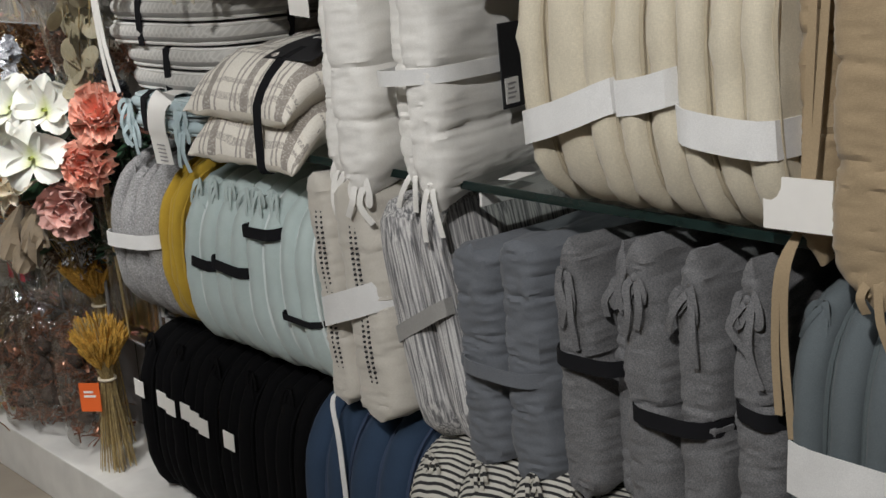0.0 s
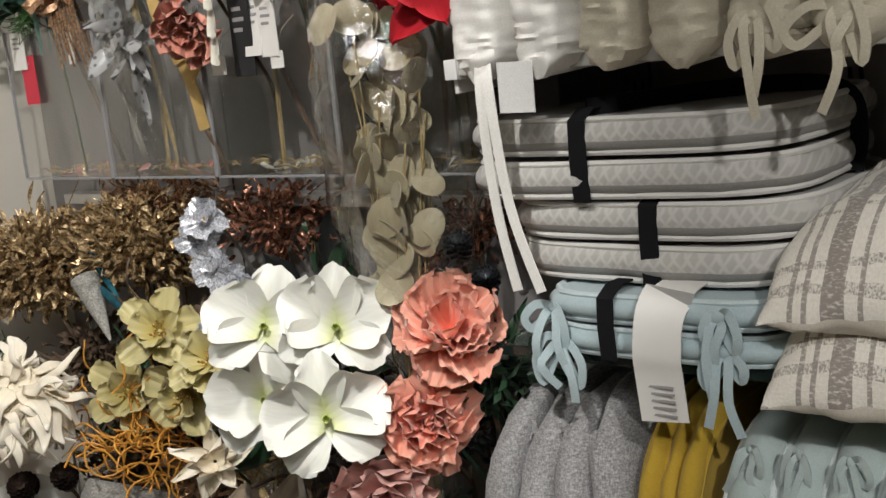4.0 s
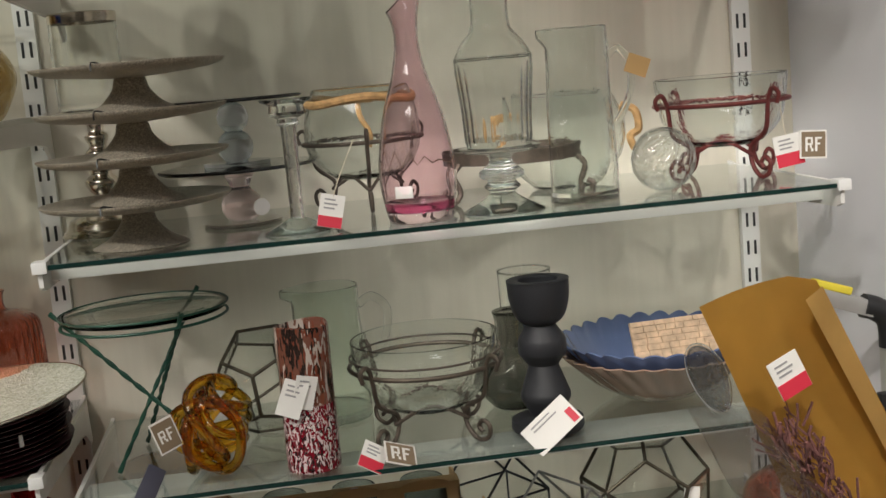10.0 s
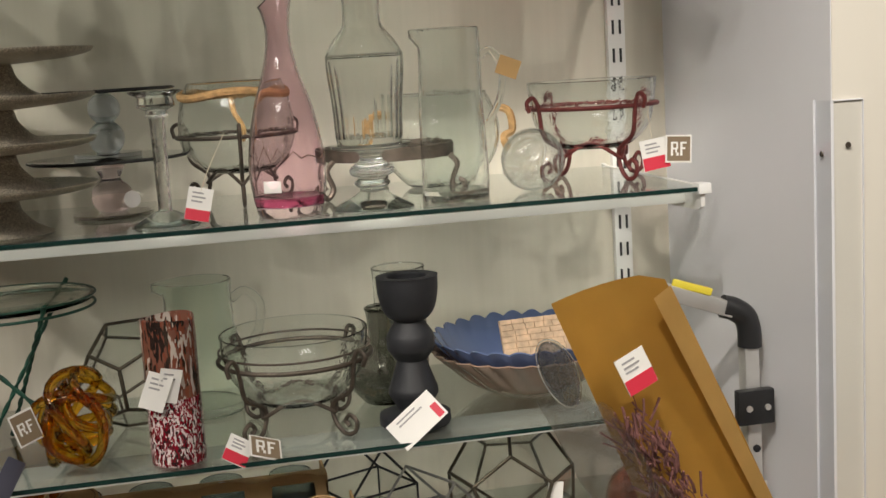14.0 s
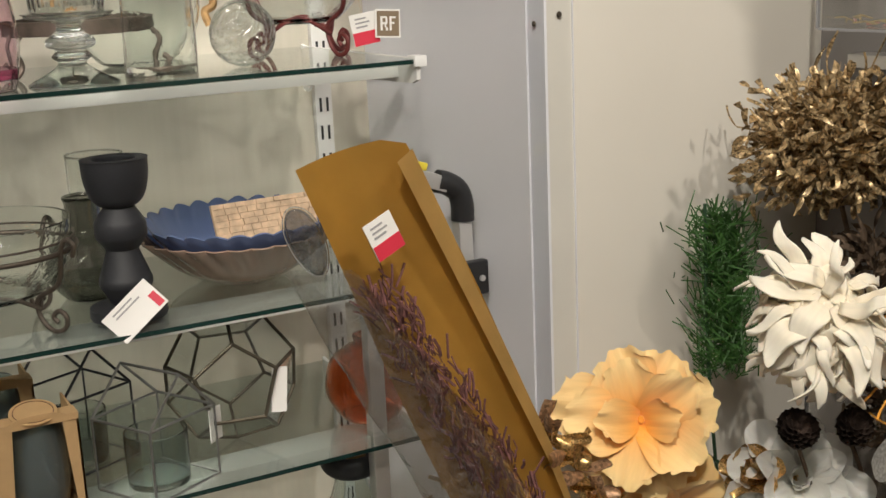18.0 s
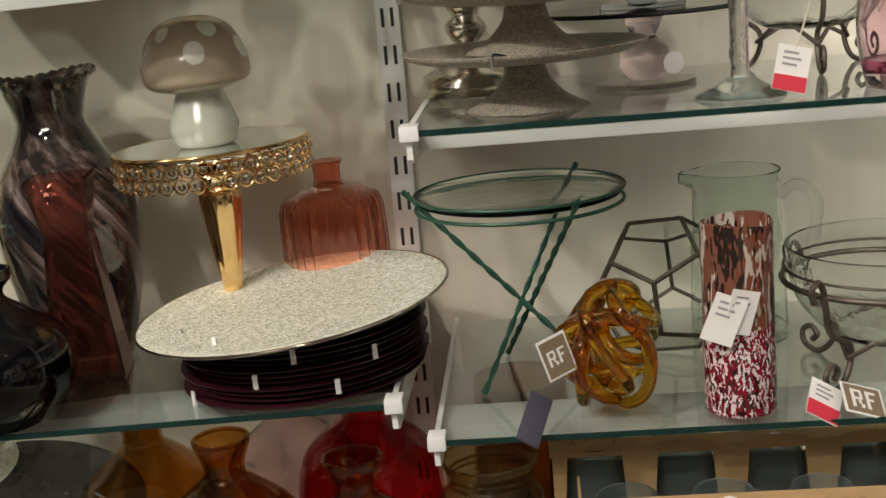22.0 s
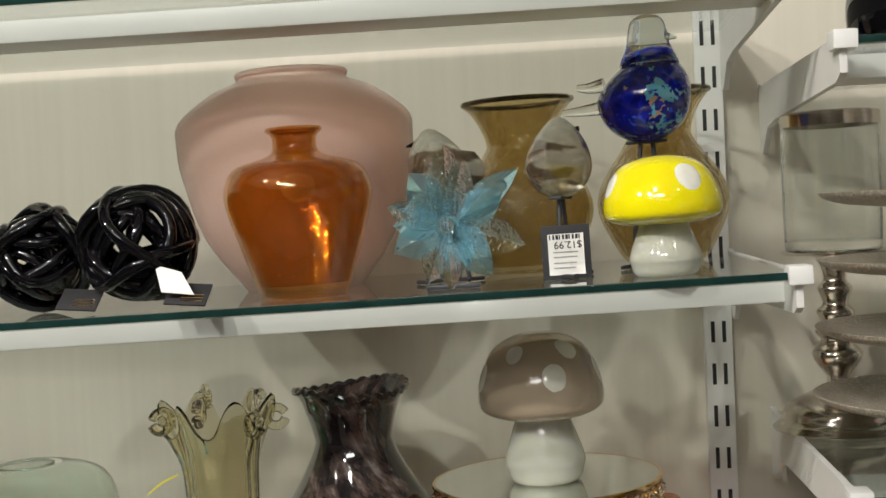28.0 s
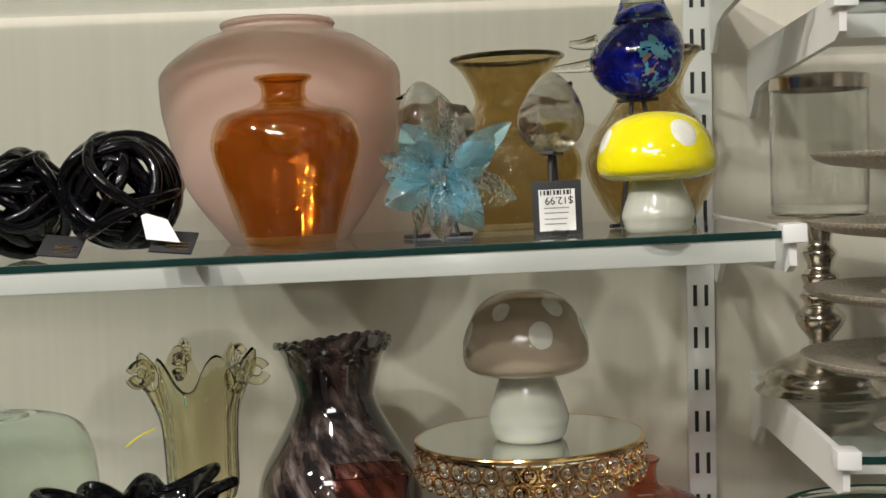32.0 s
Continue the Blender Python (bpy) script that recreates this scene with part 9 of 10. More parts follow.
wrap = [(0.018, -0.42), (0.024, -0.15), (0.045, 0.06), (0.075, 0.16), (0.105, 0.30), (0.118, 0.42), (0.105, 0.52), (0.088, 0.60)]
revolve(bm, [tuple(p) for p in cr(wrap, 5)], 44, lambda a, r, z: (r * (1 + 0.05 * math.sin(3 * a + z * 9) + 0.035 * math.sin(7 * a - z * 30) + 0.02 * math.sin(17 * a + z * 50)), z), cy=-0.012)
wrinkle(bm, 0.008, 24, 3)
wrinkle(bm, 0.004, 60, 5)
part("cellophane_bag", bm, M_CELLO, o)

# ---- flowers below the pockets ----
def foil_bush(name, x, y, z, size, mat, label, seed, n_spray=9, n=44, leaf=0.026, foot=None):
    """A dense bush of small curled foil leaves."""
    o = thing(name, x, y, z, label, "artificial flower")
    rr = random.Random(seed)
    for k in range(n_spray):
        a, b = k * 2.4, -0.8 + 1.8 * (k + 0.5) / n_spray
        c = Vector((size[0] * math.cos(a) * (1 - b * b * 0.5), size[1] * math.sin(a) * (1 - b * b * 0.5), size[2] * b)) * 0.55
        bm = bmesh.new()
        for i in range(n):
            p = c + Vector([max(-0.5 * s, min(0.5 * s, rr.gauss(0, s * 0.30))) for s in size])
            d = (p.normalized() + Vector([rr.gauss(0, 0.5) for _ in range(3)])).normalized()
            petal_into(bm, along(p, d, rr.uniform(0, 6.28)), leaf * rr.uniform(0.45, 1.0), leaf * rr.uniform(0.28, 0.55), 0.6, rr.uniform(-0.6, 0.8), 0.14, nl=4, nw=3, point=i % 4 > 0, seed=i, waves=2)
        tagged(part("foil_spray", bm, mat, o), kind="stuff")
    bm = bmesh.new()
    for k in range(16):
        d = Vector((rr.gauss(0, size[0]), rr.gauss(0, size[1]), abs(rr.gauss(0, size[2])))) * 0.62
        tube_into(bm, [(0.01, 0, -size[2]), d * 0.4, d], 0.0012, 4)
        petal_into(bm, along(d, d.normalized() + Vector((0.3, 0, 0.4)), 1), leaf * 1.3, leaf * 0.3, 0.3, 0.4, point=True)
    part("twig", bm, mat, o)
    f = foot or (1.765, y, 0.505)
    stem(o, to_local(o, [(x, y, z), (x + 0.02, y, z - size[2]), (f[0], f[1], f[2] + 0.3), f]), 0.004, M_BROWNS)
    return o


foil_bush("gold_foil_bush", 1.655, -0.775, 1.165, (0.125, 0.10, 0.095), M_BUSH, "antique gold glitter hydrangea bush below the pockets", 1, 16, 110, 0.031)
foil_bush("gold_foil_bush", 1.70, -0.99, 1.20, (0.09, 0.13, 0.08), M_BUSH, "antique gold glitter blossoms with dark brown sprigs", 2, 14, 96, 0.029)
foil_bush("brown_sprig_bush", 1.765, -1.02, 1.265, (0.04, 0.16, 0.05), M_BROWNL, "dark brown glittered sprigs behind the gold bush", 3, 8, 50, 0.026)
foil_bush("brown_sprig_bush", 1.765, -1.29, 1.235, (0.04, 0.11, 0.07), M_COPPER, "dark copper sprigs with tiny gold buds", 4, 8, 40, 0.024)
o = thing("teal_feather", 1.61, -1.05, 1.13, "teal feather pick among the gold blossoms", "feather")
bm = bmesh.new()
petal_into(bm, along((0, 0, 0), (0.15, 0.75, 0.45), 0.4), 0.16, 0.022, 0.4, 0.1, point=True, nl=10)
part("vane", bm, M_FEATH, o)
bm = bmesh.new()
petal_into(bm, along((0, -0.01, -0.02), (0.0, 0.8, 0.3), 1.4), 0.10, 0.03, 0.4, 0.1, point=True, nl=8)
part("vane", bm, M_FEATH, o)
stem(o, to_local(o, [(1.61, -1.05, 1.13), (1.68, -1.06, 1.0), (1.76, -1.06, 0.75), (1.765, -1.06, 0.505)]), 0.002, M_BROWNS)
o = thing("paper_cone", 1.60, -1.01, 1.09, "grey-white paper cone pick among the gold blossoms", "ornament", rx=-35, ry=10)
part("cone", solid([(0.002, -0.04), (0.014, 0.02), (0.026, 0.085)], 20, smooth=False), M_BURLAP, o)
stem(o, to_local(o, [(1.60, -1.01, 1.03), (1.68, -1.02, 0.95), (1.76, -1.03, 0.7), (1.765, -1.03, 0.505)]), 0.002, M_BROWNS)
SILV = [(5, 0.042, 0.042, 18, 0.4, 0.1, 0.08, False), (4, 0.026, 0.026, 50, 0.5, 0.1, 0.05, False)]
for i, (x, y, z) in enumerate(((1.665, -1.222, 1.228), (1.65, -1.262, 1.262), (1.635, -1.333, 1.160), (1.645, -1.275, 1.185), (1.62, -1.34, 1.10), (1.63, -1.29, 1.085))):
    flower("silver_glitter_flower", x, y, z, (-0.8, -0.45 + 0.1 * i, 0.3), SILV, M_SILVP, "silver glitter blossom with a gold heart", 30 + i, (M_GOLDP, 0.006), group="silver blossoms", stem_mat=M_SILVERW)
SHEER = ((5, 0.070, 0.064, 12, 0.06), (5, 0.054, 0.050, 40, 0.05))
for i, (x, y, z, d) in enumerate(((1.585, -1.187, 1.085, (-0.75, -0.45, 0.5)), (1.580, -1.085, 0.978, (-0.8, -0.5, 0.15)), (1.60, -1.290, 1.045, (-0.7, -0.3, 0.4)), (1.60, -1.215, 0.985, (-0.8, -0.3, 0.0)))):
    o = silk("olive_gold_flower", x, y, z, d, 40 + i, SHEER, (1.765, y, 0.505), "olive-gold sheer flower with a beaded glitter heart", M_OLIVEP, 0.01, 0.0016, "olive gold flowers")
    base = face_to((0, 0, 0), d)
    bm = bmesh.new()
    for k in range(34):
        a_, r_ = k * 2.4, 0.020 * (k / 34) ** 0.5
        bmesh.ops.create_icosphere(bm, subdivisions=1, radius=0.0026, matrix=base @ Matrix.Translation((r_ * math.cos(a_), r_ * math.sin(a_), 0.012 + 0.006 * math.cos(k))))
    part("beaded_heart", bm, M_GOLDP, o, "gold glitter bead heart")
# dark leaves and orchids
o = thing("rubber_leaf_pick", 1.775, -1.41, 0.79, "broad dark green and black rubber-plant leaves", "foliage")
stem(o, [(0, 0, -0.28), (0, 0, 0.1), (-0.01, -0.01, 0.33)], 0.004)
for mt, p, d, L, W, tw in ((M_LEAFB, (0.0, 0.015, 0.36), (0.0, -0.25, 1), 0.135, 0.062, 1.4), (M_LEAFG, (-0.07, -0.05, 0.31), (-0.1, -0.35, 0.75), 0.15, 0.085, 1.3), (M_LEAFG, (0.0, 0.05, 0.36), (0.1, 0.2, 0.9), 0.10, 0.05, 1.6), (M_LEAFG, (-0.13, -0.10, 0.33), (-0.2, -0.5, 0.5), 0.13, 0.08, 1.2), (M_LEAFB, (-0.06, 0.03, 0.33), (-0.2, 0.2, 0.5), 0.10, 0.06, 1.7), (M_LEAFG, (-0.18, -0.19, 0.28), (-0.1, -1, 0.05), 0.08, 0.05, 1.2), (M_LEAFG, (-0.12, 0.07, 0.12), (-0.4, 0.5, -0.5), 0.10, 0.06, 1.6), (M_LEAFG, (-0.16, -0.05, 0.0), (-0.6, 0.0, -0.4), 0.10, 0.06, 1.6)):
    bm = bmesh.new()
    petal_into(bm, along(p, d, tw), L, W, 0.35, -0.1, 0.01, nl=10, nw=6, point=True)
    part("leaf", bm, mt, o)
for i, (x, y, z) in enumerate(((1.530, -1.500, 1.132), (1.570, -1.604, 1.128), (1.510, -1.622, 1.022), (1.530, -1.484, 1.026))):
    o = thing("white_orchid_bloom", x, y, z, "white silk orchid bloom with a green-yellow heart", "artificial flower", group="white orchid blooms")
    d = Vector((-0.70, -0.66 + 0.12 * (i % 2), 0.16 + 0.12 * (i < 2)))
    base = face_to((0, 0, 0), d, 0.0)
    upv = base.to_3x3().inverted() @ Vector((0, 0, 1))
    a0 = math.atan2(upv.y, upv.x)
    for a, L, W, lift in ((0, 0.086, 0.084, 0), (2.25, 0.084, 0.080, 0), (-2.25, 0.084, 0.080, 0), (1.22, 0.084, 0.118, 0.008), (-1.22, 0.084, 0.118, 0.008)):
        bm = bmesh.new()
        petal_into(bm, Matrix(), L, W, 0.50, 0.10, 0.075, nl=12, nw=12, seed=i * 1.7 + a, bend=-0.38, waves=1.3, notch=0.016, sway=0.12 * math.sin(i * 3 + a))
        p = part("petal", bm, M_ORCHID, o)
        p.matrix_basis = base @ Matrix.Rotation(a0 + a + 0.22 * (i - 1.5), 4, "Z") @ Matrix.Translation((0.002, 0, lift)) @ Matrix.Rotation(-radians((24, 30, 18, 34)[i] + 5 * math.sin(3 * a + i)), 4, "Y")
    bm = bmesh.new()
    for a, L in ((0.6, 0.020), (-0.6, 0.020), (3.14, 0.026), (2.4, 0.016), (-2.4, 0.016)):
        petal_into(bm, base @ Matrix.Rotation(a0 + a, 4, "Z") @ Matrix.Translation((0, 0, 0.006)) @ Matrix.Rotation(-radians(60), 4, "Y"), L, 0.014, 0.7, 0.3)
    bmesh.ops.create_icosphere(bm, subdivisions=2, radius=0.0045, matrix=base @ Matrix.Translation((0, 0, 0.014)))
    part("heart", bm, petal_mat("orchid_heart", (0.55, 0.62, 0.12), (0.72, 0.74, 0.35), 0.02) if i == 0 else MATS["orchid_heart"], o, "green-yellow heart")
    stem(o, to_local(o, [(x, y, z), (x + 0.035, y + 0.015, z - 0.01), (1.64, -1.56, 0.98), (1.74, -1.56, 0.8), (1.765, -1.56, 0.505)]), 0.0028)
CORAL = [(6, 0.085, 0.11, 15, 0.3, 0.1, 0.12, False), (5, 0.075, 0.10, 45, 0.35, 0.05, 0.13, False), (4, 0.055, 0.07, 70, 0.4, 0.0, 0.12, False)]
RUFF = [(7, 0.075, 0.10, 10, 0.15, 0.0, 0.17, False), (7, 0.066, 0.09, 34, 0.15, 0.0, 0.19, False), (6, 0.054, 0.075, 56, 0.15, 0.0, 0.19, False), (4, 0.038, 0.05, 76, 0.2, 0.0, 0.18, False)]
OPEN = ((6, 0.080, 0.106, 4, 0.0), (6, 0.076, 0.098, 34, 0.05), (5, 0.062, 0.078, 60, 0.05))
silk("coral_silk_flower", 1.635, -1.752, 1.112, (-0.6, -0.45, 0.65), 51, OPEN, (1.765, -1.745, 0.505), "coral silk peony with wide fluted petals", M_CORAL, 0.02, 0.0034, "coral silk flowers")
flower("coral_silk_flower", 1.600, -1.722, 1.000, (-0.8, -0.5, 0.1), RUFF, M_CORAL, "coral silk carnation with tightly ruffled petals", 52)
flower("coral_silk_flower", 1.575, -1.655, 0.893, (-0.75, -0.5, 0.0), CORAL, M_PINKS, "dusty pink silk flower hanging under the coral ones", 53)


def felt_flower(x, y, z, d, seed, R, n, L, foot, label):
    """A shaggy flower of thick felt strands laid over one another like shingles, drooping outwards."""
    o = thing("cream_felt_flower", x, y, z, label, "artificial flower")
    rr, meshes = random.Random(seed), []
    for q in range(9):
        bm, rings = bmesh.new(), []
        p1, p2, wd = rr.uniform(0, 6), rr.uniform(0, 6), (0.006, 0.011, 0.016, 0.008, 0.013, 0.0065, 0.012, 0.0095, 0.015)[q]
        for i in range(11):
            u = i / 10
            c = Vector((L * u, 0.16 * L * u * math.sin(5 * u + p1), -0.30 * L * u * u + 0.075 * L * math.sin(8 * u + p2)))
            w = wd * (0.8 + 0.45 * math.sin(math.pi * u)) * (1 - 0.5 * u**3) * (0.45 if i == 10 else 1)
            rings.append([bm.verts.new(c + Vector((0, w * math.cos(a), (0.0030 + 0.0012 * math.sin(9 * u + p1)) * math.sin(a) + 0.25 * w * abs(math.cos(a)) ** 2))) for a in (2 * math.pi * k / 10 for k in range(10))])
        for a, b in zip(rings, rings[1:]):
            for k in range(10):
                bm.faces.new((a[k], a[(k + 1) % 10], b[(k + 1) % 10], b[k]))
        bm.faces.new(rings[0][::-1]), bm.faces.new(rings[-1])
        wrinkle(bm, 0.0012, 120, q)
        bmesh.ops.recalc_face_normals(bm, faces=bm.faces)
        me = bpy.data.meshes.new("strand")
        bm.to_mesh(me), bm.free()
        me.materials.append(M_FELT)
        me.polygons.foreach_set("use_smooth", [True] * len(me.polygons))
        meshes.append(me)
    base = face_to((0, 0, 0), d).to_3x3()
    for k in range(n):
        th, ph = radians(118) * ((k + 0.5) / n) ** 0.55, k * 2.4 + rr.uniform(-0.3, 0.3)
        nrm = base @ Vector((math.sin(th) * math.cos(ph), math.sin(th) * math.sin(ph), math.cos(th)))
        tan = base @ Vector((math.cos(th) * math.cos(ph), math.cos(th) * math.sin(ph), -math.sin(th)))
        X = (tan * 0.75 + nrm * rr.uniform(0.05, 0.75) + Vector((rr.gauss(0, 0.42), rr.gauss(0, 0.42), -0.28 + rr.gauss(0, 0.42)))).normalized()
        Y = nrm.cross(X).normalized()
        m = Matrix((X, Y, X.cross(Y))).transposed().to_4x4()
        p = new("strand", meshes[(k * 5 + k // 7) % 9])
        p.parent = o
        p.matrix_basis = Matrix.Translation(nrm * R * rr.uniform(0.75, 0.95)) @ m @ Matrix.Rotation(rr.uniform(-0.5, 0.5), 4, "X") @ Matrix.Diagonal((rr.uniform(0.75, 1.25), 1, 1, 1))
    bm = bmesh.new()
    bmesh.ops.create_icosphere(bm, subdivisions=3, radius=R * 0.85)
    wrinkle(bm, 0.004, 60, 3)
    part("felt_core", bm, M_FELT, o)
    stem(o, to_local(o, [(x, y, z), Vector((x, y, z)) - Vector(d).normalized() * 0.05, ((x + foot[0]) / 2 + 0.02, (y + foot[1]) / 2, z - 0.15), (foot[0], foot[1], z - 0.3), foot]), 0.003)
    return o


felt_flower(1.462, -0.946, 0.985, (-0.40, -0.70, 0.60), 61, 0.058, 230, 0.074, (1.765, -0.966, 0.505), "large shaggy cream felt flower with drooping strands")
flower("cream_felt_flower", 1.575, -1.290, 0.885, (-0.7, -0.6, 0.2), [(8, 0.07, 0.03, 14, 0.6, -0.2, 0.05, True), (6, 0.055, 0.026, 45, 0.7, 0.1, 0.05, True)], M_FELT, "small cream felt flower with pointed petals", 62)
# orange curls
o = thing("wood_curl_pick", 1.59, -1.10, 0.90, "bunch of orange curled wood shavings", "dried flowers")
rr = random.Random(9)
for k in range(70):
    c = Vector((rr.gauss(-0.02, 0.022), rr.gauss(-0.01, 0.055), rr.gauss(0.0, 0.036)))
    r, a0, d = rr.uniform(0.008, 0.018), rr.uniform(0, 6), Vector((rr.gauss(0, 1), rr.gauss(0, 1), rr.gauss(0, 1))).normalized()
    m = along(c, d)
    part("curl", tube([m @ Vector((0.011 * q, r * math.cos(a0 + q * 0.75), r * math.sin(a0 + q * 0.75))) for q in range(11)], 0.0017, 4), M_CURL, o)
stem(o, to_local(o, [(1.59, -1.10, 0.90), (1.68, -1.10, 0.86), (1.76, -1.10, 0.75), (1.765, -1.10, 0.505)]), 0.003, M_BROWNS)
# peach flower and its neighbours
DECK = 0.155
PEACH = ((6, 0.112, 0.116, 6, -0.12), (5, 0.100, 0.098, 32, -0.20), (2, 0.076, 0.074, 50, -0.30))


silk("peach_silk_flower", 1.335, -0.74, 0.810, (-0.5, -0.8, 0.28), 71, PEACH, (1.62, -0.76, DECK), "large peach-orange silk flower with wavy scalloped petals", M_PEACH, 0.030, 0.0005, "peach silk flowers", 0.22, 0.055)
silk("peach_silk_flower", 1.38, -0.72, 0.655, (-0.5, -0.8, -0.1), 72, PEACH, (1.63, -0.74, DECK), "peach-orange silk flower under the large one", M_PEACH, 0.030, 0.0005, "peach silk flowers", 0.22, 0.055)
flower("white_gold_flower", 1.505, -0.865, 0.725, (-0.5, -0.75, 0.45), [(9, 0.105, 0.065, 15, 0.4, 0.05, 0.04, False), (8, 0.085, 0.055, 45, 0.5, 0.05, 0.03, False), (6, 0.04, 0.03, 70, 0.5, 0.0, 0.02, False)], M_WHITEP, "sheer white flower with gold glitter petals", 73, (M_GOLDP, 0.008), foot=(1.66, -0.86, DECK))
flower("gold_glitter_flower", 1.455, -0.835, 0.735, (-0.6, -0.6, 0.5), [(6, 0.050, 0.042, 30, 0.4, 0.05, 0.04, False), (4, 0.038, 0.034, 60, 0.4, 0.05, 0.04, False)], M_GOLDP, "gold glitter petals beside the white flower", 74, foot=(1.66, -0.84, DECK))
o = thing("champagne_leaf_sprig", 1.60, -0.74, DECK, "champagne gold artificial leaf sprig beside the peach flower", "foliage")
stem(o, [(0.0, 0, 0), (-0.15, 0, 0.30), (-0.33, 0.0, 0.55), (-0.44, 0.01, 0.70)], 0.003, M_STEM)
for k in range(16):
    t_ = k / 16
    for s in (-1, 1):
        bm = bmesh.new()
        petal_into(bm, along((-0.30 - 0.15 * t_, -0.02 + 0.01 * s, 0.50 + 0.20 * t_), (-0.4 + 0.5 * s + RNG.gauss(0, 0.4), -0.4 + RNG.gauss(0, 0.35), 0.6 - 0.3 * s + RNG.gauss(0, 0.35)), RNG.uniform(0, 6)), RNG.uniform(0.035, 0.06), RNG.uniform(0.02, 0.03), 0.4, 0.15, nl=5, nw=4)
        part("leaf", bm, M_GOLDP if k % 3 else M_BROWNL, o)
o = thing("champagne_leaf_sprig", 1.36, -0.70, 0.0, "champagne gold leaf sprig on a long bare stem", "foliage")
stem(o, [(0.0, 0, 0), (-0.04, 0, 0.40), (-0.18, 0.0, 0.68), (-0.34, 0.0, 0.79)], 0.003, M_STEM)
for k in range(14):
    t_ = k / 14
    bm = bmesh.new()
    petal_into(bm, along((-0.16 - 0.19 * t_, 0, 0.66 + 0.13 * t_ - 0.02 * (k % 3)), (-0.8 * (1 if k % 2 else -0.3), -0.3, 0.35 - 0.7 * (k % 2)), 0.9), 0.06, 0.034, 0.4, 0.15, nl=5, nw=4)
    part("leaf", bm, M_STEM if k % 3 else M_GOLDP, o)
# pine sprig against the cream wall
o = thing("pine_sprig", 1.60, -0.68, DECK, "soft green pine sprig standing against the cream wall", "foliage")
stem(o, [(0, 0, 0), (-0.05, 0.01, 0.4), (-0.09, 0.0, 0.68), (-0.10, 0.0, 0.93)], 0.003)
for seg_ in range(5):
    bm = bmesh.new()
    for i in range(230):
        t_ = RNG.random()
        p = Vector((-0.055 - 0.004 * seg_ + RNG.gauss(0, 0.026), RNG.gauss(-0.005, 0.014), 0.66 + 0.05 * (seg_ + t_)))
        d = Vector((RNG.gauss(-0.15, 0.7), RNG.gauss(0, 0.7), RNG.gauss(0.8, 0.4))).normalized()
        q = p + d * RNG.uniform(0.02, 0.05)
        tube_into(bm, [p, q], 0.0011, 3)
    part("needle_spray", bm, M_NEEDLE, o)


def pine_cone(x, y, z, r, h, mat, label, seed, tilt=(0, 0, 1)):
    o = thing("pine_cone", x, y, z, label, "pine cone", group="pine cones")
    base = face_to((0, 0, 0), tilt)
    for k in range(9):
        u = (k + 0.5) / 9
        rad = r * math.sin(math.pi * (0.12 + 0.82 * u)) ** 0.7
        bm = bmesh.new()
        for i in range(9):
            a = 2 * math.pi * (i + 0.5 * (k % 2)) / 9
            petal_into(bm, base @ Matrix.Translation((0, 0, h * u)) @ Matrix.Rotation(a, 4, "Z") @ Matrix.Rotation(-0.5, 4, "Y"), rad, rad * 0.75, 0.4, 0.35, nl=3, nw=2)
        part("scale_ring", bm, mat, o)
    part("core", solid([(0.002, 0), (r * 0.45, h * 0.25), (r * 0.35, h * 0.7), (0.002, h)], 10), mat, o).matrix_basis = base
    return o


for i, (x, y, z) in enumerate(((1.50, -0.86, 0.785), (1.535, -0.93, 0.80), (1.47, -0.90, 0.80))):
    c = pine_cone(x, y, z, 0.036, 0.06, M_CONE, "dark brown pine cone pick under the felt flower", i, (-0.4, -0.5, 0.5))
    stem(c, to_local(c, [(x, y, z), (x + 0.06, y + 0.01, z - 0.12), (1.66, y, 0.4), (1.68, y, DECK)]), 0.003, M_BROWNS)
for i, (x, y, z) in enumerate(((1.69, -1.70, 1.165), (1.685, -1.745, 1.20), (1.70, -1.775, 1.15), (1.68, -1.70, 1.105), (1.70, -1.66, 1.13))):
    c = pine_cone(x, y, z, 0.030, 0.05, M_SILVC, "dark silver glittered pine cone pick", 10 + i, (-0.5, -0.3, 0.6))
    stem(c, to_local(c, [(x, y, z), (x + 0.03, y, z - 0.1), (1.755, y, 0.9), (1.765, y, 0.505)]), 0.003, M_BROWNS)
foil_bush("brown_sprig_bush", 1.765, -1.70, 1.235, (0.035, 0.10, 0.05), M_COPPER, "dark copper sprigs beside the cushion shelves", 6, 7, 22, 0.022)
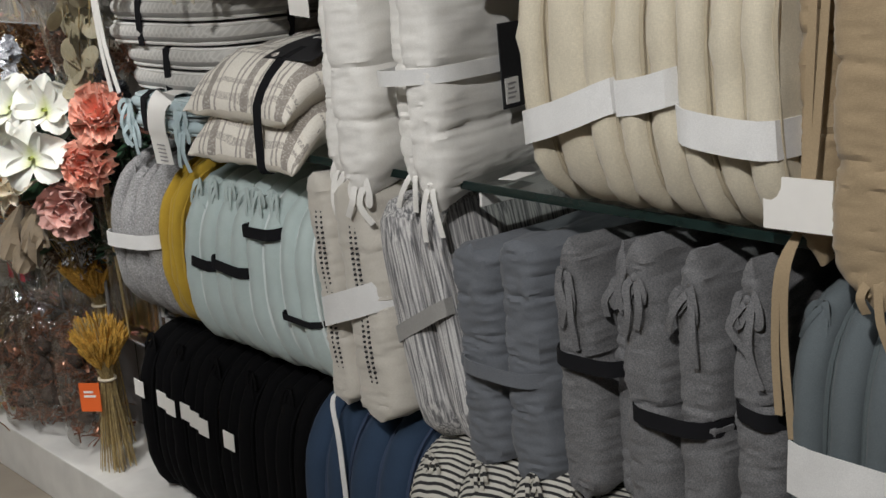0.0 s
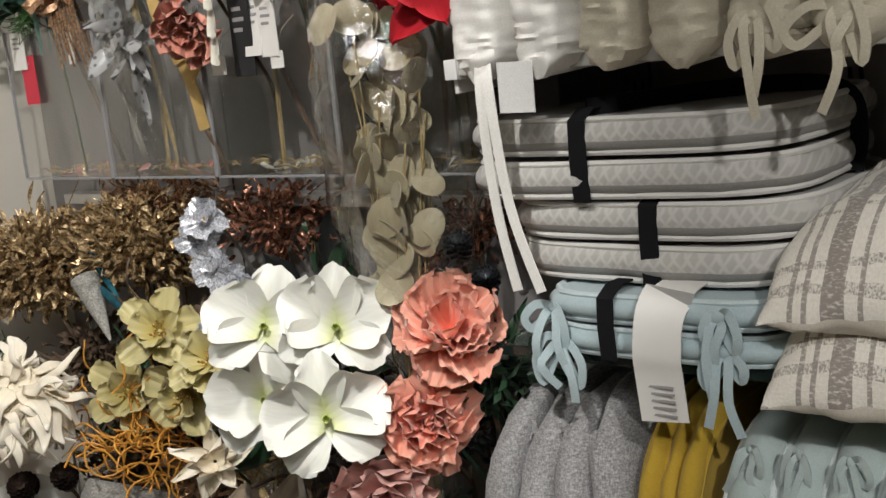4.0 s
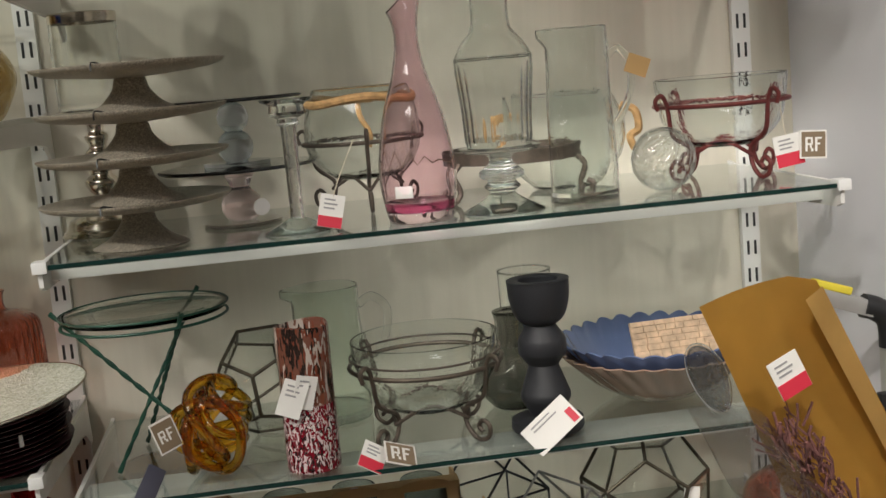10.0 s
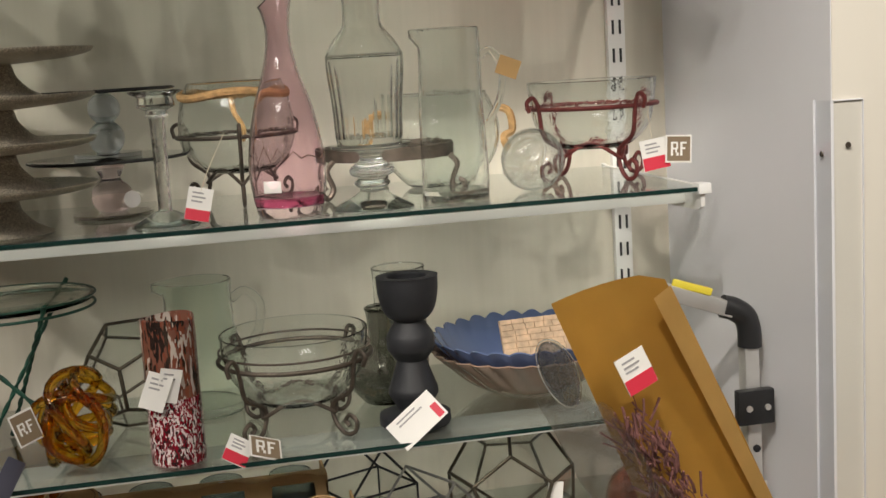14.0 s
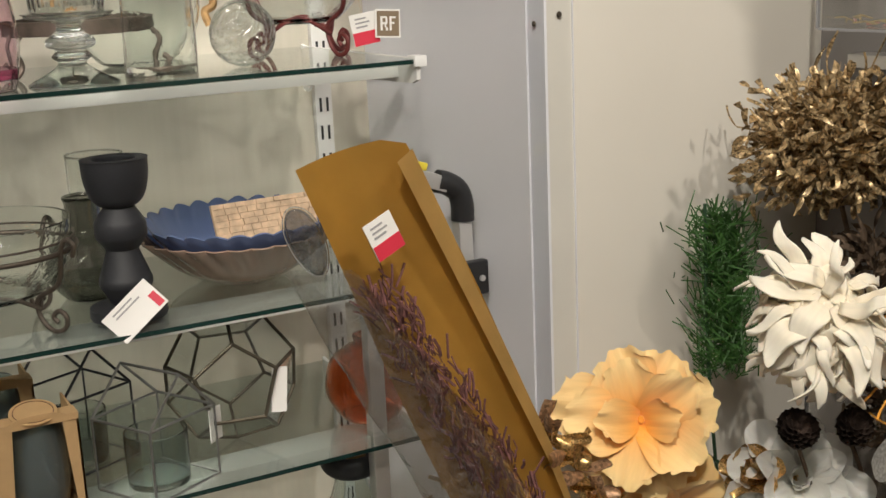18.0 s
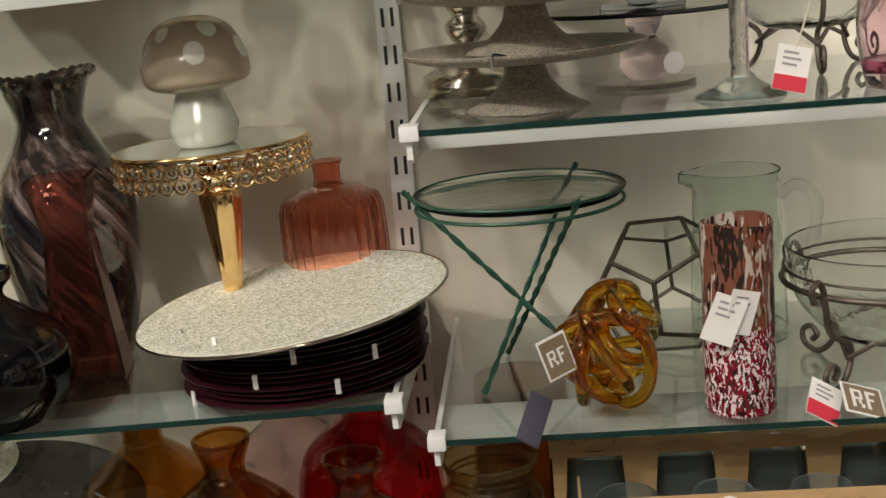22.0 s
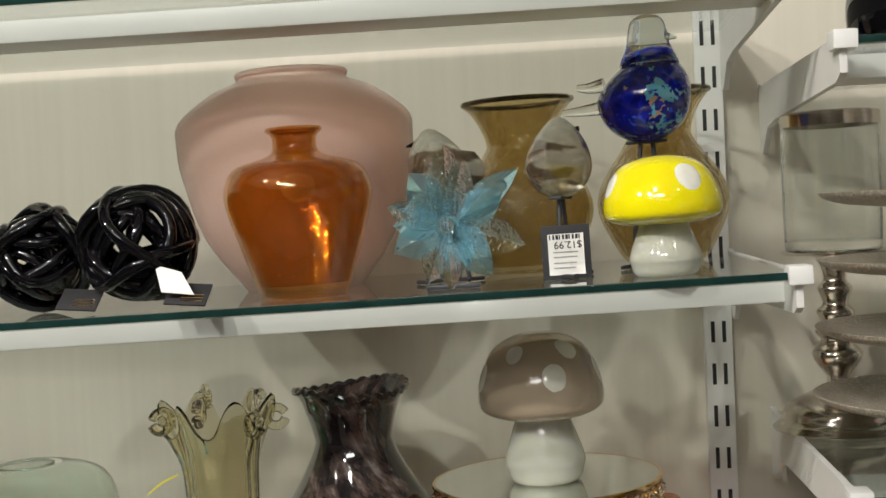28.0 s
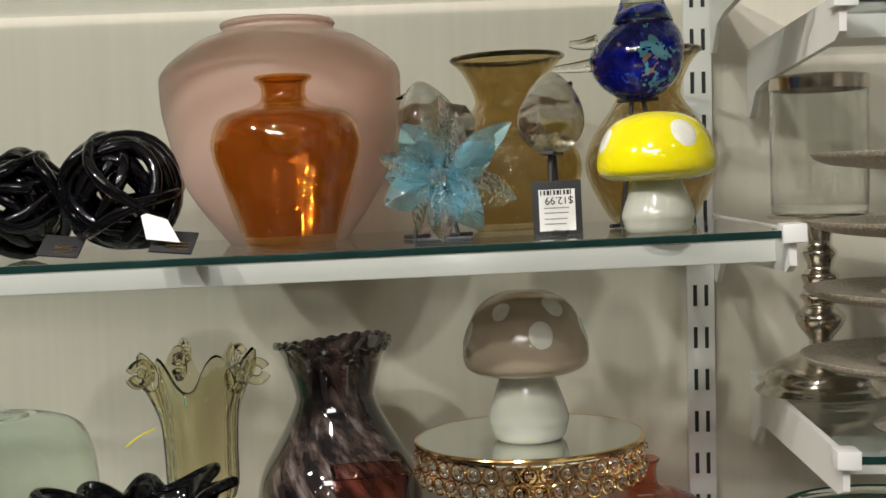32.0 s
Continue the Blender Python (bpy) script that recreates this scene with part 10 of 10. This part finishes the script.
# burlap and beige leaves
o = thing("burlap_roll", 1.60, -1.055, 0.750, "rolled grey burlap ribbon among the flowers", "ribbon")
bm = tube([(-0.09, 0.04, 0.055), (0.0, 0.0, 0.01), (0.10, -0.03, -0.05)], 0.030, 20)
wrinkle(bm, 0.003, 40, 2)
part("roll", bm, M_BURLAP, o)
stem(o, to_local(o, [(1.62, -1.01, 0.72), (1.69, -1.01, 0.5), (1.70, -1.01, DECK)]), 0.004, M_BROWNS)
for i, (x, y, z) in enumerate(((1.59, -1.415, 0.80), (1.60, -1.46, 0.86), (1.58, -1.36, 0.83))):
    o = thing("beige_leaf_pick", x, y, z, "broad beige dried leaves with curled edges", "dried flowers", group="beige leaf picks")
    for k, d in enumerate(((-0.3, 0.4, -0.8), (-0.4, -0.5, -0.6), (-0.5, 0.0, -0.9))):
        bm = bmesh.new()
        petal_into(bm, along((0, 0, 0.02), d, 1.2 + 0.5 * k), 0.15, 0.085, 0.4, -0.1, 0.05, nl=10, nw=6, seed=i + k)
        part("leaf", bm, M_BEIGEL, o)
    stem(o, to_local(o, [(x, y, z + 0.02), (1.68, y, z), (1.76, y, 0.7), (1.765, y, 0.505)]), 0.003, M_BROWNS)
foil_bush("white_speckled_sprig", 1.62, -1.545, 0.76, (0.05, 0.09, 0.06), M_PATCH, "small grey-white speckled leaf sprig under the coral flowers", 8, 5, 22, 0.02)


# dark filler foliage between the flower heads
for i, (y, z, mt, lab) in enumerate(((-0.82, 0.98, M_BROWNS, "dark brown dried filler foliage"), (-0.98, 0.93, M_LEAFG, "dark green filler foliage"), (-1.14, 1.03, M_BROWNS, "dark brown dried filler foliage"), (-1.26, 0.95, M_LEAFG, "dark green filler foliage"), (-1.40, 1.05, M_LEAFG, "dark green filler foliage"), (-1.52, 0.94, M_BROWNS, "dark brown dried filler foliage"), (-1.66, 0.96, M_LEAFB, "black-green filler foliage"), (-1.76, 1.05, M_LEAFG, "dark green filler foliage"), (-0.92, 0.80, M_BROWNS, "dark brown dried filler foliage"), (-1.10, 0.78, M_BROWNL, "bronze dried filler foliage"), (-1.28, 0.74, M_BEIGEL, "beige dried filler foliage"), (-1.46, 0.72, M_BROWNS, "dark brown dried filler foliage"), (-1.62, 0.76, M_LEAFG, "dark green filler foliage"))):
    foil_bush("filler_foliage", 1.70 - 0.02 * (i % 3), y, z, (0.055, 0.085, 0.07), mt, lab + " between the flower heads", 500 + i, 6, 34, 0.034)

# wheat bundles
def wheat(x, y, z, lean, label, seed, tagged_=False, H=0.42):
    o = thing("wheat_bundle", x, y, z, label, "dried flowers", group="wheat bundles")
    rr = random.Random(seed)
    bm = bmesh.new()
    for i in range(70):
        a, r = rr.uniform(0, 6.28), rr.uniform(0, 1) ** 0.5
        bx, by = math.cos(a) * r, math.sin(a) * r
        tube_into(bm, [(bx * 0.05, by * 0.05, 0), (bx * 0.016, by * 0.016, H * 0.42), (bx * 0.045 + lean[0] * 0.5, by * 0.045 + lean[1] * 0.5, H * 0.70)], 0.0011, 4)
    tagged(part("straw", bm, M_STEM, o), kind="stuff")
    knot_ = Vector((0, 0, H * 0.42))
    for q in range(6):
        bm = bmesh.new()
        for i in range(70):
            a, r = 6.28 * (q + rr.random()) / 6, rr.uniform(0.0, 1) ** 0.5
            d = Vector((math.cos(a) * r * 0.62 + lean[0], math.sin(a) * r * 0.62 + lean[1], 1)).normalized()
            p = knot_ + d * rr.uniform(0.035, 0.150 - 0.035 * r)
            d = (d + Vector((rr.gauss(0, 0.12), rr.gauss(0, 0.12), 0))).normalized()
            L = rr.uniform(0.038, 0.056)
            tube_into(bm, [p, p + d * L * 0.3, p + d * L * 0.7, p + d * L], 0.0048, 5, taper=lambda u: (0.6, 1.1, 1.0, 0.3)[min(3, int(u * 3 + 0.5))])
            for w in range(4):
                dd = (d + Vector((rr.gauss(0, 0.3), rr.gauss(0, 0.3), rr.gauss(0, 0.15)))).normalized()
                s_ = p + d * L * rr.uniform(0.3, 0.95)
                tube_into(bm, [s_, s_ + dd * rr.uniform(0.008, 0.018)], 0.0006, 3)
        tagged(part("wheat_head", bm, M_WHEAT, o), kind="stuff")
    part("tie", tube(ring_pts(0.021, H * 0.42, 20), 0.004, 6, True), M_STRING, o, "pale raffia tie")
    if tagged_:
        t = part("swing_tag", box(-0.028, 0.028, -0.0008, 0.0008, -0.04, 0.04), M_ORTAG, o, "orange card swing tag", smooth=False)
        t.matrix_basis = pose(-0.052, 0.006, H * 0.42 - 0.04, 0, 0, -50)
        for k in range(2):
            part("printed_line", box(-0.016, 0.016 - 0.006 * k, -0.0016, -0.001, 0.0 + 0.012 * k, 0.006 + 0.012 * k), M_TAG, t, smooth=False)
    return o


wheat(1.632, -1.605, DECK, (-0.05, 0.02), "dyed golden wheat bundle standing on the deck with an orange tag", 3, True, 0.60)
wheat(1.705, -1.47, DECK, (-0.25, -0.10), "dyed golden wheat bundle behind the tagged one", 4, False, 0.98)


# filled cellophane bags on the deck
def filled_bag(x, y, z, w, h, mat, label, seed, cone=False):
    o = thing("cellophane_bag", x, y, z, label, "dried flowers", group="cellophane bags")
    rr = random.Random(seed)
    bm = bmesh.new()
    for i in range(150):
        p = Vector((rr.gauss(0, w * 0.28), rr.gauss(0, w * 0.36), h * rr.uniform(0.03, 0.78)))
        d = Vector((rr.gauss(0, 1), rr.gauss(0, 1), rr.gauss(0.2, 1))).normalized()
        tube_into(bm, [p - d * 0.025, p + Vector((rr.gauss(0, 0.005), rr.gauss(0, 0.005), 0)), p + d * 0.025], rr.uniform(0.0012, 0.003), 4)
        if i % 2:
            petal_into(bm, along(p, d, rr.uniform(0, 6)), 0.026, 0.016, 0.4, 0.3, nl=3, nw=2)
    tagged(part("twig_fill", bm, mat, o), kind="stuff")
    for k in range(5 if cone else 2):
        part("pine_cone", solid([(0.003, -0.03), (0.022, -0.012), (0.024, 0.0), (0.016, 0.02), (0.003, 0.036)], 14, lambda a, r, z_: (r * (1 + 0.16 * math.sin(6 * a + z_ * 420)), z_), cx=rr.gauss(-w * 0.25, 0.01), cy=rr.gauss(0, w * 0.3), cz=h * rr.uniform(0.15, 0.6)), M_CONE, o)
    prof = [(w * 0.42, 0.0), (w * 0.62, h * 0.1), (w * 0.66, h * 0.5), (w * 0.55, h * 0.75), (w * 0.16, h * 0.86), (w * 0.34, h)]
    bm = bmesh.new()
    revolve(bm, [tuple(p) for p in cr(prof, 5)], 36, lambda a, r, z_: (r * (0.9 + 0.10 * math.sin(5 * a + z_ * 14 + seed) + 0.05 * math.sin(13 * a - z_ * 60)), z_))
    wrinkle(bm, 0.006, 30, seed)
    part("film", bm, M_CELLO, o)
    return o


for i, (x, y, w, h, mt, cone) in enumerate(((1.675, -1.40, 0.135, 0.47, M_COPPER, True), (1.66, -1.22, 0.15, 0.44, M_COPPER, True), (1.665, -1.04, 0.15, 0.50, M_BROWNS, True), (1.69, -0.86, 0.14, 0.45, M_BROWNS, False), (1.60, -1.12, 0.10, 0.34, M_COPPER, False), (1.615, -0.93, 0.11, 0.36, M_STEM, False))):
    filled_bag(x, y, 0.152, w, h, mt, "clear cellophane bag of glittered twigs and pine cones on the deck", 400 + i, cone)
filled_bag(1.715, -1.32, 0.62, 0.15, 0.30, M_STEM, "clear cellophane bag of pale dried stems", 410)

# ---- kraft sleeve of dried flowers ----
SY = -0.80
sl = thing("kraft_bouquet_sleeve", 1.44, SY, 0.0, "kraft paper bouquet sleeve with a clear side, leaning on the shelves", "bouquet")


def sheet(rows, mat, name, parent, label="", thick=0.0012):
    bm = bmesh.new()
    grid = [[bm.verts.new(p) for p in row] for row in rows]
    for a, b in zip(grid, grid[1:]):
        for j in range(len(a) - 1):
            bm.faces.new((a[j], a[j + 1], b[j + 1], b[j]))
    bmesh.ops.solidify(bm, geom=list(bm.faces), thickness=thick)
    bmesh.ops.recalc_face_normals(bm, faces=bm.faces)
    return part(name, bm, mat, parent, label)


def axis_pt(s):
    """Middle of the sleeve at a way s down from its mouth (0) to the floor (1)."""
    return Vector((0.905 + 0.515 * s, SY, 1.225 - 1.215 * s))


AX = (axis_pt(1) - axis_pt(0)).normalized()
SIDE = Vector((-AX.z, 0, AX.x))
if SIDE.x < 0:
    SIDE = -SIDE
inv = sl.matrix_world.inverted()
KRAFT = []
for i in range(26):
    s = i / 25
    w = 0.068 + 0.010 * math.sin(s * 3) - 0.062 * max(0, s - 0.35) / 0.65
    row = []
    for j in range(7):
        u = -1 + j / 3
        lift = 0.024 * (1 - abs(u) ** 2) + 0.006 * math.sin(s * 17 + u * 2)
        p = axis_pt(s) + SIDE * (w * u) + Vector((0, lift + 0.018, 0))
        if i == 0:
            p += AX * (-0.034 * (0.5 - u * 0.5) + 0.03 * max(0, u - 0.66) ** 2 * 9 * 0.3)
        row.append(inv @ p)
    KRAFT.append(row)
sheet(KRAFT, M_PAPER, "kraft_sheet", sl)
GUS = []
for i in range(26):
    s = 0.012 + 0.94 * i / 25
    w = 0.068 + 0.010 * math.sin(s * 3) - 0.062 * max(0, s - 0.35) / 0.65
    GUS.append([inv @ (axis_pt(s) + SIDE * (w * (1.0 - 0.42 * j / 3 * (1 - s) ** 1.5)) + Vector((0, 0.014 - 0.012 * j / 3 * (1 - 0.4 * s), 0))) for j in range(4)])
# Same kraft in a lighter tone: light through the fold put into its colour.
sheet(GUS, plain("lit_kraft_fold_paper", (0.60, 0.38, 0.12), 0.5, vary=0.1, scale=14, bump=0.2), "side_fold", sl)
bm = bmesh.new()
rows = []
for i in range(40):
    s = 0.055 + 0.93 * i / 39
    w = (0.030 + 0.034 * min(1, s / 0.4)) * (1 if s < 0.5 else 1 - 0.75 * (s - 0.5) / 0.5)
    c = axis_pt(s) - SIDE * (0.112 * max(0, 1 - s * 1.7)) + Vector((0, -0.004, 0))
    row = []
    for j in range(20):
        a = 2 * math.pi * j / 20
        r = w * (1 + 0.05 * math.sin(3 * a + s * 30) + 0.03 * math.sin(7 * a - s * 70))
        row.append(bm.verts.new(inv @ (c + SIDE * (r * math.cos(a)) + Vector((0, -0.030 * abs(math.sin(a)) * (1 if math.sin(a) < 0 else -0.5) * w / 0.05, 0)) + AX * (0.02 * math.cos(a) if i == 0 else 0))))
    rows.append(row)
for p, q in zip(rows, rows[1:]):
    for j in range(20):
        bm.faces.new((p[j], p[(j + 1) % 20], q[(j + 1) % 20], q[j]))
wrinkle(bm, 0.003, 40, 2)
part("clear_window", bm, film_mat("sleeve_film", (0.90, 0.91, 0.92), 0.22, 0.13, 0.8, 40), sl, "crinkled clear film window")
lip = Vector((0.830, SY - 0.006, 1.153))
bm = bmesh.new()
ring = [inv @ (lip + SIDE * (0.019 * math.cos(q)) + AX * (0.042 * math.sin(q)) + Vector((0, 0.004 * math.sin(2 * q), 0))) for q in [2 * math.pi * k / 36 for k in range(36)]]
tube_into(bm, ring, 0.0024, 6, True)
film_ = bmesh.new()
film_.faces.new([film_.verts.new(q) for q in ring])
bmesh.ops.solidify(film_, geom=list(film_.faces), thickness=0.0008)
part("film_flap", film_, film_mat("flap_film", (0.70, 0.74, 0.80), 0.30, 0.10, 0.6, 60), sl, "bluish folded film flap", smooth=False)
part("film_rim", bm, MATS["clear_plastic"], sl, "rolled rim of the clear film")
rr = random.Random(33)
for k in range(8):
    bm = bmesh.new()
    for i in range(130):
        s = 0.10 + 0.09 * (k + rr.random())
        off = -0.064 + 0.062 * min(1, s / 0.42)
        w = 0.020 + 0.022 * min(1, s / 0.5)
        p = axis_pt(s) + SIDE * (off + rr.uniform(-1, 1) * w) + Vector((0, rr.uniform(-0.018, 0.012), 0))
        d = (-AX + SIDE * rr.gauss(0, 0.35) + Vector((0, rr.gauss(0, 0.3), 0))).normalized()
        q = p + d * rr.uniform(0.012, 0.035)
        tube_into(bm, [inv @ p, inv @ ((p + q) / 2 + Vector((rr.gauss(0, 0.002), -0.001, 0))), inv @ q], rr.uniform(0.0008, 0.0022), 4)
    part("dried_spray", bm, M_DRIED, sl)
bm = bmesh.new()
for k in range(18):
    e = axis_pt(0.75) + SIDE * (rr.uniform(-0.03, 0.03))
    b = axis_pt(0.995) + SIDE * rr.uniform(-0.01, 0.01)
    tube_into(bm, [inv @ b, inv @ ((e + b) / 2), inv @ e], 0.0018, 5)
part("stems", bm, M_BROWNS, sl)
t = tag(sl, inv @ (Matrix.Translation((0.915, SY - 0.022, 1.150)) @ Matrix.Rotation(radians(-24), 4, "Y") @ Matrix.Rotation(radians(4), 4, "Z")), 0.038, 0.046, 0.40, "white price label with a red reduced sticker", bars=3)

# ---- folding hand cart against the grey panel ----
ct = thing("hand_cart", 1.262, -0.40, 0.0, "aluminium folding hand cart with black corner elbows", "hand cart")
inv = ct.matrix_world.inverted()
M_YEL = plain("yellow_tape", (0.70, 0.58, 0.05), 0.5, vary=0.1)


def bar(a, b, w, name, mat, d=0.012):
    A, B = inv @ Vector(a), inv @ Vector(b)
    ln = (B - A).length
    m = Matrix.Translation(A) @ (B - A).to_track_quat("Z", "Y").to_matrix().to_4x4()
    ob_ = part(name, box(-w / 2, w / 2, -d, d, 0, ln, 0.003), mat, ct)
    ob_.matrix_basis = m
    return ob_


post_top, post_foot = Vector((1.262, -0.385, 1.065)), Vector((1.275, -0.385, 0.05))
bar(post_foot, post_top, 0.026, "post", M_ALU)
back_top, back_foot = Vector((1.09, -0.375, 1.12)), Vector((1.10, -0.375, 0.05))
bar((1.10, -0.375, 1.155), (1.236, -0.383, 1.106), 0.030, "handle_bar", M_ALU)
bar((1.14, -0.386, 1.158), (1.20, -0.394, 1.138), 0.008, "yellow_stripe", M_YEL, 0.006)
bm = tube([inv @ Vector(p) for p in cr([(1.222, -0.382, 1.112), (1.240, -0.383, 1.106), (1.258, -0.384, 1.092), (1.264, -0.385, 1.07), (1.264, -0.385, 1.045)], 4)], 0.0185, 14)
part("elbow", bm, M_BLACKP, ct, "black plastic corner elbow")
bk = part("bracket", box(-0.035, 0.025, -0.022, -0.004, 0.93, 0.985, 0.004), M_BLACKP, ct, "black plastic bracket with two bolts")
for bx in (-0.018, 0.012):
    part("bolt", solid([(0, -0.001), (0.005, -0.001), (0.005, 0.003), (0, 0.004)], 10, smooth=False), M_ALU, bk).matrix_basis = pose(bx, -0.022, 0.957, 90, 0, 0)
part("rivet", solid([(0, -0.001), (0.006, -0.001), (0.006, 0.002), (0.003, 0.002), (0.003, 0.0035), (0, 0.0035)], 12, smooth=False), M_BLACKP, ct).matrix_basis = pose(0.004, 0.001, 0.885, 90, 0, 0)
part("label_plate", box(-0.006, 0.012, -0.0, 0.0012, 0.76, 0.83), M_TAG, ct, smooth=False).matrix_basis = pose(0.008, -0.0, 0)
bar((1.10, -0.375, 0.05), (1.10, -0.375, 1.14), 0.026, "post", M_ALU)
part("toe_plate", box(-0.20, 0.02, -0.16, 0.02, 0.02, 0.028, 0.003), M_ALU, ct)
for wx in (-0.19, 0.012):
    wh = part("wheel", solid([(0.0, -0.014), (0.04, -0.014), (0.05, -0.008), (0.05, 0.008), (0.04, 0.014), (0.0, 0.014)], 24, smooth=False), M_BLACKP, ct)
    wh.matrix_basis = pose(wx, 0.03, 0.05, 0, 90, 0)

# ---- clear corner guard ----
cg = thing("corner_guard", XG, YG, 0.0, "clear plastic corner guard screwed to the wall edge", "corner guard")
M_GUARD = film_mat("guard_plastic", (0.975, 0.98, 0.985), 0.02, 0.12, 0.05, 12, 0.15)
part("side_leaf", box(-0.0032, -0.0004, -0.003, 0.045, 0, 1.424), M_GUARD, cg, smooth=False)
part("front_leaf", box(0.0, 0.045, -0.0032, -0.0004, 0, 1.424), M_GUARD, cg, smooth=False)
for nm, bx_ in (("edge_line", (-0.0036, -0.0002, 0.0445, 0.0455, 0, 1.424)), ("edge_line", (0.0445, 0.0455, -0.0036, -0.0002, 0, 1.424)), ("edge_line", (-0.0042, 0.0, -0.0042, -0.003, 0, 1.424)), ("top_line", (0.0, 0.0445, -0.0036, -0.0003, 1.4235, 1.425))):
    part(nm, box(*bx_), M_GREY, cg, smooth=False)
for zz in (1.363, 0.75, 0.2):
    part("screw", solid([(0, 0), (0.0045, 0), (0.0035, 0.002), (0, 0.002)], 10, smooth=False), M_IRON, cg).matrix_basis = pose(0.022, -0.0032, zz, 90)
    part("screw", solid([(0, 0), (0.0045, 0), (0.0035, 0.002), (0, 0.002)], 10, smooth=False), M_IRON, cg).matrix_basis = pose(-0.0032, 0.022, zz - 0.012, 0, -90)

# ---- lowest shelf corner ----
glass_shelf(0.060, 1.178, 0.44)
glass_shelf(-1.17, 0.030, 0.40)
o = thing("black_candle_holder", 1.085, -0.30, 0.441, "black candle holder with a clear glass belly", "candle holder")
part("belly", vessel([(0.03, 0.0), (0.055, 0.03), (0.06, 0.09), (0.035, 0.16), (0.028, 0.19)], 0.003), G_SMOKE, o)
part("rim", solid([(0.0, 0.19), (0.03, 0.19), (0.046, 0.20), (0.052, 0.215), (0.048, 0.228), (0.036, 0.23), (0.034, 0.222), (0.0, 0.22)], 28), M_BLKMAT, o)
part("candle", solid([(0, 0.221), (0.024, 0.221), (0.024, 0.232), (0, 0.232)], 20, smooth=False), M_KRAFT, o)
